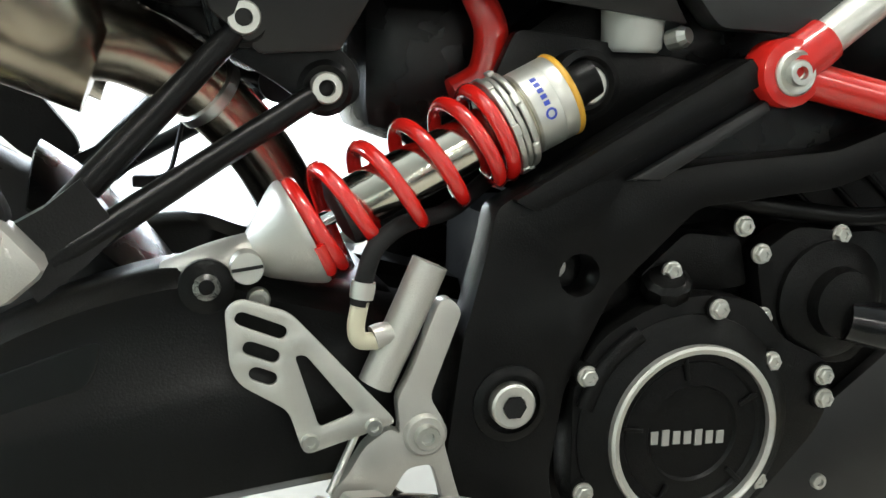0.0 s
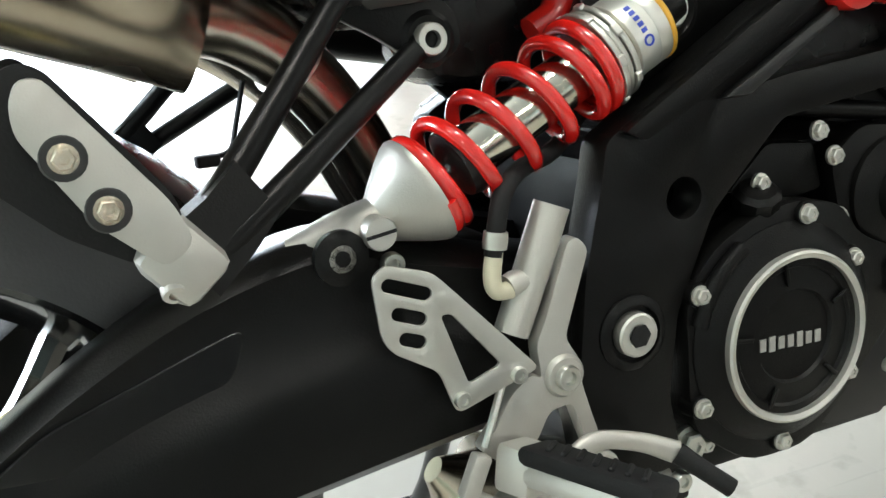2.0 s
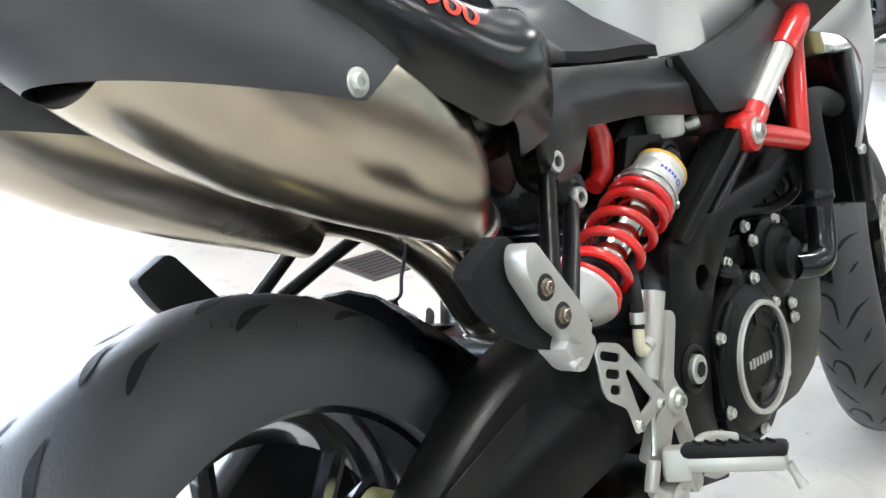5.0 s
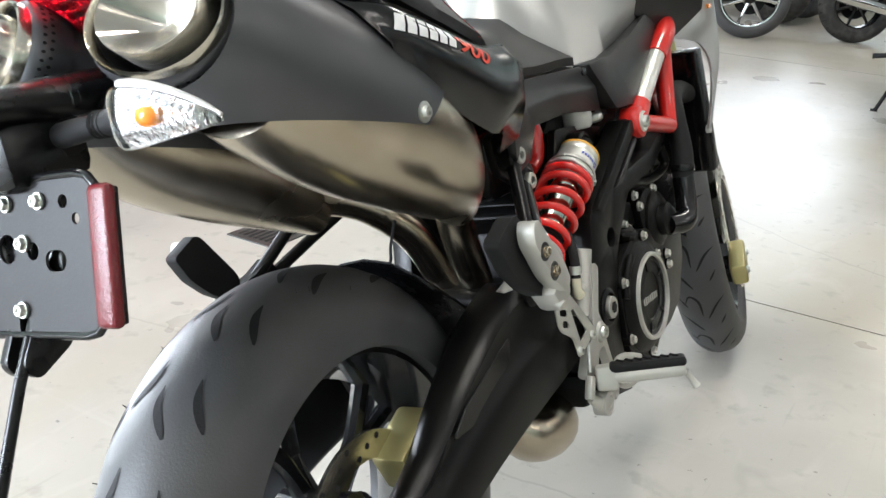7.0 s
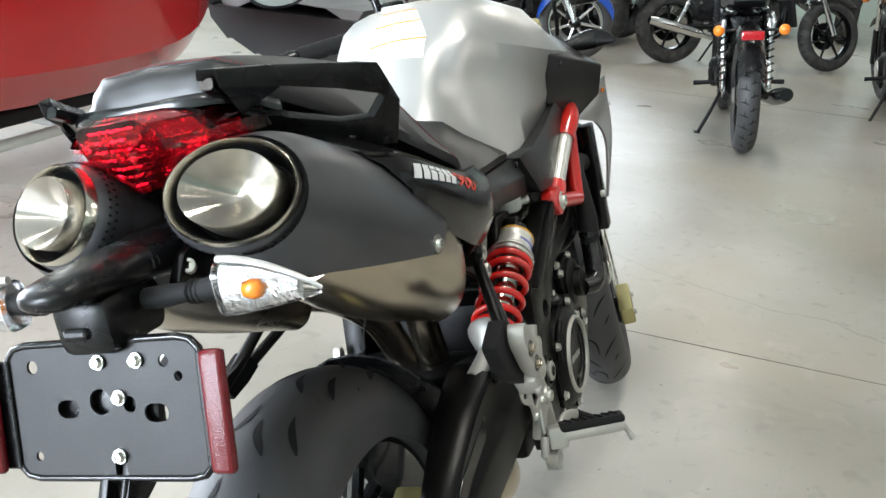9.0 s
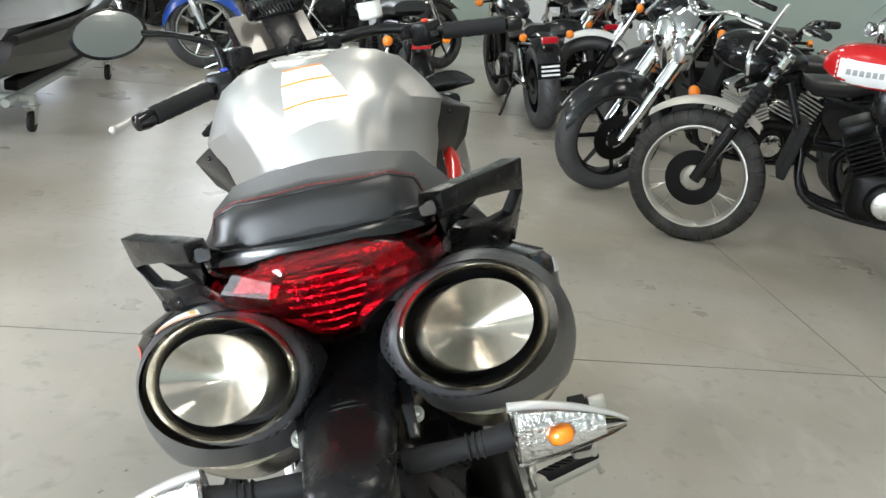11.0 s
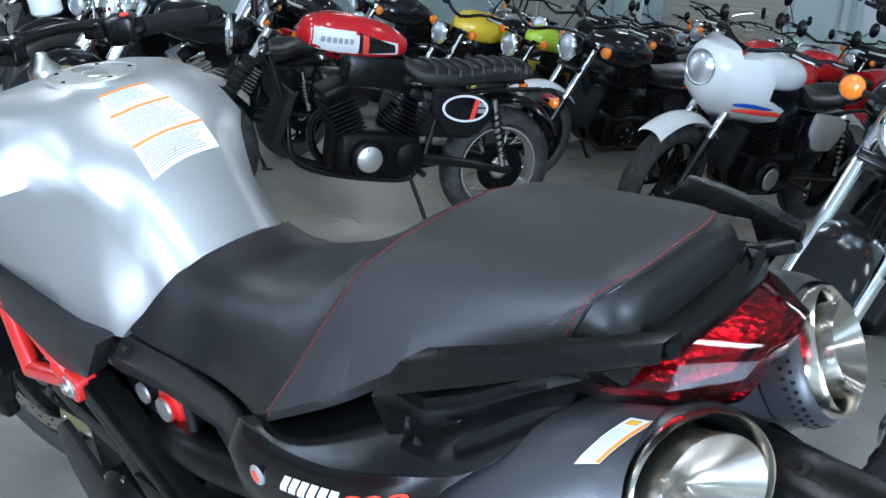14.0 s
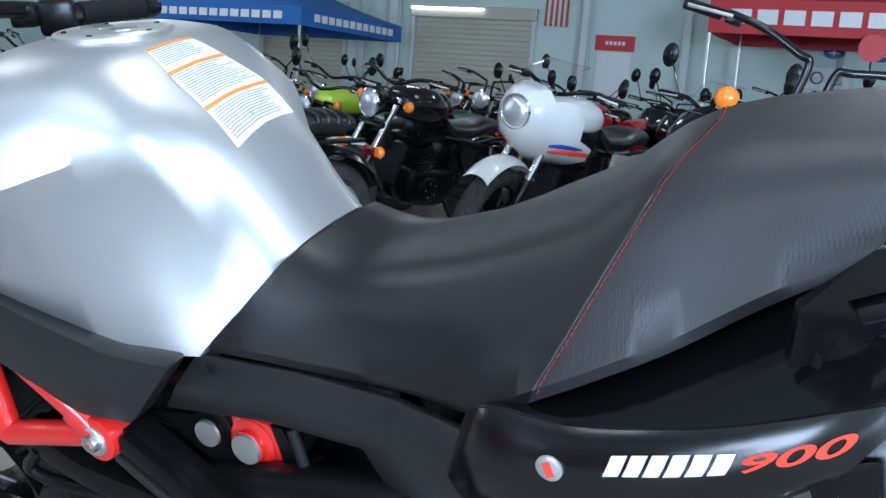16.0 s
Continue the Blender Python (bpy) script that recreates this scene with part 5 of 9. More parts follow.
PM = Matrix.Translation((-0.222, 0.012, 0.737)) @ pose(0, 0, 0, 0, 0, 0) @ pose(0, 0, 0, 0, 12, 0) @ pose(0, 0, 0, 0, 0, 90)
PLATE_BLACK = material("dull black plate steel", (0.010, 0.010, 0.0105), 0.42, spec=0.3, vary=0.15, scale=30, bump=0.08, bump_scale=300, rough_vary=0.08)
out = [(-0.12, -0.068), (0.12, -0.068), (0.12, 0.068), (-0.12, 0.068)]
holes = [circle(-0.075, 0.045, 0.006, 12), circle(0.085, 0.045, 0.007, 12), circle(-0.03, 0.005, 0.008, 12), circle(0.005, 0.008, 0.013, 14), slot(-0.06, -0.004, 0.028, 0.018, 0), slot(0.045, 0.002, 0.028, 0.018, 0), circle(0.09, -0.045, 0.005, 10), circle(-0.09, 0.03, 0.005, 10), slot(-0.01, -0.055, 0.03, 0.014, 90)]
pl = part("plate_holder", plate(out, 0.003, holes=holes, corner=0.026), PLATE_BLACK, moto, "black steel plate holder with holes", smooth=30, m=PM)
rim = sweep([(x, 0, z) for x, z in rounded([(p[0] * 0.985, p[1] * 0.985) for p in out], 0.026)] + [(-0.118, 0, -0.041)], 0.004, n=8, straight=True)
part("rolled_edge", rim, BLACK_SATIN, pl, smooth=60)
# added black block behind the plate that darkens its holes
part("hole_backing", round_edges(box(0.15, 0.012, 0.075, (0.02, -0.014, -0.004)), 0.004, 2), BLACK_PLASTIC, pl, smooth=40)
for x, z in ((-0.045, 0.047), (0.0, 0.047), (-0.02, 0.012), (-0.012, -0.045)):
    hex_bolt(pl, (x, 0.002, z), (0, -1, 0), 0.0055)
    hex_bolt(pl, (x, 0.004, z), (0, 1, 0), 0.006)
for s in (1, -1):
    part("reflector", round_edges(box(0.026, 0.012, 0.115, (s * 0.137, 0.012, -0.002)), 0.0058, 3), RED_REFLECT, pl, "tall red side reflector", smooth=40)
    part("reflector_mount", box(0.03, 0.006, 0.11, (s * 0.128, 0.002, -0.002), r=0.002), BLACK_PLASTIC, pl)
part("plate_lamp", box(0.03, 0.02, 0.012, (0.0, 0.02, 0.078), r=0.004), BLACK_PLASTIC, pl)
arm = [(-0.19, 0.80), (-0.17, 0.80), (-0.165, 0.74), (-0.20, 0.652), (-0.243, 0.632), (-0.254, 0.648), (-0.222, 0.70)]
for dy in (-0.013, 0.013):
    part("support_arm", plate(arm, 0.01, bevel=0.002, corner=0.008, m=Matrix.Translation((0, 0.01 + dy, 0))), BLACK_PLASTIC, moto, "black plastic support arm", smooth=30)
    part("support_strut", sweep([(-0.232 + dy * 0.4, 0.01 + dy, 0.67), (-0.250 + dy * 0.6, 0.01 + dy * 0.8, 0.633), (-0.293 + dy * 0.5, 0.01 + dy * 0.6, 0.553), (-0.334 + dy * 0.3, 0.01 + dy * 0.6, 0.475)], 0.0055, n=10, straight=True), BLACK_PLASTIC, moto, smooth=50)
hex_bolt(moto, (-0.222, 0.005, 0.665), (-1, 0, 0.1), 0.007)
# hugger over the rear tyre
hug = []
for k in range(12):
    a = radians(2 + 5.0 * k)
    hug.append([(REAR.x + 0.335 * math.cos(a), y, REAR.z + (0.335 - 0.05 * (abs(y) / 0.1) ** 2.2) * math.sin(a)) for y in (-0.10, -0.08, -0.04, 0, 0.04, 0.08, 0.10)])
part("rear_hugger", sheet(hug, 0.003), BLACK_PLASTIC, moto, "satin black rear hugger", smooth=50)

# -- swing arm, frame, engine --
ARM = [  # x, top, rib, bottom heights, inner and outer half-widths (right arm)
    (0.62, 0.455, 0.42, 0.365, 0.05, 0.150), (0.54, 0.475, 0.43, 0.355, 0.06, 0.165), (0.46, 0.495, 0.435, 0.352, 0.075, 0.172), (0.41, 0.508, 0.437, 0.348, 0.08, 0.175),
    (0.36, 0.520, 0.436, 0.342, 0.09, 0.175), (0.27, 0.500, 0.42, 0.330, 0.10, 0.175), (0.18, 0.455, 0.395, 0.310, 0.108, 0.172), (0.10, 0.400, 0.355, 0.285, 0.112, 0.165), (0.03, 0.365, 0.33, 0.270, 0.112, 0.160), (-0.02, 0.345, 0.315, 0.285, 0.115, 0.150)]
for s, nm in SIDES:
    rows = []
    for x, zt, zr, zb, yi, yo in smooth_path(ARM, 4):
        rows.append([(x, yi, zt - 0.012), (x, yi + 0.012, zt), (x, yo - 0.020, zt), (x, yo - 0.008, zt - 0.012), (x, yo - 0.012, zr + 0.02), (x, yo - 0.004, zr + 0.004), (x, yo, zr - 0.01), (x, yo - 0.004, zb + 0.012), (x, yo - 0.018, zb), (x, yi + 0.01, zb), (x, yi, zb + 0.012)])
    sa = part("swing_arm", sided(rings(rows), s), FRAME_BLACK, moto, "black cast swing arm", smooth=45)
    pocket = [(0.30, 0.475), (0.17, 0.432), (0.13, 0.405), (0.20, 0.400), (0.29, 0.440)]
    part("arm_pocket", plate(pocket, 0.004, bevel=0.0015, corner=0.012, m=Matrix.Translation((0, s * 0.1635, 0))), BLACK_SATIN, sa)
    part("axle_nut", lathe([(0.02, 0), (0.02, 0.012), (0.016, 0.016), (0.001, 0.016)], axis_at((0.065, s * 0.158, 0.315), (0, s, 0)), 6), BOLT_STEEL, sa)
    part("chain_adjuster", box(0.05, 0.012, 0.03, (0.03, s * 0.158, 0.315), r=0.003), ALU, sa)
part("arm_bridge", round_edges(box(0.10, 0.22, 0.12, (0.47, 0, 0.43)), 0.02, 3), FRAME_BLACK, moto, smooth=40)
cap_bolt(moto, (0.367, -0.170, 0.508), (0, -1, 0), 0.0105, BOLT_STEEL, 0.004, name="arm_plug", label="socket bolt in a black boss")
part("plug_socket", lathe([(0.019, 0), (0.019, 0.006), (0.014, 0.008)], axis_at((0.367, -0.166, 0.508), (0, -1, 0)), 24), FRAME_BLACK, moto, smooth=40)
cap_bolt(moto, (0.402, -0.17, 0.498), (0, -1, 0), 0.008, BOLT_STEEL)
# left: polished stand plate seen through the frame
for s, nm in SIDES:
    fr = [(0.572, 0.560), (0.566, 0.528), (0.549, 0.461), (0.537, 0.358), (0.552, 0.276), (0.64, 0.255), (0.622, 0.35), (0.632, 0.418), (0.668, 0.493), (0.738, 0.558), (0.862, 0.572), (0.93, 0.595), (0.96, 0.622), (0.945, 0.632), (0.86, 0.602), (0.745, 0.592), (0.672, 0.580), (0.795, 0.640), (0.800, 0.662), (0.772, 0.674)]
    fp = part("frame_plate", plate(fr, 0.034, holes=[circle(0.640, 0.508, 0.0165)], bevel=0.006, corner=0.008, m=Matrix.Translation((0, s * 0.163, 0))), FRAME_BLACK, moto, "black cast aluminium frame plate", smooth=30)
    rib = [(0.582, 0.566), (0.768, 0.672), (0.782, 0.655), (0.655, 0.585), (0.60, 0.558)]
    part("frame_rib", plate(rib, 0.012, bevel=0.004, corner=0.004, m=Matrix.Translation((0, s * 0.184, 0))), FRAME_BLACK, fp, smooth=30)
    # lighter strip laid on as the highlight along the beam's edge
    rib2 = [(0.672, 0.580), (0.786, 0.642), (0.790, 0.633), (0.70, 0.580)]
    part("edge_highlight", plate(rib2, 0.010, bevel=0.003, m=Matrix.Translation((0, s * 0.183, 0))), GREY_PLASTIC, fp, smooth=30)
    lowrib = [(0.575, 0.548), (0.62, 0.556), (0.70, 0.553), (0.655, 0.500), (0.60, 0.46), (0.56, 0.462)]
    part("frame_facet", plate(lowrib, 0.008, bevel=0.0035, corner=0.01, m=Matrix.Translation((0, s * 0.182, 0))), FRAME_BLACK, fp, smooth=30) if s > 0 else None
    part("inner_wall", plate([(0.665, 0.578), (0.80, 0.645), (0.94, 0.63), (0.86, 0.60), (0.745, 0.59)], 0.01, m=Matrix.Translation((0, s * 0.142, 0))), BLACK_PLASTIC, fp)
    rec = part("pivot_boss", lathe([(0.030, 0), (0.030, 0.006), (0.025, 0.009), (0.0225, 0.009), (0.022, 0.003), (0.001, 0.003)], axis_at((0.588, s * 0.176, 0.411), (0, s, 0)), 32), FRAME_BLACK, fp, smooth=40)
    cap_bolt(rec, (0.588, s * 0.182, 0.411), (0, s, 0), 0.0175, ALU, 0.008, name="pivot_bolt", label="hollow aluminium pivot bolt")
    part("bolt_bore", lathe([(0.0095, 0), (0.0095, 0.0008), (0.001, 0.0008)], axis_at((0.588, s * 0.1905, 0.411), (0, s, 0)), 6), RUBBER_DARK, rec)
    cap_bolt(fp, (0.630, s * 0.150, 0.510), (0, s, 0), 0.009, ALU)
    # shock upper bracket plate
    sb = [(0.56, 0.60), (0.60, 0.69), (0.66, 0.685), (0.78, 0.665), (0.70, 0.62), (0.60, 0.565)]
    part("frame_web", plate(sb, 0.012, bevel=0.003, corner=0.008, m=Matrix.Translation((0, s * 0.125, 0))), FRAME_BLACK, fp, smooth=30)
eng = part("engine_block", round_edges(box(0.36, 0.27, 0.27, (0.80, 0, 0.40)), 0.03, 2), ENGINE_BLACK, moto, "black cast V-twin engine", smooth=40)
for cx, cz, ang in ((0.98, 0.55, 40), (0.72, 0.62, -35)):
    cyl = part("cylinder", round_edges(box(0.17, 0.22, 0.24, (cx, 0, cz), rot=(0, ang, 0)), 0.02, 2), ENGINE_BLACK, eng, smooth=40)
    for k in range(5):
        part("fin", round_edges(box(0.182, 0.232, 0.006, (cx + (k - 2) * 0.03 * math.sin(radians(ang)), 0, cz + (k - 2) * 0.03 * math.cos(radians(ang))), rot=(0, ang, 0)), 0.002, 1), ENGINE_BLACK, cyl)
# right engine cover: clutch
CC = Vector((0.737, -0.17, 0.380))
cover_out = [(0.640, 0.335), (0.648, 0.310), (0.70, 0.272), (0.765, 0.272), (0.81, 0.310), (0.87, 0.375), (0.875, 0.425), (0.82, 0.45), (0.80, 0.48), (0.755, 0.49), (0.71, 0.485), (0.66, 0.46), (0.638, 0.425)]
cov = part("clutch_cover", plate(cover_out, 0.035, bevel=0.007, corner=0.02, m=Matrix.Translation((0, -0.165, 0))), ENGINE_BLACK, eng, "black cast clutch cover", smooth=35)
part("cover_dome", lathe([(0.096, 0), (0.094, 0.014), (0.080, 0.024), (0.073, 0.026), (0.060, 0.0265), (0.058, 0.024), (0.040, 0.026), (0.038, 0.023), (0.001, 0.023)], axis_at(CC, (0, -1, 0)), 56), ENGINE_BLACK, cov, smooth=35)
part("cover_ring", ring_lathe([(0.0735, 0.024), (0.0728, 0.031), (0.0705, 0.0325), (0.0665, 0.031), (0.066, 0.024)], axis_at(CC, (0, -1, 0)), 64), ALU, cov, "machined aluminium ring", smooth=40)
for k in range(7):
    part("print_bar", box(0.0062, 0.0012, 0.013 if k in (1, 4) else 0.0105, (0.7045 + 0.0098 * k, -0.1937, 0.378 - 0.0006 * k)), SILVER_INK, cov, "silver plain bars" if k == 0 else "")
for k in range(5):
    a = radians(28 + 72 * k)
    b = box(0.004, 0.003, 0.018, (0, 0, 0), r=0.0012)
    part("cover_notch", b, ENGINE_BLACK, cov, m=Matrix.Translation((CC.x + 0.054 * math.cos(a), CC.y - 0.0265, CC.z + 0.054 * math.sin(a))) @ pose(0, 0, 0, 0, 90 - math.degrees(a), 0))
for x, z in ((0.648, 0.430), (0.649, 0.335), (0.732, 0.285), (0.806, 0.331), (0.864, 0.397), (0.862, 0.417), (0.810, 0.432), (0.758, 0.478)):
    part("bolt_boss", lathe([(0.0115, -0.012), (0.010, 0.004)], axis_at((x, -0.182, z), (0, -1, 0)), 16), ENGINE_BLACK, cov, smooth=40)
    hex_bolt(cov, (x, -0.187, z), (0, -1, 0), 0.0068, ALU, label="aluminium hex bolt")
part("cover_rib", sweep([(CC.x + 0.094 * math.cos(radians(a)), -0.187, CC.z + 0.094 * math.sin(radians(a))) for a in (165, 150, 135, 120)], 0.007, n=8), ENGINE_BLACK, cov, smooth=50)
part("oil_filler", lathe([(0.018, 0), (0.020, 0.004), (0.020, 0.014), (0.015, 0.018)], axis_at((0.722, -0.165, 0.487), (-0.2, -0.5, 1)), 10), ENGINE_BLACK, eng, "black oil filler plug", smooth=30)
pump_out = [(0.80, 0.515), (0.835, 0.54), (0.88, 0.535), (0.925, 0.50), (0.93, 0.45), (0.90, 0.42), (0.85, 0.425), (0.812, 0.46)]
pump = part("water_pump", plate(pump_out, 0.03, bevel=0.006, corner=0.012, m=Matrix.Translation((0, -0.155, 0))), ENGINE_BLACK, eng, "black water pump cover", smooth=35)
part("pump_dome", lathe([(0.050, 0), (0.050, 0.010), (0.042, 0.016), (0.030, 0.018), (0.028, 0.03), (0.02, 0.034)], axis_at((0.872, -0.165, 0.478), (0, -1, 0)), 40), ENGINE_BLACK, pump, smooth=40)
part("pump_outlet", sweep([(0.875, -0.19, 0.465), (0.915, -0.205, 0.46), (0.945, -0.205, 0.475), (0.965, -0.20, 0.54)], [0.018, 0.020, 0.020, 0.019], n=18), BLACK_SATIN, pump, smooth=50)
part("coolant_hose", sweep([(0.962, -0.20, 0.53), (0.975, -0.20, 0.575), (0.99, -0.19, 0.63), (1.03, -0.175, 0.67), (1.10, -0.165, 0.675), (1.17, -0.16, 0.66)], 0.0195, n=18), RUBBER_DARK, moto, "black coolant hose", smooth=60)
part("hose_clip", ring_lathe([(0.021, -0.006), (0.022, 0), (0.021, 0.006), (0.019, 0)], axis_at((0.966, -0.20, 0.548), (0.2, 0, 1)), 24), BLACK_SATIN, pump, smooth=40)
for x, z in ((0.786, 0.541), (0.879, 0.532), (0.804, 0.518), (0.810, 0.465), (0.926, 0.456), (0.724, 0.506), (0.652, 0.483)):
    hex_bolt(pump, (x, -0.17, z), (0, -1, 0), 0.0068, ALU, label="aluminium hex bolt")
part("engine_bracket", plate([(0.70, 0.50), (0.74, 0.535), (0.79, 0.53), (0.80, 0.49), (0.75, 0.485)], 0.03, bevel=0.004, corner=0.006, m=Matrix.Translation((0, -0.145, 0))), ENGINE_BLACK, eng, smooth=30)
hex_bolt(eng, (0.645, -0.172, 0.300), (0, -1, 0), 0.012, BOLT_STEEL)
part("sump", round_edges(box(0.34, 0.22, 0.06, (0.78, 0, 0.255)), 0.012, 2), ENGINE_BLACK, eng, smooth=40)
for x in (0.665, 0.705, 0.755):
    hex_bolt(eng, (x, -0.122, 0.262), (0, -1, 0), 0.006, BOLT_STEEL)
# left engine cover
part("alternator_cover", lathe([(0.095, 0), (0.093, 0.03), (0.075, 0.045), (0.02, 0.05), (0.001, 0.05)], axis_at((0.79, 0.135, 0.39), (0, 1, 0)), 44), ENGINE_BLACK, eng, smooth=40)
for k in range(8):
    a = 2 * math.pi * k / 8
    hex_bolt(eng, (0.79 + 0.086 * math.cos(a), 0.165, 0.39 + 0.086 * math.sin(a)), (0, 1, 0), 0.006)
part("sprocket_cover", round_edges(box(0.12, 0.05, 0.13, (0.64, 0.14, 0.40)), 0.02, 2), BLACK_PLASTIC, eng, smooth=40)
for s, nm in SIDES:
    belly = [(0.795, 0.285), (0.83, 0.325), (0.93, 0.40), (1.02, 0.47), (1.06, 0.44), (1.05, 0.36), (1.0, 0.285), (0.93, 0.262), (0.82, 0.262)]
    bp_ = part("belly_fairing", plate(belly, 0.012, bevel=0.004, corner=0.012, m=Matrix.Translation((0, s * 0.145, 0)) @ pose(0, 0, 0, 0, 0, 0)), GREY_PLASTIC, moto, "charcoal plastic engine spoiler", smooth=35)
    cap_bolt(bp_, (0.895, s * 0.151, 0.305), (0, s, 0), 0.007, ALU)
rad = part("radiator", box(0.03, 0.34, 0.25, (1.19, 0, 0.62), r=0.004, rot=(0, -8, 0)), BLACK_SATIN, moto, "black radiator")
for s, nm in SIDES:
    part("radiator_tank", box(0.036, 0.03, 0.25, (1.19, s * 0.18, 0.62), r=0.006, rot=(0, -8, 0)), BLACK_SATIN, rad, smooth=40)
    cap_bolt(rad, (1.165, s * 0.196, 0.585), (0, s, 0), 0.008)
header = sweep([(1.0, -0.05, 0.50), (1.08, -0.06, 0.45), (1.08, -0.05, 0.34), (1.0, -0.03, 0.26), (0.85, 0, 0.215), (0.6, 0, 0.215), (0.52, -0.02, 0.26)], 0.024, n=16)
part("header_pipe", header, EXHAUST_RAW, moto, "heat-tinted header pipe", smooth=50)
part("collector", sweep([(0.66, -0.03, 0.20), (0.60, -0.035, 0.205), (0.52, -0.04, 0.23), (0.47, -0.04, 0.27)], [0.03, 0.055, 0.05, 0.012], n=20), EXHAUST_RAW, moto, smooth=50)

# -- red trellis --
for s, nm in SIDES:
    y = lambda v: v * s
    node, top, low, top2 = (0.800, y(0.182), 0.662), (0.978, y(0.196), 0.800), (0.946, y(0.192), 0.631), (1.03, y(0.170), 0.79)
    tr = part("trellis_frame", sweep([node, low], 0.0150, n=18, straight=True), RED_PAINT, moto, "red painted steel trellis frame", smooth=50)
    part("trellis_tube", sweep([low, (0.968, y(0.192), 0.795)], 0.0140, n=18, straight=True), RED_PAINT, tr, smooth=50)
    part("trellis_tube", sweep([low, (0.987, y(0.176), 0.71), top2], 0.0140, n=18, straight=True), RED_PAINT, tr, smooth=50)
    part("trellis_tube", sweep([low, (1.08, y(0.13), 0.68), (1.15, y(0.08), 0.80)], 0.015, n=16), RED_PAINT, tr, smooth=50)
    lo_, hi_ = Vector(node).lerp(Vector(top), 0.19), Vector(node).lerp(Vector(top), 0.70)
    part("trellis_tube", sweep([node, lo_], [0.021, 0.0185], n=20, straight=True), RED_PAINT, tr, smooth=50)
    part("bare_tube", sweep([lo_, hi_], 0.0155, n=20, straight=True), HEAD_ALU if s < 0 else RED_PAINT, tr, "bare aluminium tube" if s < 0 else "red tube", smooth=50)
    part("trellis_tube", sweep([hi_, Vector(top), (1.05, y(0.15), 0.83)], [0.0185, 0.0185, 0.017], n=20), RED_PAINT, tr, smooth=50)
    part("node_boss", lathe([(0.0255, -0.030), (0.0270, -0.006), (0.0255, 0.0), (0.020, 0.002)], axis_at((0.800, y(0.196), 0.662), (0, s, 0)), 32), RED_PAINT, tr, smooth=40)
    part("node_washer", lathe([(0.0175, 0), (0.0175, 0.006), (0.0155, 0.008), (0.013, 0.0065), (0.001, 0.0065)], axis_at((0.800, y(0.194), 0.662), (0, s, 0)), 32), ALU, tr, "aluminium collar", smooth=40)
    cap_bolt(tr, (0.800, y(0.199), 0.662), (0, s, 0), 0.010)
    part("frame_strut", sweep([(0.93, y(0.175), 0.60), (0.96, y(0.17), 0.56), (0.90, y(0.16), 0.545), (0.75, y(0.155), 0.565)], 0.008, n=10), FRAME_BLACK, tr, smooth=50)
    # airbox side behind the trellis
part("airbox", round_edges(box(0.34, 0.24, 0.16, (0.86, 0, 0.70)), 0.03, 2), BLACK_PLASTIC, moto, "black plastic airbox", smooth=40)
part("frame_core", round_edges(box(0.24, 0.14, 0.14, (0.61, 0, 0.67)), 0.03, 2), BLACK_PLASTIC, moto, smooth=40)
part("under_tail", round_edges(box(0.34, 0.18, 0.10, (0.30, 0, 0.76), rot=(0, 24, 0)), 0.02, 2), BLACK_PLASTIC, moto, smooth=40)
jar = part("breather_bottle", lathe([(0.020, 0), (0.024, 0.004), (0.026, 0.04), (0.018, 0.05)], Matrix.Translation((0.70, -0.125, 0.675)), 20), MILKY, moto, "milky plastic breather bottle", smooth=50)
part("bottle_clip", lathe([(0.008, 0), (0.009, 0.012), (0.006, 0.018)], axis_at((0.725, -0.14, 0.685), (0.4, -0.8, 0.2)), 12), ALU, jar)
part("frame_lug", sweep([(0.575, -0.10, 0.72), (0.59, -0.10, 0.69), (0.585, -0.10, 0.655), (0.56, -0.10, 0.64)], [0.012, 0.014, 0.014, 0.012], n=12), RED_PAINT, moto, "red painted frame lug", smooth=50)
for x, z, r, mat in ((0.690, 0.668, 0.017, ALU), (0.640, 0.662, 0.019, ALU)):
    part("left_plug", lathe([(r * 1.5, -0.008), (r * 1.5, 0.002), (r * 1.15, 0.004), (r, 0.004), (r, 0.010), (r * 0.85, 0.012), (r * 0.001, 0.012)], axis_at((x, 0.132, z), (0, 1, 0)), 28), FRAME_BLACK if x > 0.66 else RED_PAINT, moto, smooth=40)
    part("plug_face", lathe([(r * 0.95, 0.010), (r * 0.9, 0.0145), (0.001, 0.0145)], axis_at((x, 0.132, z), (0, 1, 0)), 24), mat, moto, smooth=40)
part("red_lug", plate([(0.615, 0.69), (0.665, 0.692), (0.662, 0.64), (0.60, 0.635)], 0.016, bevel=0.004, corner=0.006, m=Matrix.Translation((0, 0.124, 0))), RED_PAINT, moto, "red painted frame lug", smooth=40)
part("left_cable", sweep([(0.58, 0.14, 0.70), (0.565, 0.145, 0.66), (0.56, 0.14, 0.61)], 0.006, n=8), RUBBER_DARK, moto, smooth=60)
part("left_subframe", sweep([(0.70, 0.13, 0.60), (0.55, 0.15, 0.64), (0.42, 0.15, 0.665), (0.39, 0.16, 0.69)], [0.022, 0.028, 0.025, 0.02], n=12), FRAME_BLACK, moto, smooth=50)

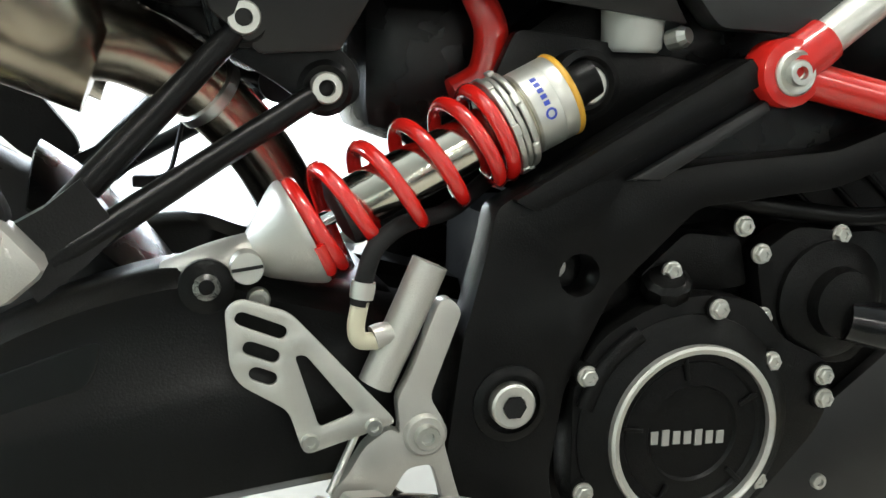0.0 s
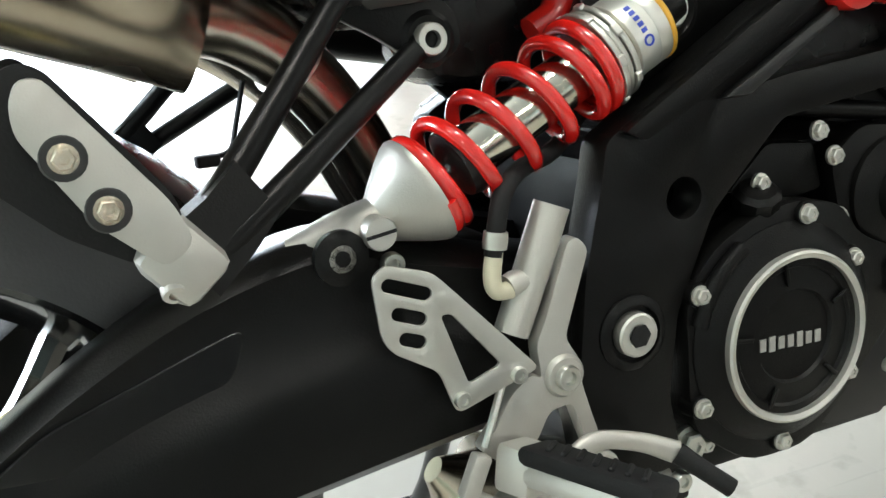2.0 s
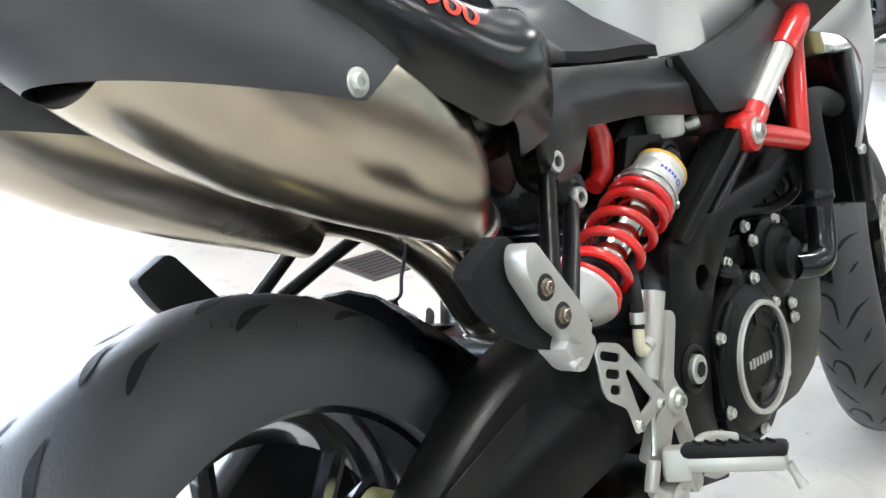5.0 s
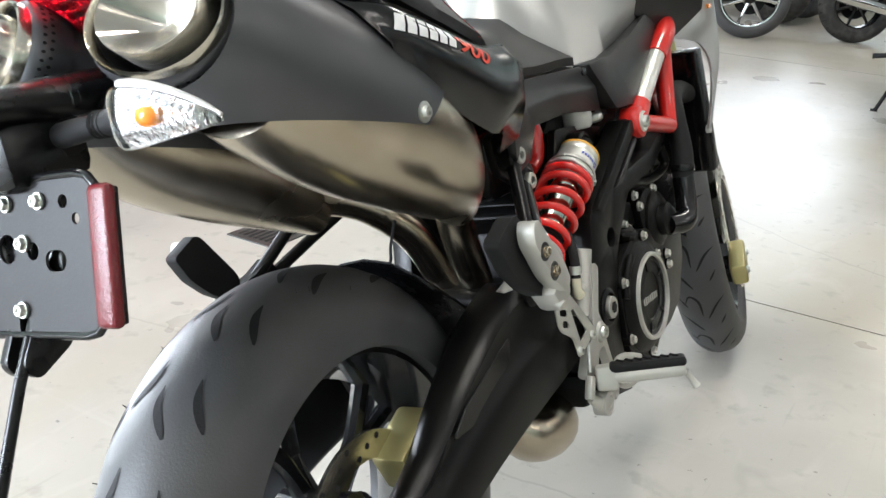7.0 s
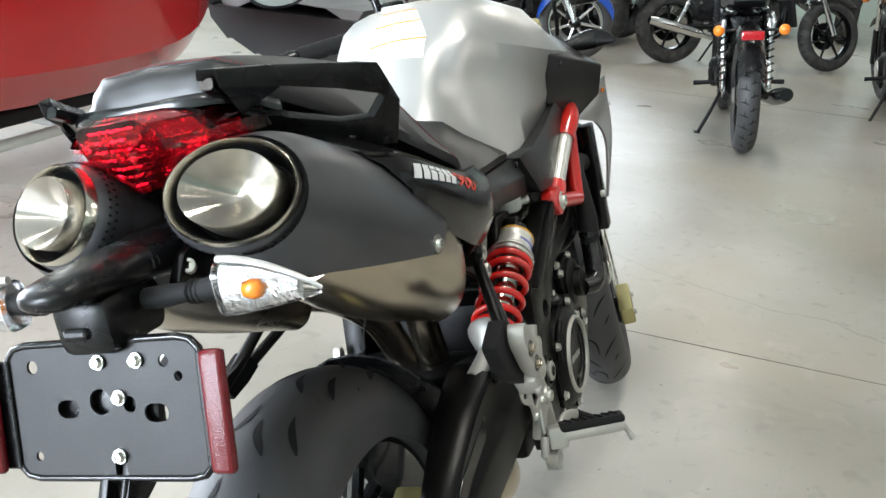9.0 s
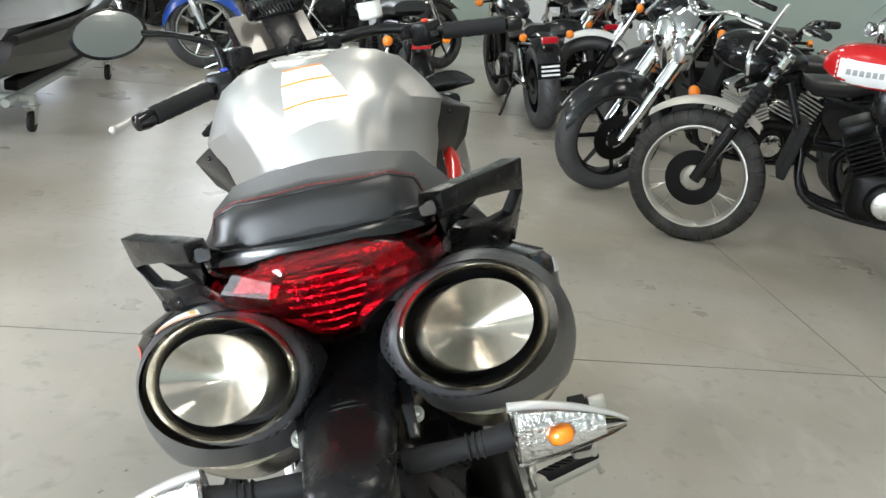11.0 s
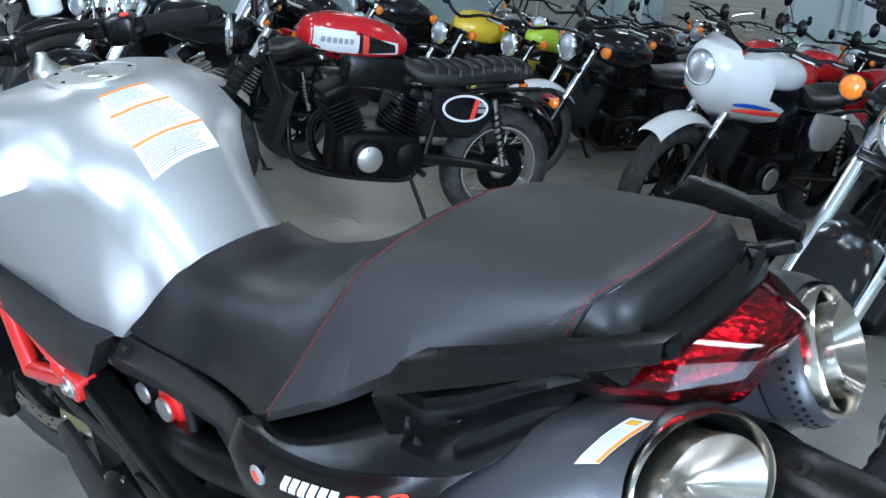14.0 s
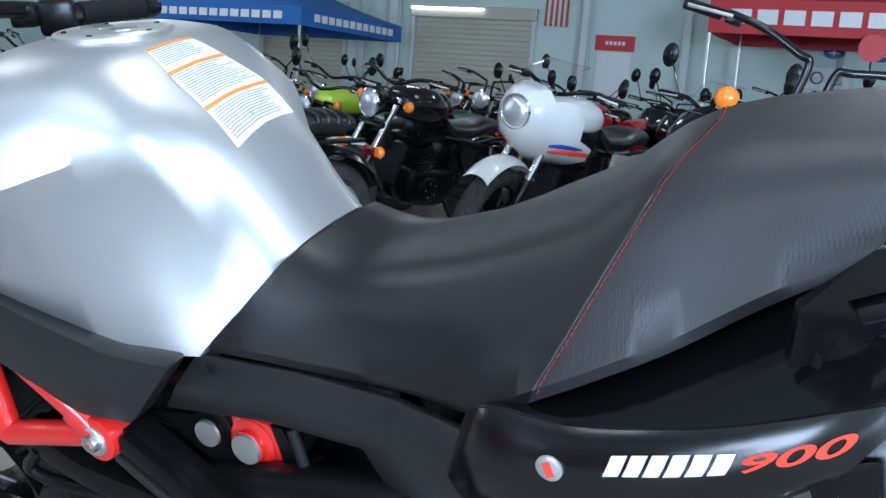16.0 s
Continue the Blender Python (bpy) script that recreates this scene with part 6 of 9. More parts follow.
# -- shock absorber, on the right --
LOW, UPP = Vector((0.396, -0.150, 0.521)), Vector((0.648, -0.150, 0.651))
U = (UPP - LOW).normalized()
SM = axis_at(LOW, U)
shock = part("shock_absorber", lathe([(0.011, 0.002), (0.018, 0.008), (0.024, 0.016), (0.034, 0.030), (0.0395, 0.039), (0.041, 0.043), (0.0405, 0.046), (0.030, 0.047), (0.006, 0.046)], SM, 44), ALU_CAST, moto, "coil-over shock absorber with red spring", smooth=35)
part("damper_rod", lathe([(0.0062, 0.040), (0.0062, 0.084)], SM, 20), CHROME, shock, "chrome damper rod", smooth=40)
part("bump_stop", lathe([(0.015, 0.070), (0.026, 0.074), (0.0275, 0.079), (0.0275, 0.084), (0.021, 0.087)], SM, 32), GREY_PLASTIC, shock, "dark bump stop disc", smooth=35)
DAMPER = material("polished damper steel", (0.66, 0.62, 0.53), 0.15, metal=1.0, bump=0.03, bump_scale=60, stretch=(1, 14, 14), rough_vary=0.04)
part("damper_body", lathe([(0.0200, 0.085), (0.0208, 0.087), (0.0208, 0.205)], SM, 36), DAMPER, shock, "polished steel damper body", smooth=40)
front_dir = SM.to_3x3().inverted() @ Vector((0, -1, 0.2))
ang_f = math.atan2(front_dir.y, front_dir.x)
turn_n, turn_h = [-0.95, -0.5, 0, 1, 2, 3, 4, 4.55, 5, 5.4], [0.0475, 0.0485, 0.052, 0.081, 0.116, 0.151, 0.185, 0.1965, 0.2005, 0.2015]
coil = []
for k in range(181):
    n_ = -0.95 + 6.35 * k / 180
    a = ang_f + 2 * math.pi * n_
    coil.append(SM @ Vector((0.0368 * math.cos(a), 0.0368 * math.sin(a), float(np.interp(n_, turn_n, turn_h)))))
coil = [(coil[max(0, k - 2)] + coil[k] * 2 + coil[min(180, k + 2)]) / 4 if 3 < k < 177 else coil[k] for k in range(181)]
part("coil_spring", sweep(coil, 0.0057, n=14, straight=True), SPRING_RED, shock, "glossy red coil spring", smooth=60)
for h0, rr in ((0.2065, 0.0385), (0.2125, 0.0365), (0.2185, 0.0375)):
    part("preload_ring", lathe([(0.024, h0), (rr, h0), (rr + 0.0008, h0 + 0.001), (rr + 0.0008, h0 + 0.0035), (rr, h0 + 0.0045), (0.024, h0 + 0.0045)], SM, 44), ALU, shock, "castellated aluminium preload ring" if rr > 0.038 else "", smooth=35)
for k in range(12):
    a = 2 * math.pi * k / 12
    part("ring_lug", box(0.004, 0.009, 0.0055, (0, 0, 0), r=0.001), ALU, shock, m=SM @ Matrix.Translation((0.0385 * math.cos(a), 0.0385 * math.sin(a), 0.2088 + 0.010 * (k % 2))) @ pose(0, 0, 0, 0, 0, 30 * k))
part("thread_sleeve", lathe([(0.0295, 0.2225), (0.0305, 0.224), (0.0295, 0.2255), (0.0305, 0.227), (0.0295, 0.2285)], SM, 36), STEEL, shock, smooth=20)
head = part("shock_head", lathe([(0.0295, 0.2285), (0.0322, 0.230), (0.0322, 0.2485), (0.0316, 0.2495), (0.0322, 0.2505), (0.0322, 0.2615), (0.031, 0.2635), (0.018, 0.266)], SM, 44), HEAD_ALU, shock, "bead-blasted aluminium head with maker's label", smooth=35)
part("head_band", ring_lathe([(0.0322, 0.2605), (0.0330, 0.2615), (0.0330, 0.2640), (0.0318, 0.2655), (0.030, 0.2645)], SM, 44), YELLOW_MARK, head, "amber plastic band", smooth=40)
part("shock_mount", sweep([SM @ Vector((0, 0, 0.262)), SM @ Vector((0, 0, 0.274)), SM @ Vector((0, 0, 0.292))], [0.024, 0.018, 0.016], n=20), FRAME_BLACK, shock, smooth=40)
# maker's mark on the head: a round sign and plain bars, curved round it
head_dir = SM.to_3x3().inverted() @ Vector((0, -1, 0.25))
ang0 = math.atan2(head_dir.y, head_dir.x)
for k in range(5):
    a = ang0 + radians(2 - 9.0 * k)
    part("print_bar", box(0.0005, 0.0034, 0.0046), BLUE_INK, head, m=SM @ Matrix.Translation((0.0323 * math.cos(a), 0.0323 * math.sin(a), 0.2400)) @ pose(0, 0, 0, 0, 0, math.degrees(a)))
a = ang0 + radians(17)
part("maker_sign", lathe([(0.0044, 0), (0.0044, 0.0005), (0.0028, 0.0005), (0.0028, 0)], axis_at(SM @ Vector((0.0321 * math.cos(a), 0.0321 * math.sin(a), 0.240)), SM.to_3x3() @ Vector((math.cos(a), math.sin(a), 0))), 20, cap=False), BLUE_INK, head)
# lower eye and adjuster
eye = part("shock_eye", sweep([LOW + Vector((-0.055, 0.01, -0.012)), LOW + Vector((-0.02, 0, -0.002)), LOW + U * 0.016], [0.012, 0.017, 0.016], n=16), ALU_CAST, shock, smooth=50)
part("eye_bolt", lathe([(0.0118, -0.012), (0.0118, 0.012), (0.0110, 0.014), (0.001, 0.014)], axis_at((0.394, -0.164, 0.521), (0, -1, 0)), 28), ALU, shock, "slotted aluminium bolt head", smooth=40)
part("bolt_slot", box(0.0215, 0.002, 0.0022, (0.394, -0.1785, 0.521), rot=(0, -8, 0)), RUBBER_DARK, shock)
part("upper_eye", lathe([(0.027, -0.02), (0.027, 0.006), (0.022, 0.008), (0.019, 0.004), (0.001, 0.004)], axis_at((0.650, -0.148, 0.649), (0, -1, 0)), 28), FRAME_BLACK, shock, smooth=40)
cap_bolt(shock, (0.650, -0.152, 0.649), (0, -1, 0), 0.0145, ALU, 0.008)

# -- passenger foot-peg hangers --
for s, nm in SIDES:
    y = lambda v: v * s
    hg = part("peg_hanger", sweep([(0.394, y(0.160), 0.688), (0.386, y(0.165), 0.676), (0.340, y(0.192), 0.628), (0.290, y(0.221), 0.576), (0.262, y(0.240), 0.548)], [0.012, 0.0088, 0.0092, 0.0098, 0.0098], n=14, straight=True), FRAME_BLACK, moto, "black passenger peg hanger", smooth=50)
    part("hanger_tube", sweep([(0.452, y(0.142), 0.643), (0.440, y(0.150), 0.635), (0.375, y(0.188), 0.598), (0.312, y(0.222), 0.561), (0.270, y(0.242), 0.537)], [0.012, 0.0086, 0.0090, 0.0094, 0.0094], n=14, straight=True), FRAME_BLACK, hg, smooth=50)
    part("hanger_collar", rings([[(cx + dx * w_, y(cy + dy), cz + dz * w_) for dx, dz, dy in ((-0.011, 0.016, -0.011), (0.011, -0.016, -0.011), (0.011, -0.016, 0.011), (-0.011, 0.016, 0.011))] for cx, cy, cz, w_ in ((0.305, 0.219, 0.573, 1.0), (0.285, 0.230, 0.556, 1.05), (0.258, 0.246, 0.540, 1.15))]), FRAME_BLACK, hg, "cast collar joining both tubes", smooth=30)
    web = [(0.365, 0.720), (0.395, 0.725), (0.475, 0.660), (0.478, 0.635), (0.45, 0.622), (0.42, 0.645), (0.375, 0.67)]
    part("hanger_web", plate(web, 0.012, bevel=0.003, corner=0.01, m=Matrix.Translation((0, y(0.142), 0))), FRAME_BLACK, hg, smooth=30)
    for p in ((0.394, 0.165, 0.688), (0.452, 0.146, 0.643)):
        part("hanger_boss", lathe([(0.020, -0.02), (0.020, 0.002), (0.016, 0.005), (0.012, 0.003)], axis_at((p[0], y(p[1]), p[2]), (0, s, 0)), 24), FRAME_BLACK, hg, smooth=40)
        cap_bolt(hg, (p[0], y(p[1] + 0.002), p[2]), (0, s, 0), 0.0115, ALU)
    pegp = [(0.184, 0.634), (0.190, 0.646), (0.202, 0.646), (0.258, 0.572), (0.268, 0.548), (0.250, 0.535), (0.216, 0.566), (0.184, 0.618)]
    pegp = [(0.19 + (a - 0.19) * 0.88, 0.64 + (b - 0.64) * 0.88) for a, b in pegp]
    peg = part("passenger_peg", plate(pegp, 0.022, bevel=0.006, corner=0.008, m=Matrix.Translation((0, y(0.272), 0))), ALU_CAST, hg, "folded aluminium passenger peg with rubber pad", smooth=35)
    for x, z in ((0.204, 0.608), (0.220, 0.581)):
        part("peg_recess", lathe([(0.0115, 0), (0.0105, 0.0012), (0.001, 0.0012)], axis_at((x, y(0.2825), z), (0, s, 0)), 20), GREY_PLASTIC, peg)
        hex_bolt(peg, (x, y(0.2832), z), (0, s, 0), 0.0058, EXHAUST_RAW)
    pad = [(0.142, 0.632), (0.170, 0.645), (0.192, 0.655), (0.204, 0.650), (0.262, 0.574), (0.268, 0.556), (0.24, 0.532), (0.20, 0.556), (0.165, 0.59)]
    pad = [(0.19 + (a - 0.19) * 0.88, 0.64 + (b - 0.64) * 0.88) for a, b in pad]
    part("peg_rubber", plate(pad, 0.020, bevel=0.006, corner=0.008, m=Matrix.Translation((0, y(0.247), 0))), RUBBER_DARK, peg, "black rubber peg pad", smooth=35)
    part("peg_hinge", round_edges(box(0.040, 0.036, 0.036, (0.253, y(0.257), 0.546), rot=(0, 50, 0)), 0.008, 2), ALU_CAST, peg, smooth=40)
    cap_bolt(peg, (0.246, y(0.268), 0.534), (0, s * 0.8, -0.6), 0.007, ALU_CAST)

# -- right rearset: heel guard, brake pedal, master cylinder --
hgp = [(0.377, 0.498), (0.387, 0.505), (0.420, 0.494), (0.433, 0.480), (0.497, 0.409), (0.430, 0.390), (0.419, 0.424), (0.387, 0.444), (0.380, 0.456)]
tri = [(0.4235, 0.463), (0.431, 0.463), (0.466, 0.419), (0.4405, 0.410)]
rs = part("heel_guard", plate(hgp, 0.003, holes=[slot(0.401, 0.4855, 0.037, 0.0095, -22), slot(0.401, 0.467, 0.026, 0.0095, -22), slot(0.402, 0.450, 0.020, 0.0095, -22), tri], corner=0.007, hole_corner=0.004, bevel=0.0008, m=Matrix.Translation((0, -0.195, 0))), ALU, moto, "bead-blasted aluminium heel guard with cut-outs", smooth=30)
for x, z in ((0.434, 0.400), (0.479, 0.408)):
    cap_bolt(rs, (x, -0.196, z), (0, -1, 0), 0.0062)
brk = [(0.527, 0.496), (0.535, 0.498), (0.544, 0.488), (0.521, 0.425), (0.533, 0.405), (0.533, 0.388), (0.541, 0.36), (0.552, 0.325), (0.541, 0.322), (0.524, 0.374), (0.505, 0.372), (0.492, 0.350), (0.462, 0.343), (0.447, 0.355), (0.462, 0.372), (0.474, 0.392), (0.492, 0.404), (0.500, 0.398), (0.497, 0.425), (0.506, 0.442)]
ra = part("rearset_bracket", plate(brk, 0.014, bevel=0.004, corner=0.006, m=Matrix.Translation((0, -0.186, 0))), ALU_CAST, moto, "silver cast foot-peg bracket", smooth=35)
part("bracket_boss", lathe([(0.0165, -0.01), (0.0165, 0.006), (0.014, 0.009), (0.001, 0.009)], axis_at((0.518, -0.188, 0.397), (0, -1, 0)), 28), ALU_CAST, ra, smooth=40)
cap_bolt(ra, (0.518, -0.195, 0.397), (0, -1, 0), 0.0095, BOLT_STEEL)
mc = part("master_cylinder", sweep([(0.522, -0.182, 0.522), (0.507, -0.182, 0.487), (0.483, -0.182, 0.434)], [0.0135, 0.0135, 0.013], n=20, straight=True), ALU_CAST, moto, "silver rear brake master cylinder", smooth=50)
part("cylinder_port", sweep([(0.500, -0.184, 0.470), (0.488, -0.186, 0.472), (0.480, -0.187, 0.470)], 0.009, n=12), ALU_CAST, mc, smooth=50)
part("hose_elbow", sweep([(0.482, -0.188, 0.468), (0.470, -0.190, 0.470), (0.467, -0.190, 0.480), (0.470, -0.190, 0.498)], 0.0065, n=12), CREAM, mc, "cream plastic hose elbow", smooth=50)
part("brake_hose", sweep([(0.469, -0.19, 0.495), (0.473, -0.19, 0.515), (0.482, -0.185, 0.535), (0.505, -0.17, 0.548), (0.545, -0.15, 0.555), (0.58, -0.13, 0.575)], 0.0068, n=12), RUBBER_DARK, mc, "black rubber brake hose", smooth=60)
part("hose_clamp", lathe([(0.0085, -0.006), (0.009, 0), (0.0085, 0.006)], axis_at((0.4715, -0.19, 0.506), (0.15, 0, 1)), 16), ALU, mc, smooth=40)
part("push_rod", sweep([(0.478, -0.19, 0.425), (0.462, -0.195, 0.392), (0.447, -0.20, 0.362)], 0.003, n=8, straight=True), BOLT_STEEL, mc)
part("rod_fork", round_edges(box(0.014, 0.012, 0.034, (0.437, -0.201, 0.343), rot=(0, 25, 0)), 0.003), ALU_CAST, mc, smooth=40)
pd = part("brake_pedal", sweep([(0.430, -0.202, 0.330), (0.448, -0.204, 0.316), (0.466, -0.206, 0.307), (0.492, -0.207, 0.318), (0.515, -0.208, 0.340), (0.535, -0.209, 0.347), (0.57, -0.211, 0.337), (0.600, -0.214, 0.322)], [0.007, 0.009, 0.013, 0.010, 0.008, 0.0075, 0.0075, 0.009], n=14, flat=0.7), ALU_CAST, moto, "silver brake pedal with rubber toe piece", smooth=50)
part("pedal_pivot", lathe([(0.0175, -0.014), (0.0175, 0.006), (0.012, 0.008), (0.010, 0.005), (0.001, 0.005)], axis_at((0.466, -0.208, 0.307), (0, -1, 0)), 28), ALU_CAST, pd, smooth=40)
part("toe_piece", sweep([(0.600, -0.216, 0.322), (0.612, -0.228, 0.311), (0.630, -0.242, 0.295)], [0.0085, 0.0075, 0.0075], n=12), RUBBER_DARK, pd, "black rubber toe piece", smooth=40)
cap_bolt(pd, (0.600, -0.218, 0.300), (0, -1, 0), 0.008)
part("pedal_stop", sweep([(0.560, -0.19, 0.300), (0.575, -0.20, 0.292), (0.600, -0.21, 0.298)], 0.008, n=10), ALU_CAST, pd, smooth=50)
for x, z in ((0.548, 0.315), (0.535, 0.296)):
    part("bracket_eye", lathe([(0.0135, -0.008), (0.0135, 0.005), (0.011, 0.007), (0.0075, 0.005), (0.001, 0.004)], axis_at((x, -0.19, z), (0, -1, 0)), 24), ALU_CAST, ra, smooth=40)
fp_ = part("foot_peg", round_edges(box(0.034, 0.105, 0.018, (0, 0, 0)), 0.007, 2), ALU_CAST, moto, "aluminium foot-peg with ribbed rubber pad", smooth=40, m=Matrix.Translation((0.492, -0.268, 0.346)) @ pose(0, 0, 0, 0, 12, 22) )
part("peg_pad", round_edges(box(0.036, 0.108, 0.014, (0, 0, 0.013)), 0.005, 2), RUBBER_DARK, fp_, "ribbed black rubber pad", smooth=40)
for k in range(7):
    part("pad_rib", round_edges(box(0.024, 0.004, 0.004, (0, -0.038 + 0.0125 * k, 0.0205), rot=(0, 0, 25)), 0.0012, 1), RUBBER_DARK, fp_)
part("peg_clevis", round_edges(box(0.034, 0.032, 0.036, (0.0, 0.058, 0.0)), 0.006, 2), ALU_CAST, fp_, smooth=40)
part("peg_feeler", sweep([(0.004, -0.052, -0.004), (0.006, -0.058, -0.016), (0.008, -0.064, -0.028)], [0.0055, 0.0045, 0.0065], n=10), ALU_CAST, fp_, smooth=50)
# left foot-peg and gear lever
lp = part("foot_peg", round_edges(box(0.034, 0.10, 0.018, (0.5, 0.262, 0.345)), 0.007, 2), ALU_CAST, moto, "aluminium foot-peg with ribbed rubber pad", smooth=40)
part("peg_pad", round_edges(box(0.036, 0.10, 0.014, (0.5, 0.262, 0.358)), 0.005, 2), RUBBER_DARK, lp, smooth=40)
part("gear_lever", sweep([(0.49, 0.20, 0.33), (0.56, 0.205, 0.31), (0.63, 0.215, 0.30), (0.64, 0.245, 0.30)], 0.008, n=10), ALU_CAST, moto, smooth=50)
part("left_bracket", plate([(x, z) for x, z in brk], 0.014, bevel=0.004, corner=0.006, m=Matrix.Translation((0, 0.186, 0))), ALU_CAST, moto, smooth=35)
# side stand, left, reaching the floor
stand = part("side_stand", sweep([(0.56, 0.13, 0.24), (0.555, 0.185, 0.14), (0.55, 0.235, 0.074)], [0.013, 0.012, 0.012], n=12), BLACK_SATIN, moto, "black side stand", smooth=50)
part("stand_foot", box(0.06, 0.035, 0.008, (0.55, 0.243, 0.0745), r=0.002, rot=(16, 0, 0)), BLACK_SATIN, stand)
# wiring by the frame
part("loose_lead", sweep([(0.36, 0.02, 0.62), (0.352, 0.03, 0.585), (0.345, 0.03, 0.565), (0.33, 0.03, 0.56)], 0.0022, n=6), RUBBER_DARK, moto)
part("lead_plug", box(0.02, 0.012, 0.010, (0.325, 0.03, 0.558), r=0.002), RUBBER_DARK, moto)

# ---- other motorcycles in the hall ----
def paint(name, c, rough=0.22):
    return material(name, c, rough, coat=0.5 if max(c) > 0.02 else 0.15, spec=0.4, vary=0.06, scale=8, bump=0.015, bump_scale=60)


P_RED, P_WHITE, P_YELLOW, P_LIME = paint("red bike paint", (0.50, 0.012, 0.014)), paint("white bike paint", (0.72, 0.72, 0.70)), paint("yellow bike paint", (0.78, 0.55, 0.03)), paint("lime bike paint", (0.50, 0.70, 0.04))
P_BLACK, P_BLUE, P_ORANGE, P_GREEN, P_SILVER = paint("black bike paint", (0.010, 0.010, 0.011), 0.15), paint("blue bike paint", (0.02, 0.08, 0.42)), paint("orange bike paint", (0.70, 0.16, 0.02)), paint("green bike paint", (0.05, 0.45, 0.06)), paint("silver bike paint", (0.50, 0.50, 0.49))
DUSTY = material("dusty tyre", (0.026, 0.025, 0.024), 0.75, vary=0.3, scale=25, bump=0.3, bump_scale=150, stain=(0.15, 0.145, 0.135), stain_scale=14, stain_amount=0.4)
LENS = material("lamp glass", (0.75, 0.77, 0.78), 0.08, metal=0.65, bump=0.6, bump_scale=160, coat=1.0)
SEAT_BLACK = material("black leather seat", (0.014, 0.014, 0.015), 0.33, bump=0.3, bump_scale=250, vary=0.2)
WHITE_MATT = material("white number board", (0.78, 0.78, 0.78), 0.4, vary=0.03)
BIKE_SCREEN = glass("windshield plastic", (0.96, 0.97, 0.97), 0.02, 1.08)


def loft_half(stations, n=4):
    """A closed body from half sections along x; each station is (x, [(y, z), ...]) from the top middle to the bottom middle."""
    st = fine([[(x, y, z) for y, z in h] for x, h in stations], n)
    rows = []
    for r in st:
        p = [np.array(v) for v in r]
        q = smooth_path(p, 2)
        q = [tuple(v) for v in q]
        rows.append(full_loop([(a, max(b, 0.0) if 0 < i < len(q) - 1 else 0.0, c) for i, (a, b, c) in enumerate(q)]))
    k = min(len(r) for r in rows)
    return rings([r for r in rows if len(r) == k])


def wheel(parent, centre, R, w, rim, style, rim_mat, tyre_mat, turn=0.0, rake=26, tread=None, spokes=7):
    """One wheel with its tyre, rim, hub and spokes; turn steers it."""
    M = Matrix.Translation(centre) @ pose(0, 0, 0, 0, -rake, 0) @ pose(0, 0, 0, 0, 0, turn) @ pose(0, 0, 0, 0, rake, 0) @ pose(0, 0, 0, -90, 0, 0)
    wh = part("wheel", ring_lathe([(rim + 0.004, w * 0.36), (rim - 0.01, w * 0.30), (rim - 0.016, w * 0.1), (rim - 0.016, -w * 0.1), (rim - 0.01, -w * 0.30), (rim + 0.004, -w * 0.36), (rim - 0.008, -w * 0.36), (rim - 0.021, -w * 0.1), (rim - 0.021, w * 0.1), (rim - 0.008, w * 0.36)], M, 40), rim_mat, parent, smooth=40)
    ty = part("tyre", ring_lathe(tyre_profile(R, w, rim, 6), M, 56), tyre_mat, wh, smooth=40)
    if tread:
        part("tread_groove", groove_blocks(R, w, tread[0], tread[1], M), RUBBER_DARK, ty)["kind"] = "stuff"
    part("hub", lathe([(0.03, -0.07), (0.05, -0.06), (0.038, -0.02), (0.038, 0.02), (0.05, 0.06), (0.03, 0.07)], M, 20), BLACK_SATIN if style == "cast" else ALU_CAST, wh, smooth=40)
    part("brake_disc", ring_lathe([(0.13, 0.058), (0.13, 0.063), (0.06, 0.063), (0.06, 0.058)], M, 36), ENGINE_BLACK, wh, smooth=30)
    for k in range(spokes if style == "cast" else 14):
        a = 2 * math.pi * k / (spokes if style == "cast" else 14)
        r0, r1 = 0.035, rim - 0.018
        if style == "cast":
            b = sweep([(r0 * math.cos(a), r0 * math.sin(a), 0), (r1 * math.cos(a + 0.06), r1 * math.sin(a + 0.06), 0)], [0.016, 0.011], n=6, straight=True)
        else:
            zz = 0.045 if k % 2 else -0.045
            da = 0.5 if k % 4 < 2 else -0.5
            b = sweep([(0.045 * math.cos(a), 0.045 * math.sin(a), zz), (r1 * math.cos(a + da), r1 * math.sin(a + da), 0)], 0.0022, n=5, straight=True)
        bmesh.ops.transform(b, matrix=M, verts=b.verts)
        part("spoke", b, rim_mat if style == "cast" else BOLT_STEEL, wh, smooth=40)
    return M


KNOBS = ([([(0.0, 0.0), (0.03, 0.012), (0.055, 0.012)], 0.008), ([(0.0, 0.035), (-0.03, 0.047), (-0.055, 0.047)], 0.008), ([(0.02, 0.0), (0.022, 0.04)], 0.006), ([(-0.02, 0.03), (-0.022, 0.07)], 0.006)], 28)
ROAD = ([([(0.006, 0.0), (0.03, 0.04), (0.045, 0.05)], 0.006), ([(-0.006, 0.05), (-0.03, 0.09), (-0.045, 0.10)], 0.006)], 16)


def disc_lamp(parent, name, p, d, r, depth, shell, glass_mat, label="", rim=None):
    lamp_ = part(name, lathe([(r * 0.25, -depth), (r * 0.75, -depth * 0.75), (r, -depth * 0.2), (r, 0)], axis_at(p, d), 24), shell, parent, label, smooth=45)
    part("lens", lathe([(r * 0.94, -0.004), (r * 0.8, r * 0.12), (r * 0.4, r * 0.2), (0.001, r * 0.22)], axis_at(p, d), 24), glass_mat, lamp_, smooth=60)
    part("lamp_rim", ring_lathe([(r * 1.03, -0.008), (r * 1.05, 0.004), (r * 0.97, 0.008), (r * 0.92, 0.0)], axis_at(p, d), 28), rim or CHROME, lamp_, smooth=50)
    return lamp_


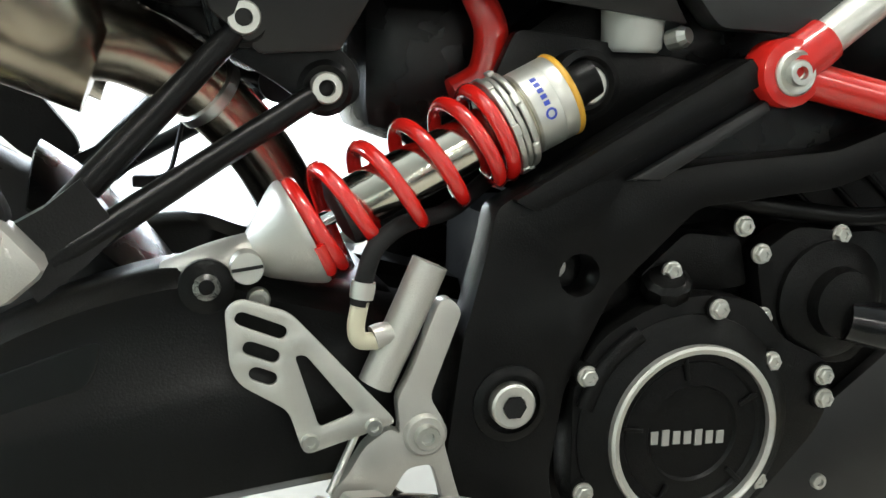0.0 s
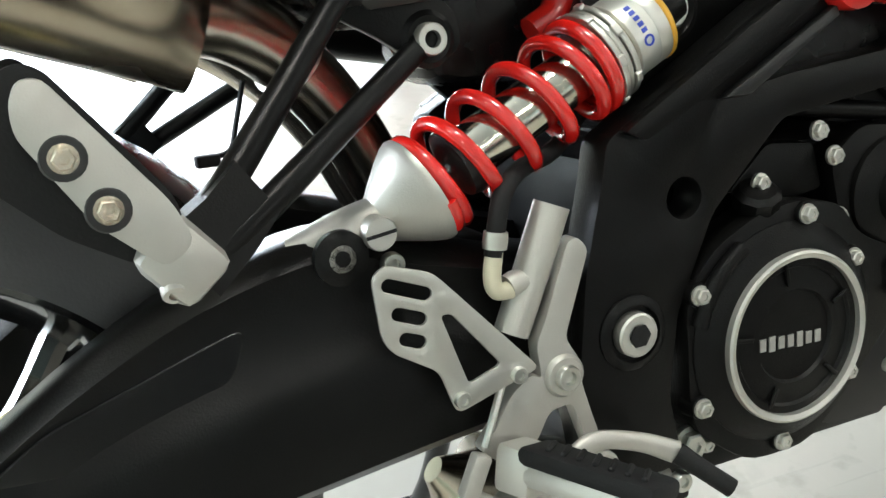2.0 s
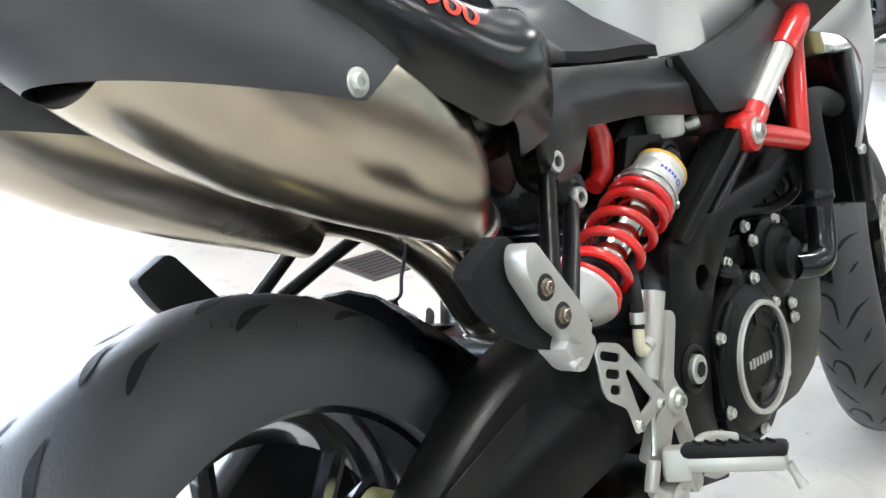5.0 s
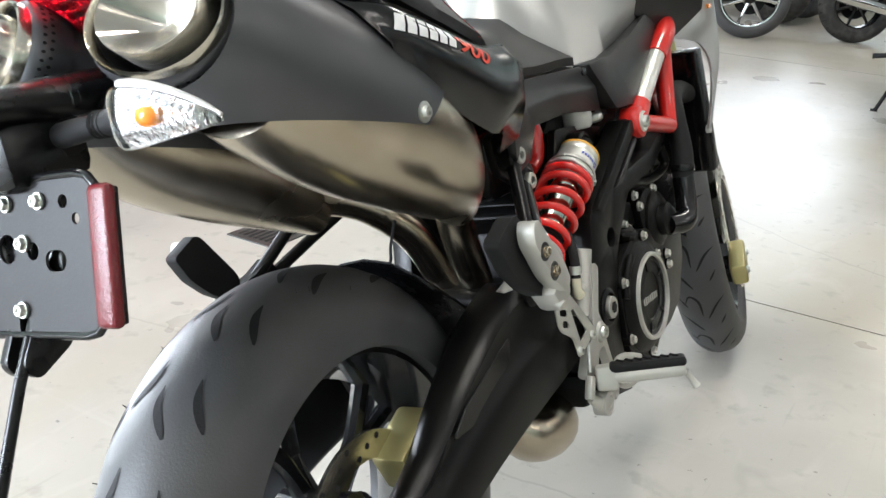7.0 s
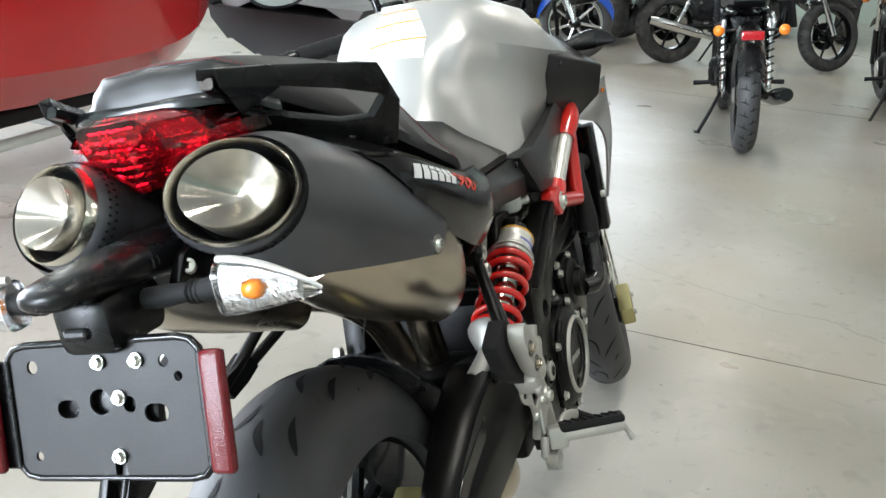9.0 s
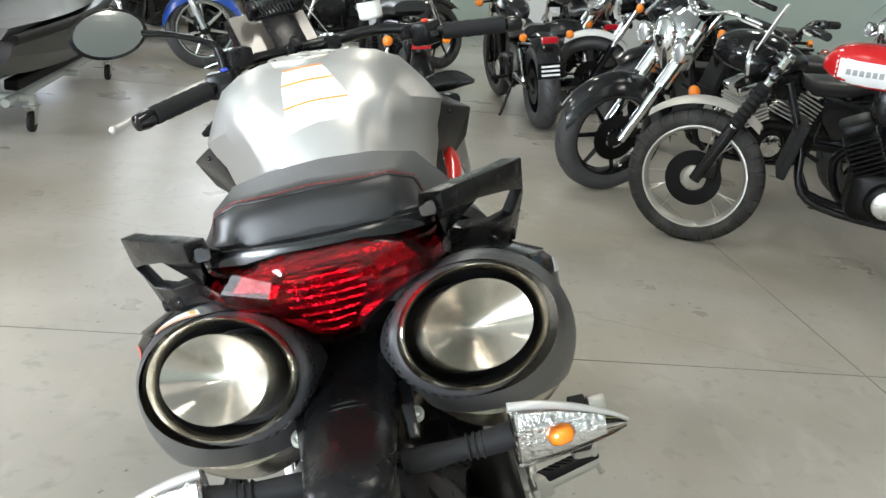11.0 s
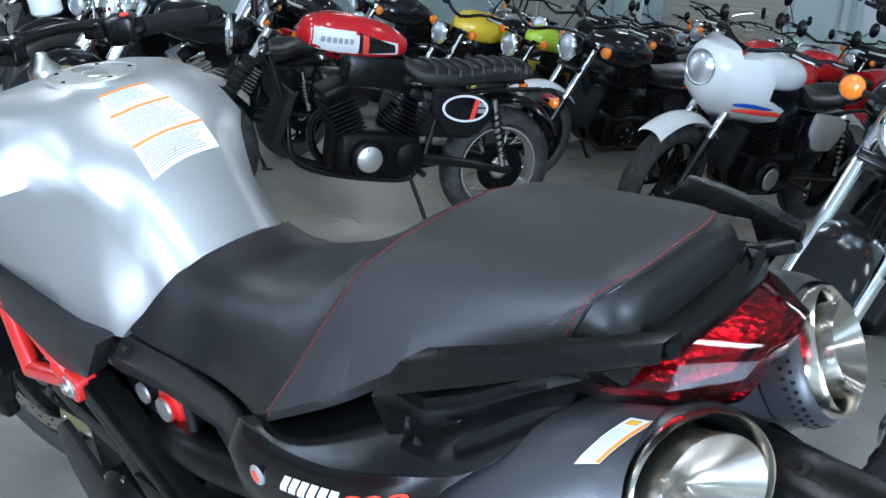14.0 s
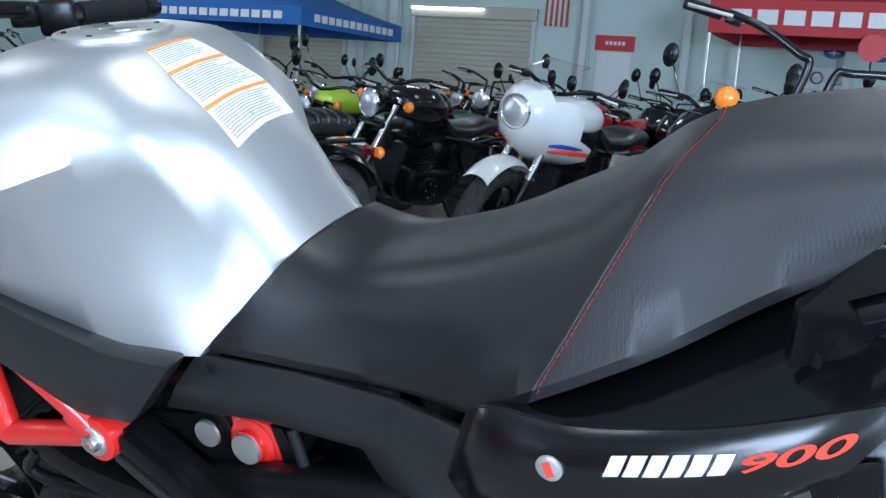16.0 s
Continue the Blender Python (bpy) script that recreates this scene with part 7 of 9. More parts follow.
def build_bike(label, m, wb=1.5, rf=0.31, wf=0.11, rr=0.315, wr=0.16, rimf=0.23, rimr=0.22, style="cast", rim_mat=None, tyre=None, tread=None, turn=0, rake=27,
               tank=None, tank_mat=None, seat_mat=None, seat_z=0.80, seat_len=0.62, ribs=0, body=None, fork="black", gaiter=False, fender=None, fender_deep=False,
               lamp=0.09, lamp_shell=None, board=False, bars=(0.40, 1.05), mirrors=True, ind=AMBER, ind_z=0.86, screen=None, fairing=None, cover=ALU, oval=False,
               pipe=CHROME, rear_fender=None, cylinders="v", headers=True, bags=False, group="motorcycles in the hall", tank_z=0.0, plate_bars=False, stand=True, bar_up=0.0):
    """A parked motorcycle; local x points ahead, the origin lies on the floor under the rear axle."""
    b = thing("motorcycle", m, label, "motorcycle", group)
    rim_mat, tyre, tank_mat, seat_mat = rim_mat or BLACK_SATIN, tyre or RUBBER, tank_mat or P_BLACK, seat_mat or SEAT_BLACK
    ra, fa = Vector((0, 0, rr)), Vector((wb, 0, rf))
    fk = {"black": BLACK_SATIN, "chrome": CHROME, "gold": GOLD}[fork]
    wheel(b, ra, rr, wr, rimr, style, rim_mat, tyre, tread=tread)
    wheel(b, fa, rf, wf, rimf, style, rim_mat, tyre, turn, rake, tread)
    tr = math.tan(radians(rake))
    FS = Matrix.Translation(fa) @ pose(0, 0, 0, 0, -rake, 0) @ pose(0, 0, 0, 0, 0, turn) @ pose(0, 0, 0, 0, rake, 0) @ Matrix.Translation(-fa)
    head_z = bars[1] - 0.13 - bar_up
    hx = wb - tr * (head_z - rf)
    fe = part("fork", box(0.08, 0.22, 0.03, (hx + 0.02, 0, head_z - 0.02), r=0.008, rot=(0, -rake, 0)), BLACK_SATIN, b, smooth=40, m=FS)
    part("lower_yoke", box(0.08, 0.22, 0.035, (hx + tr * 0.16 + 0.01, 0, head_z - 0.18), r=0.008, rot=(0, -rake, 0)), BLACK_SATIN, fe, smooth=40)
    for s in (1, -1):
        lo, mid, up = (wb - 0.01, s * 0.095, rf), (wb - tr * 0.27, s * 0.095, rf + 0.27), (hx, s * 0.095, head_z)
        part("fork_leg", sweep([lo, mid], [0.027, 0.029], n=14, straight=True), fk, fe, smooth=50)
        part("fork_tube", sweep([mid, up], 0.0205 if not gaiter else 0.022, n=14, straight=True), CHROME if fork != "gold" else GOLD, fe, smooth=50)
        if gaiter:
            pts = [tuple(np.array(mid) + (np.array(up) - np.array(mid)) * (0.02 + 0.6 * k / 16)) for k in range(17)]
            part("fork_gaiter", sweep(pts, [0.036 if k % 2 else 0.029 for k in range(17)], n=14, straight=True), RUBBER_DARK, fe, smooth=20)
        part("caliper", box(0.06, 0.03, 0.09, (wb - 0.07, s * 0.085, rf + 0.06), r=0.008), BLACK_SATIN, fe, smooth=40)
        hb = ([(hx - 0.02, s * 0.04, head_z)] if bar_up else []) + [(hx - 0.02, s * 0.04 if bar_up else 0, bars[1] - 0.05), (hx - 0.02, s * 0.08, bars[1] - 0.03), (hx - 0.06, s * bars[0] * 0.55, bars[1] + 0.01), (hx - 0.14, s * bars[0], bars[1])]
        hbp = part("handlebar", sweep(hb, 0.0125, n=10), CHROME if fork == "chrome" and not bar_up else BLACK_SATIN, fe, smooth=50)
        part("grip", sweep([(hx - 0.115, s * bars[0] * 0.78, bars[1] + 0.003), (hx - 0.15, s * (bars[0] + 0.02), bars[1])], 0.018, n=10, straight=True), RUBBER_DARK, hbp, smooth=40)
        part("lever", sweep([(hx - 0.05, s * bars[0] * 0.7, bars[1] + 0.005), (hx - 0.06, s * bars[0] * 0.85, bars[1]), (hx - 0.09, s * bars[0] * 1.02, bars[1] - 0.005)], 0.006, n=6), ALU_CAST, hbp, smooth=50)
        part("switch_box", box(0.04, 0.05, 0.04, (hx - 0.09, s * bars[0] * 0.68, bars[1] + 0.004), r=0.006), BLACK_PLASTIC, hbp, smooth=40)
        if mirrors:
            mi = part("mirror", sweep([(hx - 0.08, s * bars[0] * 0.7, bars[1] + 0.02), (hx - 0.06, s * bars[0] * 0.85, bars[1] + 0.12), (hx - 0.07, s * bars[0] * 0.98, bars[1] + 0.19)], 0.005, n=6), BLACK_SATIN, fe, smooth=50)
            part("mirror_shell", lathe([(0.001, -0.02), (0.04, -0.012), (0.055, 0), (0.052, 0.004), (0.001, 0.004)], axis_at((hx - 0.07, s * bars[0] * 1.02, bars[1] + 0.21), (-1, 0, 0.1)) @ Matrix.Diagonal((0.8, 1.25, 1, 1)), 18), BLACK_PLASTIC, mi, smooth=50)
        if ind:
            st_ = part("front_indicator", sweep([(hx + 0.03, s * 0.10, ind_z), (hx + 0.035, s * 0.19, ind_z)], 0.009, n=8, straight=True), BLACK_SATIN, fe, smooth=50)
            part("indicator_lens", lathe([(0.02, -0.03), (0.034, -0.012), (0.036, 0), (0.028, 0.014), (0.001, 0.02)], axis_at((hx + 0.035, s * 0.215, ind_z), (1, 0, 0)), 18), ind, st_, "amber indicator lens" if ind is AMBER else "clear indicator lens", smooth=50)
            ri = part("rear_indicator", sweep([(-0.18, s * 0.08, rr + 0.38), (-0.19, s * 0.15, rr + 0.38)], 0.008, n=8, straight=True), BLACK_SATIN, b, smooth=50)
            part("indicator_lens", lathe([(0.02, -0.025), (0.03, -0.01), (0.03, 0), (0.02, 0.014), (0.001, 0.018)], axis_at((-0.195, s * 0.17, rr + 0.38), (-1, 0, 0)), 16), AMBER, ri, smooth=50)
    if lamp:
        disc_lamp(fe, "headlight", (hx + 0.16, 0, head_z - 0.05), (1, 0, -0.06), lamp, 0.13, lamp_shell or BLACK_SATIN, LENS, "round headlight")
    if board:
        part("number_board", plate([(-0.10, -0.05), (0.10, -0.05), (0.115, 0.06), (0.07, 0.17), (-0.07, 0.17), (-0.115, 0.06)], 0.006, bevel=0.002, corner=0.015, m=Matrix.Translation((hx + 0.12, 0, head_z + 0.06)) @ pose(0, 0, 0, 0, -24, 0) @ pose(0, 0, 0, 0, 0, 90)), WHITE_MATT, fe, "white number board", smooth=30)
    # front fender
    a0, a1 = (25, 165) if fender_deep else (48, 132)
    lift, drop = (0.03, 0.11) if fender_deep else (0.045 if not tread else 0.06, 0.03)
    fr = [[(wb + (rf + lift) * math.cos(radians(a)), y, rf + (rf + lift) * math.sin(radians(a)) - drop * (abs(y) / (wf * 0.62)) ** 2.5) for y in np.linspace(-wf * 0.62, wf * 0.62, 9)] for a in np.linspace(a0, a1, 14)]
    part("front_fender", sheet(fr, 0.003), fender or tank_mat, fe, smooth=60)
    # frame, engine
    fm = part("frame", sweep([(hx - 0.02, 0, head_z - 0.12), (hx - 0.12, 0.02, 0.55), (hx - 0.20, 0.06, 0.30), (0.62, 0.08, 0.24), (0.48, 0.09, 0.30), (0.42, 0.09, 0.55), (0.40, 0.08, seat_z - 0.12)], 0.018, n=10), BLACK_SATIN, b, smooth=50)
    part("frame_tube", sweep([(hx - 0.02, 0, head_z - 0.12), (hx - 0.12, -0.02, 0.55), (hx - 0.20, -0.06, 0.30), (0.62, -0.08, 0.24), (0.48, -0.09, 0.30), (0.42, -0.09, 0.55), (0.40, -0.08, seat_z - 0.12)], 0.018, n=10), BLACK_SATIN, fm, smooth=50)
    for s in (1, -1):
        part("swing_arm", sweep([(0.48, s * 0.10, 0.36), (0.2, s * 0.11, 0.34), (-0.04, s * 0.11, rr)], [0.03, 0.024, 0.022], n=10, flat=0.7), BLACK_SATIN, fm, smooth=50)
        part("subframe", sweep([(0.42, s * 0.09, seat_z - 0.14), (0.15, s * 0.10, seat_z - 0.10), (-0.14, s * 0.09, seat_z - 0.08)], 0.013, n=8), BLACK_SATIN, fm, smooth=50)
        sh = part("rear_shock", sweep([(0.02, s * 0.125, rr + 0.03), (0.13, s * 0.125, seat_z - 0.14)], 0.016, n=12, straight=True), CHROME, b, smooth=50)
        P0, P1 = Vector((0.035, s * 0.125, rr + 0.07)), Vector((0.11, s * 0.125, seat_z - 0.20))
        SA = axis_at(P0, P1 - P0)
        L_ = (P1 - P0).length
        part("spring", sweep([SA @ Vector((0.026 * math.cos(0.75 * k), 0.026 * math.sin(0.75 * k), L_ * k / 60)) for k in range(61)], 0.0045, n=6, straight=True), BLACK_SATIN if fork != "chrome" else CHROME, sh, smooth=60)
        part("foot_peg", sweep([(0.52, s * 0.13, 0.33), (0.52, s * 0.27, 0.325)], [0.012, 0.015], n=8, straight=True), RUBBER_DARK, fm, smooth=50)
    en = part("engine", round_edges(box(0.44, 0.25, 0.24, (0.70, 0, 0.37)), 0.05, 3), ENGINE_BLACK, b, smooth=45)
    part("battery_box", round_edges(box(0.34, 0.20, 0.24, (0.36, 0, seat_z - 0.24)), 0.03, 2), BLACK_PLASTIC, b, smooth=40)
    part("air_filter", round_edges(box(0.30, 0.16, 0.16, (0.74, 0, seat_z - 0.06)), 0.03, 2), BLACK_PLASTIC, b, smooth=40)
    part("radiator", box(0.04, 0.24, 0.26, (hx - 0.09, 0, 0.52), r=0.006, rot=(0, -14, 0)), RUBBER_DARK, b)
    for cx, ang in (((0.60, -24), (0.84, 26)) if cylinders == "v" else ((0.78, 14),)):
        for k in range(8):
            q = Matrix.Translation((cx, 0, 0.46)) @ pose(0, 0, 0, 0, ang, 0) @ Matrix.Translation((0, 0, 0.022 * k + 0.02))
            part("fin", box(0.15 - 0.004 * (k % 2), 0.24, 0.009, r=0.003, seg=1), ENGINE_BLACK if cover is not CHROME else ALU_CAST, en, m=q)
        part("rocker_cover", round_edges(box(0.14, 0.2, 0.06), 0.02, 2), ENGINE_BLACK if cover is not CHROME else CHROME, en, smooth=45, m=Matrix.Translation((cx, 0, 0.46)) @ pose(0, 0, 0, 0, ang, 0) @ Matrix.Translation((0, 0, 0.22)))
    for s in (1, -1):
        ec = part("engine_cover", lathe([(0.095, 0), (0.092, 0.03), (0.078, 0.042)], axis_at((0.76, s * 0.118, 0.36), (0, s, 0)), 28), ENGINE_BLACK, en, smooth=45)
        part("cover_cap", lathe([(0.066, 0.036), (0.064, 0.048), (0.055, 0.053), (0.001, 0.055)], axis_at((0.76, s * 0.118, 0.36), (0, s, 0)), 28), cover, ec, "round metal engine cap", smooth=45)
        for k in range(5):
            a = 2 * math.pi * k / 5
            cap_bolt(ec, (0.76 + 0.05 * math.cos(a), s * 0.170, 0.36 + 0.05 * math.sin(a)), (0, s, 0), 0.006)
        part("sprocket_cover", lathe([(0.075, 0), (0.07, 0.03), (0.04, 0.04), (0.001, 0.042)], axis_at((0.54, s * 0.10, 0.37), (0, s, 0)), 22), ENGINE_BLACK, en, smooth=45)
    # exhaust on the right
    ex = part("exhaust", sweep([(0.90, -0.09, 0.56), (0.98, -0.12, 0.45), (0.92, -0.14, 0.28), (0.70, -0.15, 0.22), (0.40, -0.16, 0.24), (0.20, -0.17, 0.28)], 0.022, n=12), pipe, b, smooth=50)
    part("muffler", sweep([(0.26, -0.17, 0.27), (0.18, -0.175, 0.285), (-0.10, -0.185, 0.34), (-0.28, -0.19, 0.375)], [0.026, 0.045, 0.047, 0.036], n=16), pipe, ex, smooth=50)
    if headers and cylinders == "v":
        part("rear_header", sweep([(0.58, -0.09, 0.58), (0.62, -0.14, 0.48), (0.60, -0.15, 0.30), (0.45, -0.16, 0.25)], 0.021, n=12), pipe, ex, smooth=50)
    # tank, seat, body
    tz = tank_z
    T = tank or [(1.10, 0.02, 0.03), (1.05, 0.09, 0.10), (0.95, 0.125, 0.135), (0.82, 0.135, 0.14), (0.70, 0.115, 0.12), (0.62, 0.085, 0.085), (0.58, 0.05, 0.05)]
    rows_ = []
    for x, w, h in T:
        zc = seat_z + 0.06 + tz + 0.05 * (x - 0.6)
        rows_.append((x, [(0, zc + h), (w * 0.55, zc + h * 0.95), (w * 0.92, zc + h * 0.55), (w, zc), (w * 0.8, zc - h * 0.45), (w * 0.3, zc - h * 0.55), (0, zc - h * 0.55)]))
    tk = part("fuel_tank", loft_half(rows_, 4), tank_mat, b, smooth=60)
    part("filler_cap", lathe([(0.032, 0), (0.032, 0.012), (0.026, 0.018), (0.001, 0.018)], Matrix.Translation((0.85, 0, seat_z + 0.06 + tz + 0.0125 + max(h for _, _, h in T) - 0.006)), 20), CHROME, tk, smooth=45)
    s0, s1 = 0.62, 0.62 - seat_len
    srow = []
    for t in np.linspace(0, 1, 9):
        x = s0 + (s1 - s0) * t
        w = 0.10 + 0.035 * math.sin(math.pi * min(1, t * 1.25))
        zt = seat_z + 0.035 * (t > 0.45) * min(1, (t - 0.45) * 4) + 0.05 * max(0, 0.12 - t) * 6
        h = 0.09 if 0 < t < 1 else 0.06
        srow.append((x, [(0, zt), (w * 0.6, zt - 0.004), (w * 0.95, zt - 0.025), (w, zt - h * 0.7), (w * 0.85, zt - h), (0, zt - h)]))
    se = part("seat", loft_half(srow, 3), seat_mat, b, smooth=60)
    for k in range(ribs):
        x = s0 - 0.16 - (seat_len - 0.20) * k / max(1, ribs - 1)
        t = (s0 - x) / seat_len
        w = 0.10 + 0.035 * math.sin(math.pi * min(1, t * 1.25))
        zt = seat_z + 0.035 * (t > 0.45) * min(1, (t - 0.45) * 4)
        part("seat_rib", sweep([(x, -w * 0.97, zt - 0.04), (x, -w * 0.8, zt - 0.004), (x, 0, zt + 0.006), (x, w * 0.8, zt - 0.004), (x, w * 0.97, zt - 0.04)], 0.011, n=8), seat_mat, se, smooth=60)
    rfm = rear_fender or tank_mat
    rfr = [[(0 + (rr + 0.06) * math.cos(radians(a)), y, rr + 0.02 + (rr + 0.06) * math.sin(radians(a)) - 0.05 * (abs(y) / (wr * 0.6)) ** 2.5) for y in np.linspace(-wr * 0.6, wr * 0.6, 9)] for a in np.linspace(60, 155 if not fender_deep else 185, 12)]
    part("rear_fender", sheet(rfr, 0.003), rfm, b, smooth=60)
    part("tail_lamp", round_edges(box(0.05, 0.12, 0.05, (-0.27, 0, rr + 0.36)), 0.012, 2), RED_LENS, b, "red tail lamp", smooth=45)
    if plate_bars:
        pb = part("plate_bracket", box(0.006, 0.19, 0.11, (-0.36, 0.02, rr + 0.16), r=0.004), BLACK_SATIN, b)
        for z in (-0.03, 0.0, 0.03):
            part("plate_bar", box(0.004, 0.13, 0.014, (-0.365, 0.02, rr + 0.16 + z)), WHITE_MATT, pb)
    for s in (1, -1):
        pan = [(0.46, seat_z - 0.10), (0.20, seat_z - 0.12), (0.10, seat_z - 0.19), (0.20, seat_z - 0.33), (0.36, seat_z - 0.33), (0.46, seat_z - 0.22)]
        sc = part("side_cover", plate(pan, 0.03, bevel=0.008, corner=0.03, m=Matrix.Translation((0, s * 0.115, 0))), body or tank_mat, b, smooth=45)
        if oval:
            cz = seat_z - 0.19
            ovl = [(0.29 + 0.125 * math.cos(a), cz + 0.068 * math.sin(a)) for a in [2 * math.pi * k / 40 for k in range(40)]]
            inn = [(0.29 + 0.112 * math.cos(a), cz + 0.057 * math.sin(a)) for a in [2 * math.pi * k / 40 for k in range(40)]]
            bd = part("number_oval", plate(ovl, 0.012, bevel=0.002, m=Matrix.Translation((0, s * 0.137, 0))), BLACK_SATIN, b, "black oval side board with white rim", smooth=45)
            part("oval_rim", plate(ovl, 0.002, holes=[inn], m=Matrix.Translation((0, s * 0.1445, 0))), WHITE_INK, bd)
            part("oval_stripe", plate([(0.235, cz - 0.05), (0.26, cz - 0.054), (0.242, cz + 0.054), (0.215, cz + 0.05)], 0.0016, m=Matrix.Translation((0, s * 0.1445, 0))), RED_INK, bd)
            for k in range(2):
                part("print_bar", plate([(0.175, cz + 0.012 - 0.03 * k), (0.222, cz + 0.012 - 0.03 * k), (0.219, cz + 0.034 - 0.03 * k), (0.178, cz + 0.034 - 0.03 * k)], 0.0016, m=Matrix.Translation((0, s * 0.1445, 0))), SILVER_INK, bd)
            # tank side panel: white shield with black and red tail, plain bars for the maker's name
            skin = bvh_of(tk)
            z0 = seat_z + 0.075
            for nm_, quad_, mt, lift in (("tank_rim", [(1.085, -0.050), (0.655, -0.040), (0.665, 0.012), (1.085, 0.066)], WHITE_INK, 0.0012), ("tank_flash", [(0.865, -0.044), (0.672, -0.030), (0.682, 0.004), (0.872, 0.052)], P_BLACK, 0.0026), ("tank_shield", [(1.075, -0.040), (0.880, -0.046), (0.888, 0.054), (1.075, 0.058)], WHITE_INK, 0.0026), ("tank_stripe", [(0.845, -0.042), (0.815, -0.040), (0.825, 0.036), (0.855, 0.044)], RED_INK, 0.0036)):
                rows_ = [[on_panel(skin, *(np.array(bilinear(quad_, u, v)) + np.array((0, z0))), s, lift) for u in np.linspace(0, 1, 11)] for v in np.linspace(0, 1, 6)]
                tp = part(nm_, rings(rows_, closed_u=False, cap=False), mt, tk, smooth=60)
                if nm_ == "tank_shield":
                    for k in range(6):
                        qb = [(1.045 - 0.026 * k, -0.004), (1.026 - 0.026 * k, -0.004), (1.026 - 0.026 * k, 0.020), (1.045 - 0.026 * k, 0.020)]
                        rows_ = [[on_panel(skin, *(np.array(bilinear(qb, u, v)) + np.array((0, z0))), s, 0.0036) for u in (0, 0.5, 1)] for v in (0, 0.5, 1)]
                        part("print_bar", rings(rows_, closed_u=False, cap=False), GREY_INK, tp)
    if stand:
        sd = part("side_stand", sweep([(0.52, 0.10, 0.27), (0.47, 0.17, 0.14), (0.43, 0.235, 0.028)], 0.011, n=8), BLACK_SATIN, b, smooth=50)
        part("stand_foot", box(0.06, 0.04, 0.008, (0.425, 0.24, 0.030), r=0.002, rot=(9, 0, 0)), BLACK_SATIN, sd)
    # screens and fairings
    if screen:
        sw = 0.24
        rows_ = [[(hx + 0.13 + 0.02 - 0.34 * t + 0.10 * (1 - (y / sw) ** 2), y * (1 - 0.15 * t), head_z + 0.02 + 0.42 * t) for y in np.linspace(-sw, sw, 9)] for t in (0, 0.25, 0.5, 0.75, 1)]
        part("windshield", sheet(rows_, 0.004), BIKE_SCREEN, fe, "clear plastic windshield", smooth=60)
        for s in (1, -1):
            disc_lamp(fe, "passing_lamp", (hx + 0.17, s * 0.19, head_z - 0.09), (1, 0, -0.05), 0.058, 0.09, CHROME, LENS, "chrome passing lamp")
        part("lamp_nacelle", sweep([(hx + 0.05, 0, head_z - 0.22), (hx + 0.06, 0, head_z - 0.06), (hx + 0.0, 0, head_z + 0.05)], [0.09, 0.13, 0.10], n=20), CHROME, fe, smooth=60)
        for s in (1, -1):
            part("fork_cover", sweep([(hx + 0.02, s * 0.11, head_z), (hx + 0.17, s * 0.11, head_z - 0.30)], 0.042, n=16, straight=True), CHROME, fe, smooth=50)
    if fairing == "cafe":
        st_ = [(hx + 0.30, [(0, head_z + 0.06), (0.05, head_z + 0.05), (0.09, head_z - 0.02), (0.06, head_z - 0.11), (0, head_z - 0.13)]),
               (hx + 0.24, [(0, head_z + 0.11), (0.09, head_z + 0.09), (0.145, head_z - 0.01), (0.11, head_z - 0.15), (0, head_z - 0.20)]),
               (hx + 0.12, [(0, head_z + 0.15), (0.12, head_z + 0.12), (0.20, head_z + 0.0), (0.165, head_z - 0.19), (0, head_z - 0.27)]),
               (hx - 0.02, [(0, head_z + 0.14), (0.14, head_z + 0.10), (0.235, head_z - 0.02), (0.20, head_z - 0.21), (0, head_z - 0.30)]),
               (hx - 0.20, [(0, head_z + 0.02), (0.13, head_z - 0.02), (0.215, head_z - 0.10), (0.20, head_z - 0.24), (0, head_z - 0.32)])]
        bmf = loft_half(st_, 4)
        mids = [(f, f.calc_center_median()) for f in bmf.faces]
        bmesh.ops.delete(bmf, geom=[f for f, c in mids if (c.x < hx - 0.03 and c.z > head_z - 0.14) or (c.x < hx + 0.17 and c.z > head_z + 0.045)], context="FACES")
        bmesh.ops.solidify(bmf, geom=list(bmf.faces), thickness=0.004)
        fq = part("fairing", bmf, P_WHITE, b, "white half fairing with red and blue stripe", smooth=60)
        disc_lamp(fq, "headlight", (hx + 0.305, 0, head_z - 0.03), (1, 0, -0.05), 0.088, 0.05, BLACK_SATIN, LENS, "round headlight")
        rows_ = [[(hx + 0.20 - 0.32 * t + 0.06 * (1 - (y / 0.14) ** 2), y * (1 - 0.1 * t), head_z + 0.10 + 0.16 * math.sin(1.4 * t)) for y in np.linspace(-0.14, 0.14, 9)] for t in (0, 0.25, 0.5, 0.75, 1)]
        part("screen", sheet(rows_, 0.003), BIKE_SCREEN, fq, smooth=60)
        for s in (1, -1):
            for dz, mt in ((0.0, P_BLUE), (-0.03, RED_INK)):
                part("fairing_stripe", sweep([(hx + 0.17, s * 0.166, head_z - 0.165 + dz), (hx + 0.08, s * 0.194, head_z - 0.16 + dz), (hx - 0.02, s * 0.214, head_z - 0.16 + dz), (hx - 0.12, s * 0.216, head_z - 0.165 + dz), (hx - 0.19, s * 0.212, head_z - 0.17 + dz)], [0.006, 0.012, 0.015, 0.015, 0.015], n=8, flat=0.5), mt, fq, smooth=60)
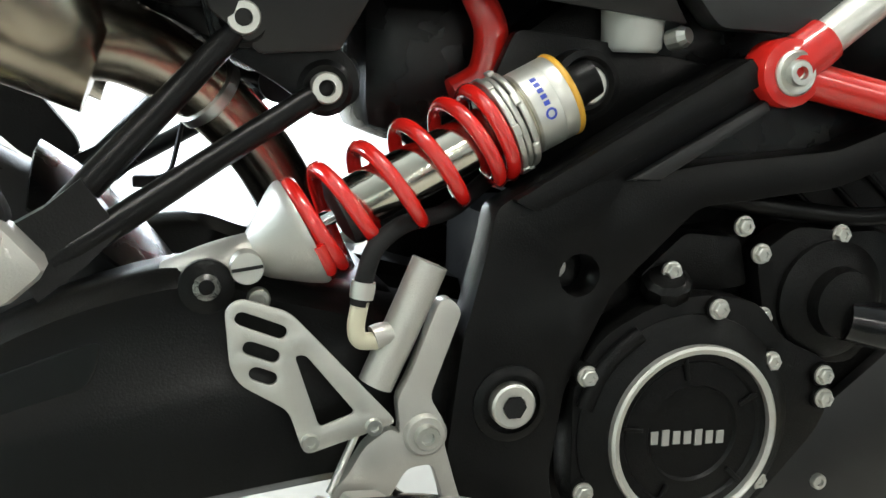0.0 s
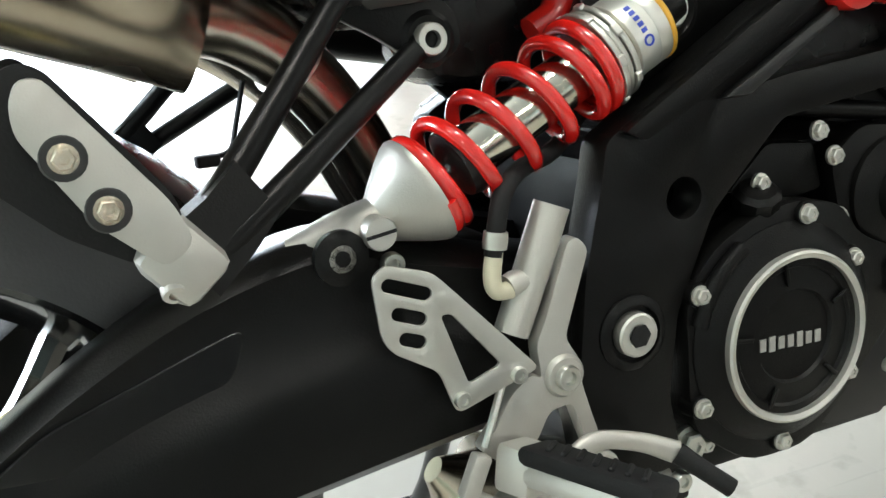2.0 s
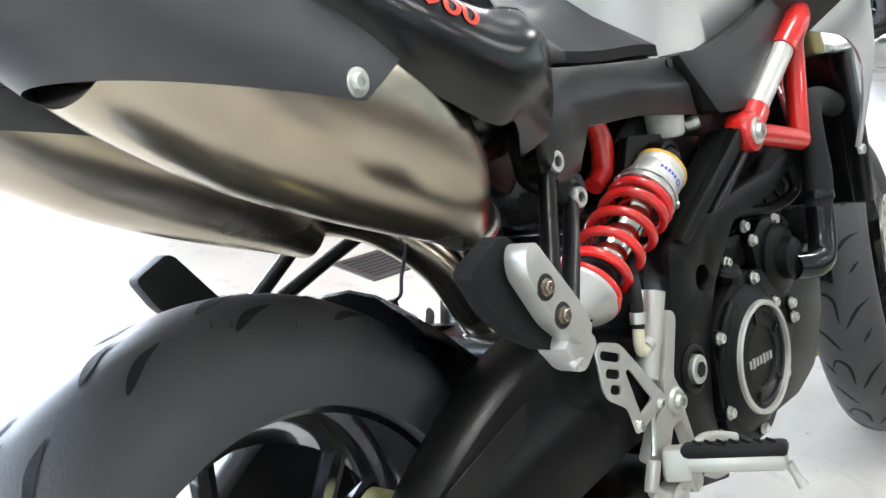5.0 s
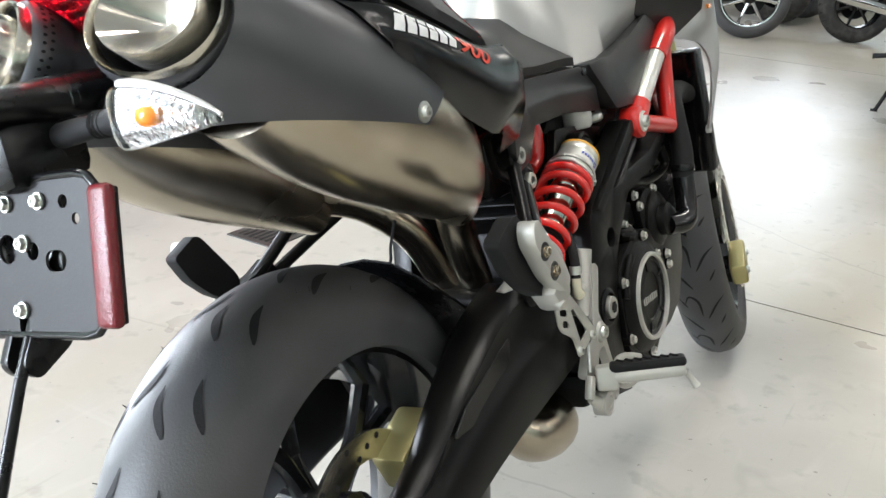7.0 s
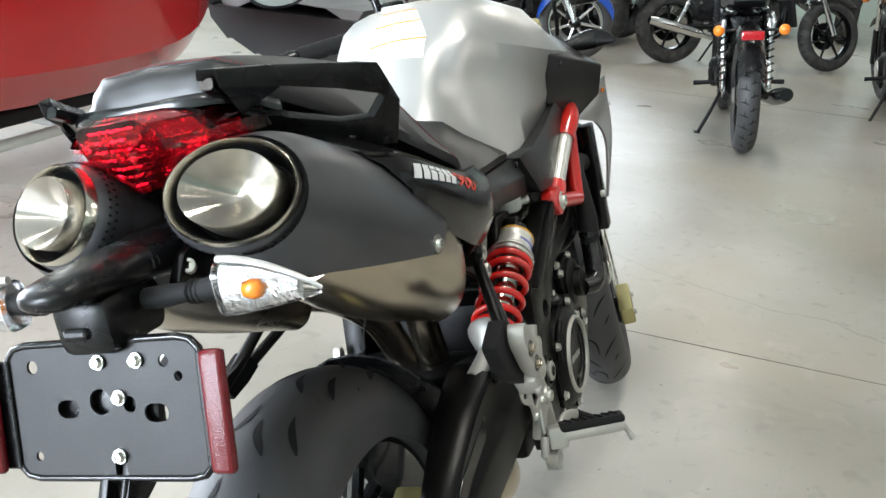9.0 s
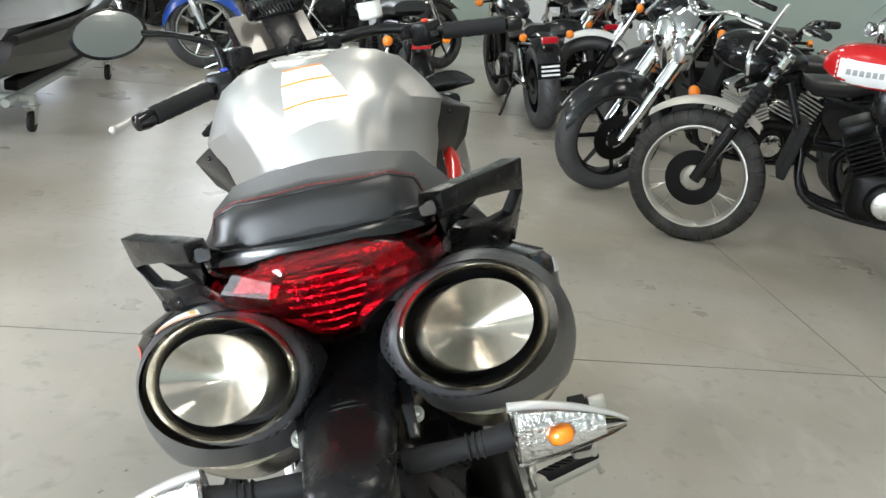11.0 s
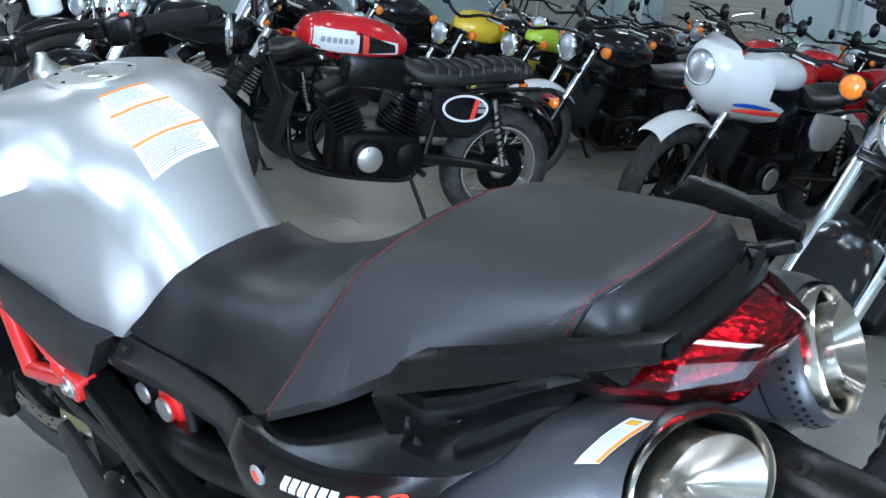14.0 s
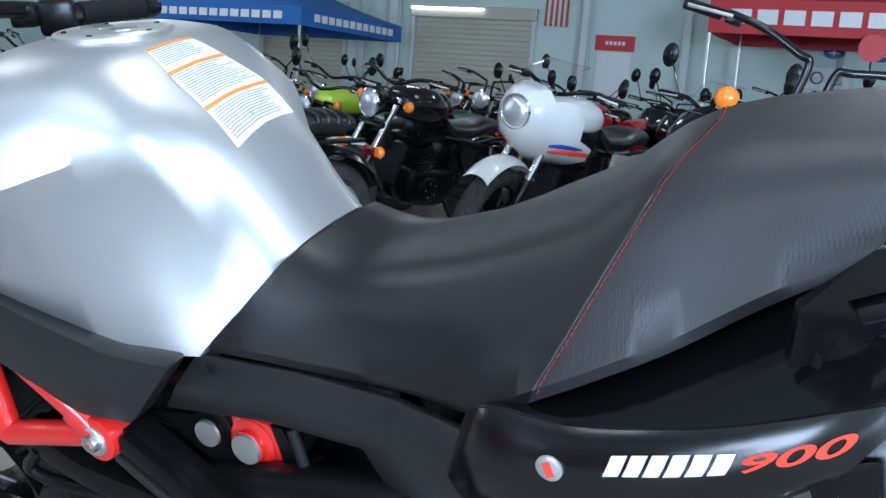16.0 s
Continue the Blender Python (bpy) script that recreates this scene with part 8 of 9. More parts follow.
    if fairing == "sport":
        for s in (1, -1):
            pts = [(hx + 0.26, head_z - 0.02), (hx + 0.05, head_z + 0.10), (hx - 0.10, head_z + 0.02), (hx - 0.14, head_z - 0.20), (0.55, 0.42), (0.50, 0.30), (0.85, 0.24), (hx - 0.02, 0.36), (hx + 0.16, head_z - 0.20)]
            part("fairing", plate(pts, 0.02, bevel=0.007, corner=0.04, m=Matrix.Translation((0, s * 0.185, 0)) @ pose(0, 0, 0, 5 * s, 0, 0)), tank_mat, b, smooth=45)
        st_ = [(hx + 0.36, [(0, head_z - 0.03), (0.03, head_z - 0.04), (0.04, head_z - 0.08), (0, head_z - 0.10)]), (hx + 0.22, [(0, head_z + 0.06), (0.11, head_z + 0.02), (0.15, head_z - 0.10), (0, head_z - 0.16)]), (hx + 0.06, [(0, head_z + 0.14), (0.15, head_z + 0.06), (0.19, head_z - 0.12), (0, head_z - 0.2)])]
        nf = part("nose_fairing", loft_half(st_, 4), tank_mat, b, smooth=60)
        for s in (1, -1):
            part("headlight", lathe([(0.05, -0.01), (0.045, 0.008), (0.001, 0.014)], axis_at((hx + 0.255, s * 0.075, head_z - 0.05), (0.8, s * 0.4, 0.1)), 16), LENS, nf, smooth=60)
        rows_ = [[(hx + 0.16 - 0.28 * t + 0.06 * (1 - (y / 0.13) ** 2), y * (1 - 0.1 * t), head_z + 0.09 + 0.17 * t) for y in np.linspace(-0.13, 0.13, 7)] for t in (0, 0.5, 1)]
        part("screen", sheet(rows_, 0.003), BIKE_SCREEN, nf, smooth=60)
        ts = [(0.10, [(0, seat_z + 0.08), (0.09, seat_z + 0.05), (0.11, seat_z - 0.05), (0, seat_z - 0.06)]), (-0.10, [(0, seat_z + 0.11), (0.08, seat_z + 0.08), (0.09, seat_z), (0, seat_z - 0.01)]), (-0.30, [(0, seat_z + 0.12), (0.03, seat_z + 0.11), (0.03, seat_z + 0.07), (0, seat_z + 0.06)])]
        part("tail_fairing", loft_half(ts, 4), tank_mat, b, smooth=60)
    if bags:
        for s in (1, -1):
            part("saddlebag", round_edges(box(0.46, 0.16, 0.26, (-0.12, s * 0.24, rr + 0.20)), 0.05, 3), tank_mat, b, smooth=50)
    return b


def spot(x, y, heading, lean=8.0, size=1.0):
    """The pose of a parked bike whose rear tyre stands at x, y; it leans to its left."""
    return pose(x, y, 0, 0, 0, heading) @ pose(0, 0, 0, -lean, 0, 0) @ Matrix.Diagonal((size, size, size, 1))


LONG_TANK = [(1.13, 0.02, 0.03), (1.08, 0.085, 0.085), (0.98, 0.12, 0.115), (0.84, 0.125, 0.118), (0.72, 0.105, 0.10), (0.64, 0.075, 0.07), (0.60, 0.045, 0.045)]
FAT_TANK = [(1.14, 0.03, 0.03), (1.08, 0.12, 0.10), (0.96, 0.165, 0.14), (0.82, 0.165, 0.14), (0.70, 0.12, 0.10), (0.62, 0.07, 0.06), (0.58, 0.04, 0.04)]
scr = build_bike("red and white scrambler with a ribbed black seat", spot(2.805, -2.716, 68, 5, 1.0), 1.58, 0.318, 0.105, 0.312, 0.14, 0.243, 0.215, "wire", ALU, DUSTY, KNOBS, -8, 27,
                 LONG_TANK, P_RED, None, 0.82, 0.70, 9, BLACK_SATIN, "black", True, ALU_CAST, False, 0.092, BLACK_SATIN, True, (0.40, 1.05), False, CLEAR_LENS, 0.86, None, None, ALU, True, BLACK_SATIN, BLACK_SATIN)
cruiser = build_bike("black touring cruiser with windshield and chrome fork covers", spot(4.50, -2.69, 98, 6), 1.66, 0.33, 0.13, 0.32, 0.17, 0.23, 0.21, "cast", BLACK_SATIN, RUBBER, ROAD, 8, 29,
                     FAT_TANK, P_BLACK, None, 0.74, 0.66, 0, P_BLACK, "chrome", False, P_BLACK, True, 0.095, CHROME, False, (0.42, 1.08), False, AMBER, 0.66, True, None, CHROME, False, CHROME, P_BLACK, bags=True)
roadster = build_bike("black roadster with a round chrome headlight and amber indicators", spot(0.79, -2.94, 96, 13), 1.62, 0.335, 0.13, 0.33, 0.17, 0.24, 0.21, "cast", BLACK_SATIN, DUSTY, KNOBS, 9, 27,
                      FAT_TANK, P_BLACK, None, 0.75, 0.66, 0, P_BLACK, "chrome", False, P_BLACK, False, 0.095, CHROME, False, (0.42, 1.22), False, AMBER, 1.0, None, None, ALU, False, CHROME, P_BLACK, bar_up=0.06)
cafe = build_bike("white cafe racer with half fairing and round headlight", spot(2.016, -4.905, 82, 11, 1.02), 1.50, 0.32, 0.12, 0.32, 0.17, 0.23, 0.22, "cast", BLACK_SATIN, DUSTY, ROAD, 4, 25,
                  LONG_TANK, P_WHITE, None, 0.84, 0.62, 0, P_WHITE, "black", False, P_WHITE, False, 0, None, False, (0.34, 1.09), False, None, 0.8, None, "cafe", ALU, False, EXHAUST_RAW, P_WHITE, "flat")
naked = build_bike("black naked motorcycle with clear headlight and amber indicators", spot(3.20, -5.27, 80, 10, 1.04), 1.45, 0.31, 0.12, 0.31, 0.17, 0.225, 0.22, "cast", BLACK_SATIN, RUBBER, None, -5, 25,
                   FAT_TANK, P_BLACK, None, 0.79, 0.62, 0, P_BLACK, "black", False, P_WHITE, False, 0.085, BLACK_SATIN, False, (0.39, 1.06), False, AMBER, 0.90, None, None, ENGINE_BLACK, False, BLACK_SATIN, P_BLACK, "flat")
yellow = build_bike("yellow sport motorcycle with black seat", spot(4.62, -5.40, 84, 8), 1.42, 0.30, 0.12, 0.31, 0.17, 0.22, 0.22, "cast", BLACK_SATIN, RUBBER, None, 5, 25,
                    FAT_TANK, P_YELLOW, None, 0.82, 0.60, 0, P_YELLOW, "black", False, P_YELLOW, False, 0.08, BLACK_SATIN, False, (0.36, 1.04), True, AMBER, 0.9, None, None, ENGINE_BLACK, False, STEEL, P_YELLOW, "flat")
lime = build_bike("lime green naked motorcycle with amber indicators", spot(4.05, -5.65, 80, 8), 1.42, 0.30, 0.12, 0.31, 0.17, 0.22, 0.22, "cast", BLACK_SATIN, RUBBER, None, 8, 25,
                  LONG_TANK, P_LIME, None, 0.80, 0.60, 0, P_BLACK, "black", False, P_LIME, False, 0.08, BLACK_SATIN, False, (0.36, 1.02), True, AMBER, 0.9, None, None, ENGINE_BLACK, False, STEEL, P_BLACK, "flat")
sport = build_bike("red sport motorcycle with full fairing and clear screen", spot(2.75, -7.35, 84, 8), 1.42, 0.30, 0.12, 0.31, 0.18, 0.22, 0.22, "cast", BLACK_SATIN, RUBBER, None, -4, 24,
                   FAT_TANK, P_RED, None, 0.82, 0.50, 0, P_RED, "gold", False, P_RED, False, 0, None, False, (0.33, 0.98), True, None, 0.9, None, "sport", ENGINE_BLACK, False, STEEL, P_RED, "flat")
bobber = build_bike("black bobber cruiser with a low seat and bracket", spot(6.10, -1.06, 4, 9), 1.52, 0.32, 0.12, 0.32, 0.16, 0.22, 0.20, "cast", BLACK_SATIN, RUBBER, ROAD, 5, 29,
                    LONG_TANK, P_BLACK, None, 0.72, 0.55, 0, P_BLACK, "black", False, P_BLACK, False, 0.09, BLACK_SATIN, False, (0.42, 1.10), True, AMBER, 0.86, None, None, ALU, False, BLACK_SATIN, P_BLACK, plate_bars=True)
dirt = build_bike("grey dual-sport motorcycle with knobby tyres on its stand", spot(4.80, -0.02, 8, 7), 1.42, 0.345, 0.09, 0.33, 0.12, 0.27, 0.24, "wire", BLACK_SATIN, RUBBER, KNOBS, -8, 27,
                  LONG_TANK, P_SILVER, None, 0.88, 0.66, 0, BLACK_PLASTIC, "black", True, P_SILVER, False, 0.08, BLACK_SATIN, False, (0.40, 1.16), True, AMBER, 0.95, None, None, ENGINE_BLACK, False, BLACK_SATIN, BLACK_PLASTIC, "flat")
blue = build_bike("blue touring cruiser with chrome spoked wheels", spot(7.35, 3.30, -80, 7), 1.66, 0.33, 0.13, 0.32, 0.17, 0.24, 0.21, "cast", CHROME, RUBBER, None, 6, 29,
                  FAT_TANK, P_BLUE, None, 0.74, 0.66, 0, P_BLUE, "chrome", False, P_BLUE, True, 0.095, CHROME, False, (0.42, 1.10), True, AMBER, 0.8, True, None, CHROME, False, CHROME, P_BLUE, bags=True)
green = build_bike("green and white sport motorcycle with dark screen", spot(0.2, -9.3, 85, 8), 1.42, 0.30, 0.12, 0.31, 0.18, 0.22, 0.22, "cast", BLACK_SATIN, RUBBER, None, -7, 24,
                   FAT_TANK, P_GREEN, None, 0.82, 0.50, 0, P_WHITE, "black", False, P_WHITE, False, 0, None, False, (0.33, 1.0), True, None, 0.9, None, "sport", ENGINE_BLACK, False, STEEL, P_GREEN, "flat")
white = build_bike("white and red sport motorcycle with clear screen", spot(0.55, -5.35, 84, 8), 1.42, 0.30, 0.12, 0.31, 0.18, 0.22, 0.22, "cast", BLACK_SATIN, RUBBER, None, 7, 24,
                   FAT_TANK, P_WHITE, None, 0.82, 0.50, 0, P_RED, "gold", False, P_BLACK, False, 0, None, False, (0.33, 0.98), True, None, 0.9, None, "sport", ENGINE_BLACK, False, STEEL, P_BLACK, "flat")
black = build_bike("black sport motorcycle with full fairing and tall mirrors", spot(1.25, -5.2, 86, 8), 1.42, 0.30, 0.12, 0.31, 0.18, 0.22, 0.22, "cast", BLACK_SATIN, RUBBER, None, 7, 24,
                   FAT_TANK, P_BLACK, None, 0.82, 0.50, 0, P_BLACK, "black", False, P_BLACK, False, 0, None, False, (0.33, 1.05), True, None, 0.9, None, "sport", ENGINE_BLACK, False, STEEL, P_BLACK, "flat")
# rows further back, most of them black
rnd = random.Random(7)
ROWS = ((-7.4, 0, [(-1.4, black), (-0.5, naked), (0.4, bobber), (1.25, naked), (2.05, black), (3.5, sport), (4.3, naked), (5.2, bobber), (6.1, cruiser)]),
        (-9.5, 1, [(-1.6, green), (-0.8, white), (1.1, green), (2.0, naked), (2.9, black), (3.8, bobber), (4.7, roadster), (5.6, naked), (6.5, black), (7.4, roadster)]),
        (-11.4, 1, [(-1.4, naked), (-0.6, green), (0.4, white), (1.2, green), (2.0, roadster), (2.9, bobber), (3.8, naked), (4.6, black), (5.5, roadster), (6.4, naked), (7.3, bobber)]),
        (-13.2, 1, [(0.2, roadster), (1.4, naked), (2.6, black), (3.6, roadster), (4.6, naked), (5.8, dirt), (6.8, roadster), (7.9, black)]),
        (-5.5, 0, [(5.6, naked), (6.5, cruiser), (7.4, bobber)]), (-3.1, 0, [(5.75, bobber), (6.7, naked), (7.7, cruiser)]))
for row_y, loose, row in ROWS:
    for x, kind_ in row:
        copy_thing(kind_, spot(x + rnd.uniform(-0.1, 0.1), row_y + rnd.uniform(-0.2, 0.2), rnd.uniform(72, 98), rnd.uniform(6, 11), rnd.uniform(0.97, 1.06)))
copy_thing(naked, spot(7.9, -1.95, 6, 8))
copy_thing(roadster, spot(8.3, 0.9, -60, 8))

# ---- things of the hall ----
LAMP_SHELL = material("white lamp housing", (0.7, 0.7, 0.68), 0.5, vary=0.05)
GLOW = bpy.data.materials.new("lit tube")
GLOW.use_nodes = True
GLOW.node_tree.nodes["Principled BSDF"].inputs["Emission Color"].default_value = (1, 0.98, 0.93, 1)
GLOW.node_tree.nodes["Principled BSDF"].inputs["Emission Strength"].default_value = 9.0


def hall_lamp(m):
    """A hanging lamp housing with four tubes above the light."""
    b = thing("hall_lamp", m, "white ceiling lamp with four bright tubes, lit", "lamp", "lamps of the hall")
    part("housing", round_edges(box(1.24, 0.44, 0.07, (0, 0, 0.085)), 0.012, 2), LAMP_SHELL, b, smooth=40)
    for k in range(4):
        part("tube", sweep([(-0.57, -0.15 + 0.1 * k, 0.033), (0.57, -0.15 + 0.1 * k, 0.033)], 0.013, n=10, straight=True), GLOW, b, "lit lamp tube", smooth=60)
    for x in (-0.45, 0.45):
        part("hanger", sweep([(x, 0, 0.12), (x, 0, 0.34)], 0.004, n=6, straight=True), BOLT_STEEL, b)
    return b


lamp0 = hall_lamp(pose(LAMP_SPOTS[0][0], LAMP_SPOTS[0][1], 4.46))
for lx, ly in LAMP_SPOTS[1:]:
    copy_thing(lamp0, pose(lx, ly, 4.46))

# south wall: posts, beams, roller doors
STEEL_WHITE = material("white painted steel", (0.62, 0.66, 0.64), 0.5, vary=0.08, scale=4, bump=0.05, bump_scale=80, stain=(0.45, 0.45, 0.42), stain_scale=3, stain_amount=0.3)
DOOR_BEIGE = material("beige roller door slat", (0.52, 0.49, 0.38), 0.5, vary=0.07, scale=6)


def post(x, y, w):
    """A steel hall post with flanges and base plate."""
    p = tagged(part("steel_post", box(w, 0.012, TOP, (x, y + 0.07, TOP / 2)), STEEL_WHITE), "white painted steel post by the wall", "post", "posts of the hall")
    part("flange", box(w, 0.012, TOP, (x, y - 0.07, TOP / 2)), STEEL_WHITE, p)
    part("web", box(0.012, 0.128, TOP, (x, y, TOP / 2)), STEEL_WHITE, p)
    part("base_plate", box(w + 0.12, 0.3, 0.016, (x, y, 0.008), r=0.003), STEEL_WHITE, p)


for x, w in ((10.39, 0.10), (9.72, 0.17), (5.85, 0.12), (4.07, 0.12), (1.56, 0.12), (-1.5, 0.14), (13.0, 0.14)):
    post(x, -14.75, w)
tagged(part("wall_beam", box(24.6, 0.16, 0.14, (3.5, -14.82, 3.05), r=0.01), STEEL_WHITE), "white steel beam along the wall", "beam")


def roller_door(x0, x1, y, top, face):
    d = tagged(part("roller_door", box(x1 - x0 + 0.2, 0.10, 0.22, ((x0 + x1) / 2, y + 0.08 * face, top + 0.1), r=0.02), DOOR_BEIGE), "beige slatted roller door, closed", "door")
    n = 26
    for k in range(n):
        z = top * (k + 0.5) / n
        part("door_slat", box(x1 - x0, 0.03, top / n - 0.008, ((x0 + x1) / 2, y + 0.03 * face, z), r=0.008), DOOR_BEIGE, d)
    for x in (x0 - 0.05, x1 + 0.05):
        part("door_rail", box(0.08, 0.10, top, (x, y + 0.05 * face, top / 2), r=0.006), STEEL_WHITE, d)


roller_door(6.95, 9.35, -15.0, 2.46, 1)
roller_door(11.0, 13.0, -15.0, 2.46, 1)
# tube lamp over the door
tb = thing("tube_lamp", pose(8.66, -14.86, 2.62), "bright fluorescent tube lamp on the wall", "lamp")
part("housing", box(1.6, 0.08, 0.05, (0, 0, 0.04), r=0.006), LAMP_SHELL, tb)
part("tube", sweep([(-0.76, 0.02, 0), (0.76, 0.02, 0)], 0.016, n=10, straight=True), GLOW, tb, smooth=60)
# striped flag hanging from the wall
FLAG_RED, FLAG_WHITE, FLAG_BLUE = material("red cloth", (0.42, 0.09, 0.08), 0.85, bump=0.2, bump_scale=300), material("white cloth", (0.66, 0.62, 0.55), 0.85, bump=0.2, bump_scale=300), material("blue cloth", (0.05, 0.07, 0.22), 0.85, bump=0.2, bump_scale=300)
fl = thing("flag", pose(6.5, -14.955, 2.38), "striped cloth flag hanging down from a rod", "flag")
part("rod", sweep([(-0.32, 0, 0.93), (0.32, 0, 0.93)], 0.012, n=8, straight=True), BOLT_STEEL, fl)
for k in range(9):
    rows_ = [[(-0.225 + 0.05 * (k + j / 3), 0.015 * math.sin(9 * (k + j / 3) * 0.35 + 2 * z), z) for j in range(4)] for z in (0.0, 0.2, 0.4, 0.6, 0.92)]
    part("stripe", sheet(rows_, 0.002), FLAG_RED if k % 2 == 0 else FLAG_WHITE, fl, smooth=60)
part("field", sheet([[(-0.23 + 0.07 * j, 0.018 + 0.008 * math.sin(j * 1.7), z) for j in range(4)] for z in (0.6, 0.76, 0.92)], 0.002), FLAG_BLUE, fl, smooth=60)
# red wall sign with plain bars
SIGN_RED = material("red sign face", (0.55, 0.035, 0.04), 0.4, vary=0.05)
sg = thing("wall_sign", pose(5.38, -14.978, 2.03), "red sign with a white marking above a white panel", "sign")
part("face", box(0.70, 0.04, 0.26, (0, 0, 0.11), r=0.006), SIGN_RED, sg)
part("panel", box(0.62, 0.03, 0.75, (0, -0.01, -0.42), r=0.004), WHITE_MATT, sg)
for k in range(5):
    part("sign_bar", box(0.05, 0.004, 0.06, (0.14 - 0.075 * k, 0.0225, 0.11)), WHITE_INK, sg)
# blue ovals and wheel board on the wall
LOGO_BLUE = material("blue sign face", (0.03, 0.12, 0.36), 0.4, vary=0.05)
for x, z in ((1.82, 2.16), (1.15, 2.14)):
    ov = thing("oval_sign", pose(x, -14.998, z), "blue oval sign on the wall", "sign", "blue ovals on the wall")
    part("plate", lathe([(0.16, -0.02), (0.16, 0.0), (0.15, 0.006), (0.001, 0.006)], axis_at((0, 0.02, 0), (0, 1, 0)) @ Matrix.Diagonal((1, 0.55, 1, 1)), 28), LOGO_BLUE, ov, smooth=40)
    part("star", plate([(0.10, 0), (0.02, 0.015), (0, 0.05), (-0.02, 0.015), (-0.10, 0), (-0.02, -0.015), (0, -0.05), (0.02, -0.015)], 0.004, m=Matrix.Translation((0, 0.029, 0))), WHITE_INK, ov)
wbd = thing("wheel_board", pose(2.02, -14.983, 1.62), "white board with three wheels on show", "display board")
part("board", box(0.95, 0.03, 0.32, (0, 0, 0.14), r=0.004), WHITE_MATT, wbd)
for k in range(3):
    wl = part("rim", ring_lathe([(0.10, 0.0), (0.10, 0.05), (0.075, 0.05), (0.07, 0.01)], axis_at((0.30 - 0.30 * k, 0.016, 0.14), (0, 1, 0)), 24), BLACK_SATIN, wbd, smooth=40)
    part("hub_face", lathe([(0.03, 0.0), (0.03, 0.03), (0.001, 0.035)], axis_at((0.30 - 0.30 * k, 0.016, 0.14), (0, 1, 0)), 14), ALU, wl, smooth=40)
    for j in range(5):
        a = 2 * math.pi * j / 5
        part("rim_spoke", sweep([(0.30 - 0.30 * k + 0.02 * math.cos(a), 0.045, 0.14 + 0.02 * math.sin(a)), (0.30 - 0.30 * k + 0.08 * math.cos(a), 0.045, 0.14 + 0.08 * math.sin(a))], 0.008, n=6, straight=True), ALU, wl)


def canopy(x, y, sx, sy, eave, peak, drop, cloth, label, bars, face):
    """A folding tent: four posts, a hipped cloth roof and hanging valances with plain bars."""
    c = thing("tent_canopy", pose(x, y, 0), label, "canopy")
    hx_, hy_ = sx / 2, sy / 2
    for px_ in (-hx_, hx_):
        for py_ in (-hy_, hy_):
            part("post", box(0.035, 0.035, eave, (px_ * 0.98, py_ * 0.98, eave / 2), r=0.004), BOLT_STEEL, c)
    cor = [(-hx_, -hy_), (hx_, -hy_), (hx_, hy_), (-hx_, hy_)]
    bm = bmesh.new()
    n = 6
    for (ax_, ay_), (bx_, by_) in zip(cor, cor[1:] + cor[:1]):
        grid = []
        for i in range(n + 1):
            t = i / n
            row = []
            for j in range(n + 1):
                u = j / n
                p = Vector((ax_ + (bx_ - ax_) * u, ay_ + (by_ - ay_) * u, eave)) * (1 - t)
                p.z = eave + (peak - eave) * t - 0.06 * math.sin(math.pi * t)
                row.append(bm.verts.new(p))
            grid.append(row)
        for i in range(n):
            for j in range(n):
                bm.faces.new((grid[i][j], grid[i][j + 1], grid[i + 1][j + 1], grid[i + 1][j]))
    bmesh.ops.remove_doubles(bm, verts=bm.verts, dist=1e-4)
    bmesh.ops.solidify(bm, geom=bm.faces, thickness=0.004)
    rf_ = part("roof", bm, cloth, c, smooth=30)
    for (ax_, ay_), (bx_, by_) in zip(cor, cor[1:] + cor[:1]):
        rows_ = [[(ax_ + (bx_ - ax_) * u + 0.01 * math.sin(12 * u), ay_ + (by_ - ay_) * u + 0.012 * math.sin(17 * u) * (1 - w_), eave - drop + drop * w_) for u in np.linspace(0, 1, 12)] for w_ in (0, 0.5, 1)]
        part("valance", sheet(rows_, 0.003), cloth, c, smooth=60)
    for k in range(bars):
        u = -0.5 + (k + 0.5) / bars
        part("print_bar", box(sx * 0.62 / bars, 0.003, drop * 0.42, (u * sx * 0.8, hy_ + 0.018, eave - drop * 0.5)), WHITE_INK, c)
        part("print_bar", box(0.003, sy * 0.62 / bars, drop * 0.42, (face * (hx_ + 0.018), u * sy * 0.8, eave - drop * 0.5)), WHITE_INK, c)
    return c


CLOTH_BLUE, CLOTH_RED = material("blue tent cloth", (0.035, 0.14, 0.42), 0.6, bump=0.1, bump_scale=60, vary=0.1, scale=3), material("red tent cloth", (0.46, 0.03, 0.035), 0.6, bump=0.1, bump_scale=60, vary=0.1, scale=3)
canopy(9.9, -11.4, 3.0, 2.8, 2.08, 2.75, 0.26, CLOTH_BLUE, "blue tent canopy with white bars on the edge", 12, -1)
canopy(1.9, -13.4, 2.6, 2.2, 2.62, 3.2, 0.46, CLOTH_RED, "red tent canopy with white bars on the edge", 6, 1)
# round red signs on stalks
for x, y, z in ((1.05, -12.0, 2.02), (0.62, -12.1, 1.92)):
    rs = thing("round_sign", pose(x, y, 0), "round red sign on a thin stand", "sign", "round red signs")
    part("disc", lathe([(0.17, -0.012), (0.17, 0.012), (0.001, 0.014)], axis_at((0, 0, z), (0, 1, 0)), 28), SIGN_RED, rs, smooth=30)
    part("pole", sweep([(0, 0, 0.01), (0, 0, z - 0.16)], 0.012, n=8, straight=True), BLACK_SATIN, rs)
    part("foot", lathe([(0.16, 0), (0.16, 0.012), (0.02, 0.02)], Matrix.Identity(4), 24), BLACK_SATIN, rs)
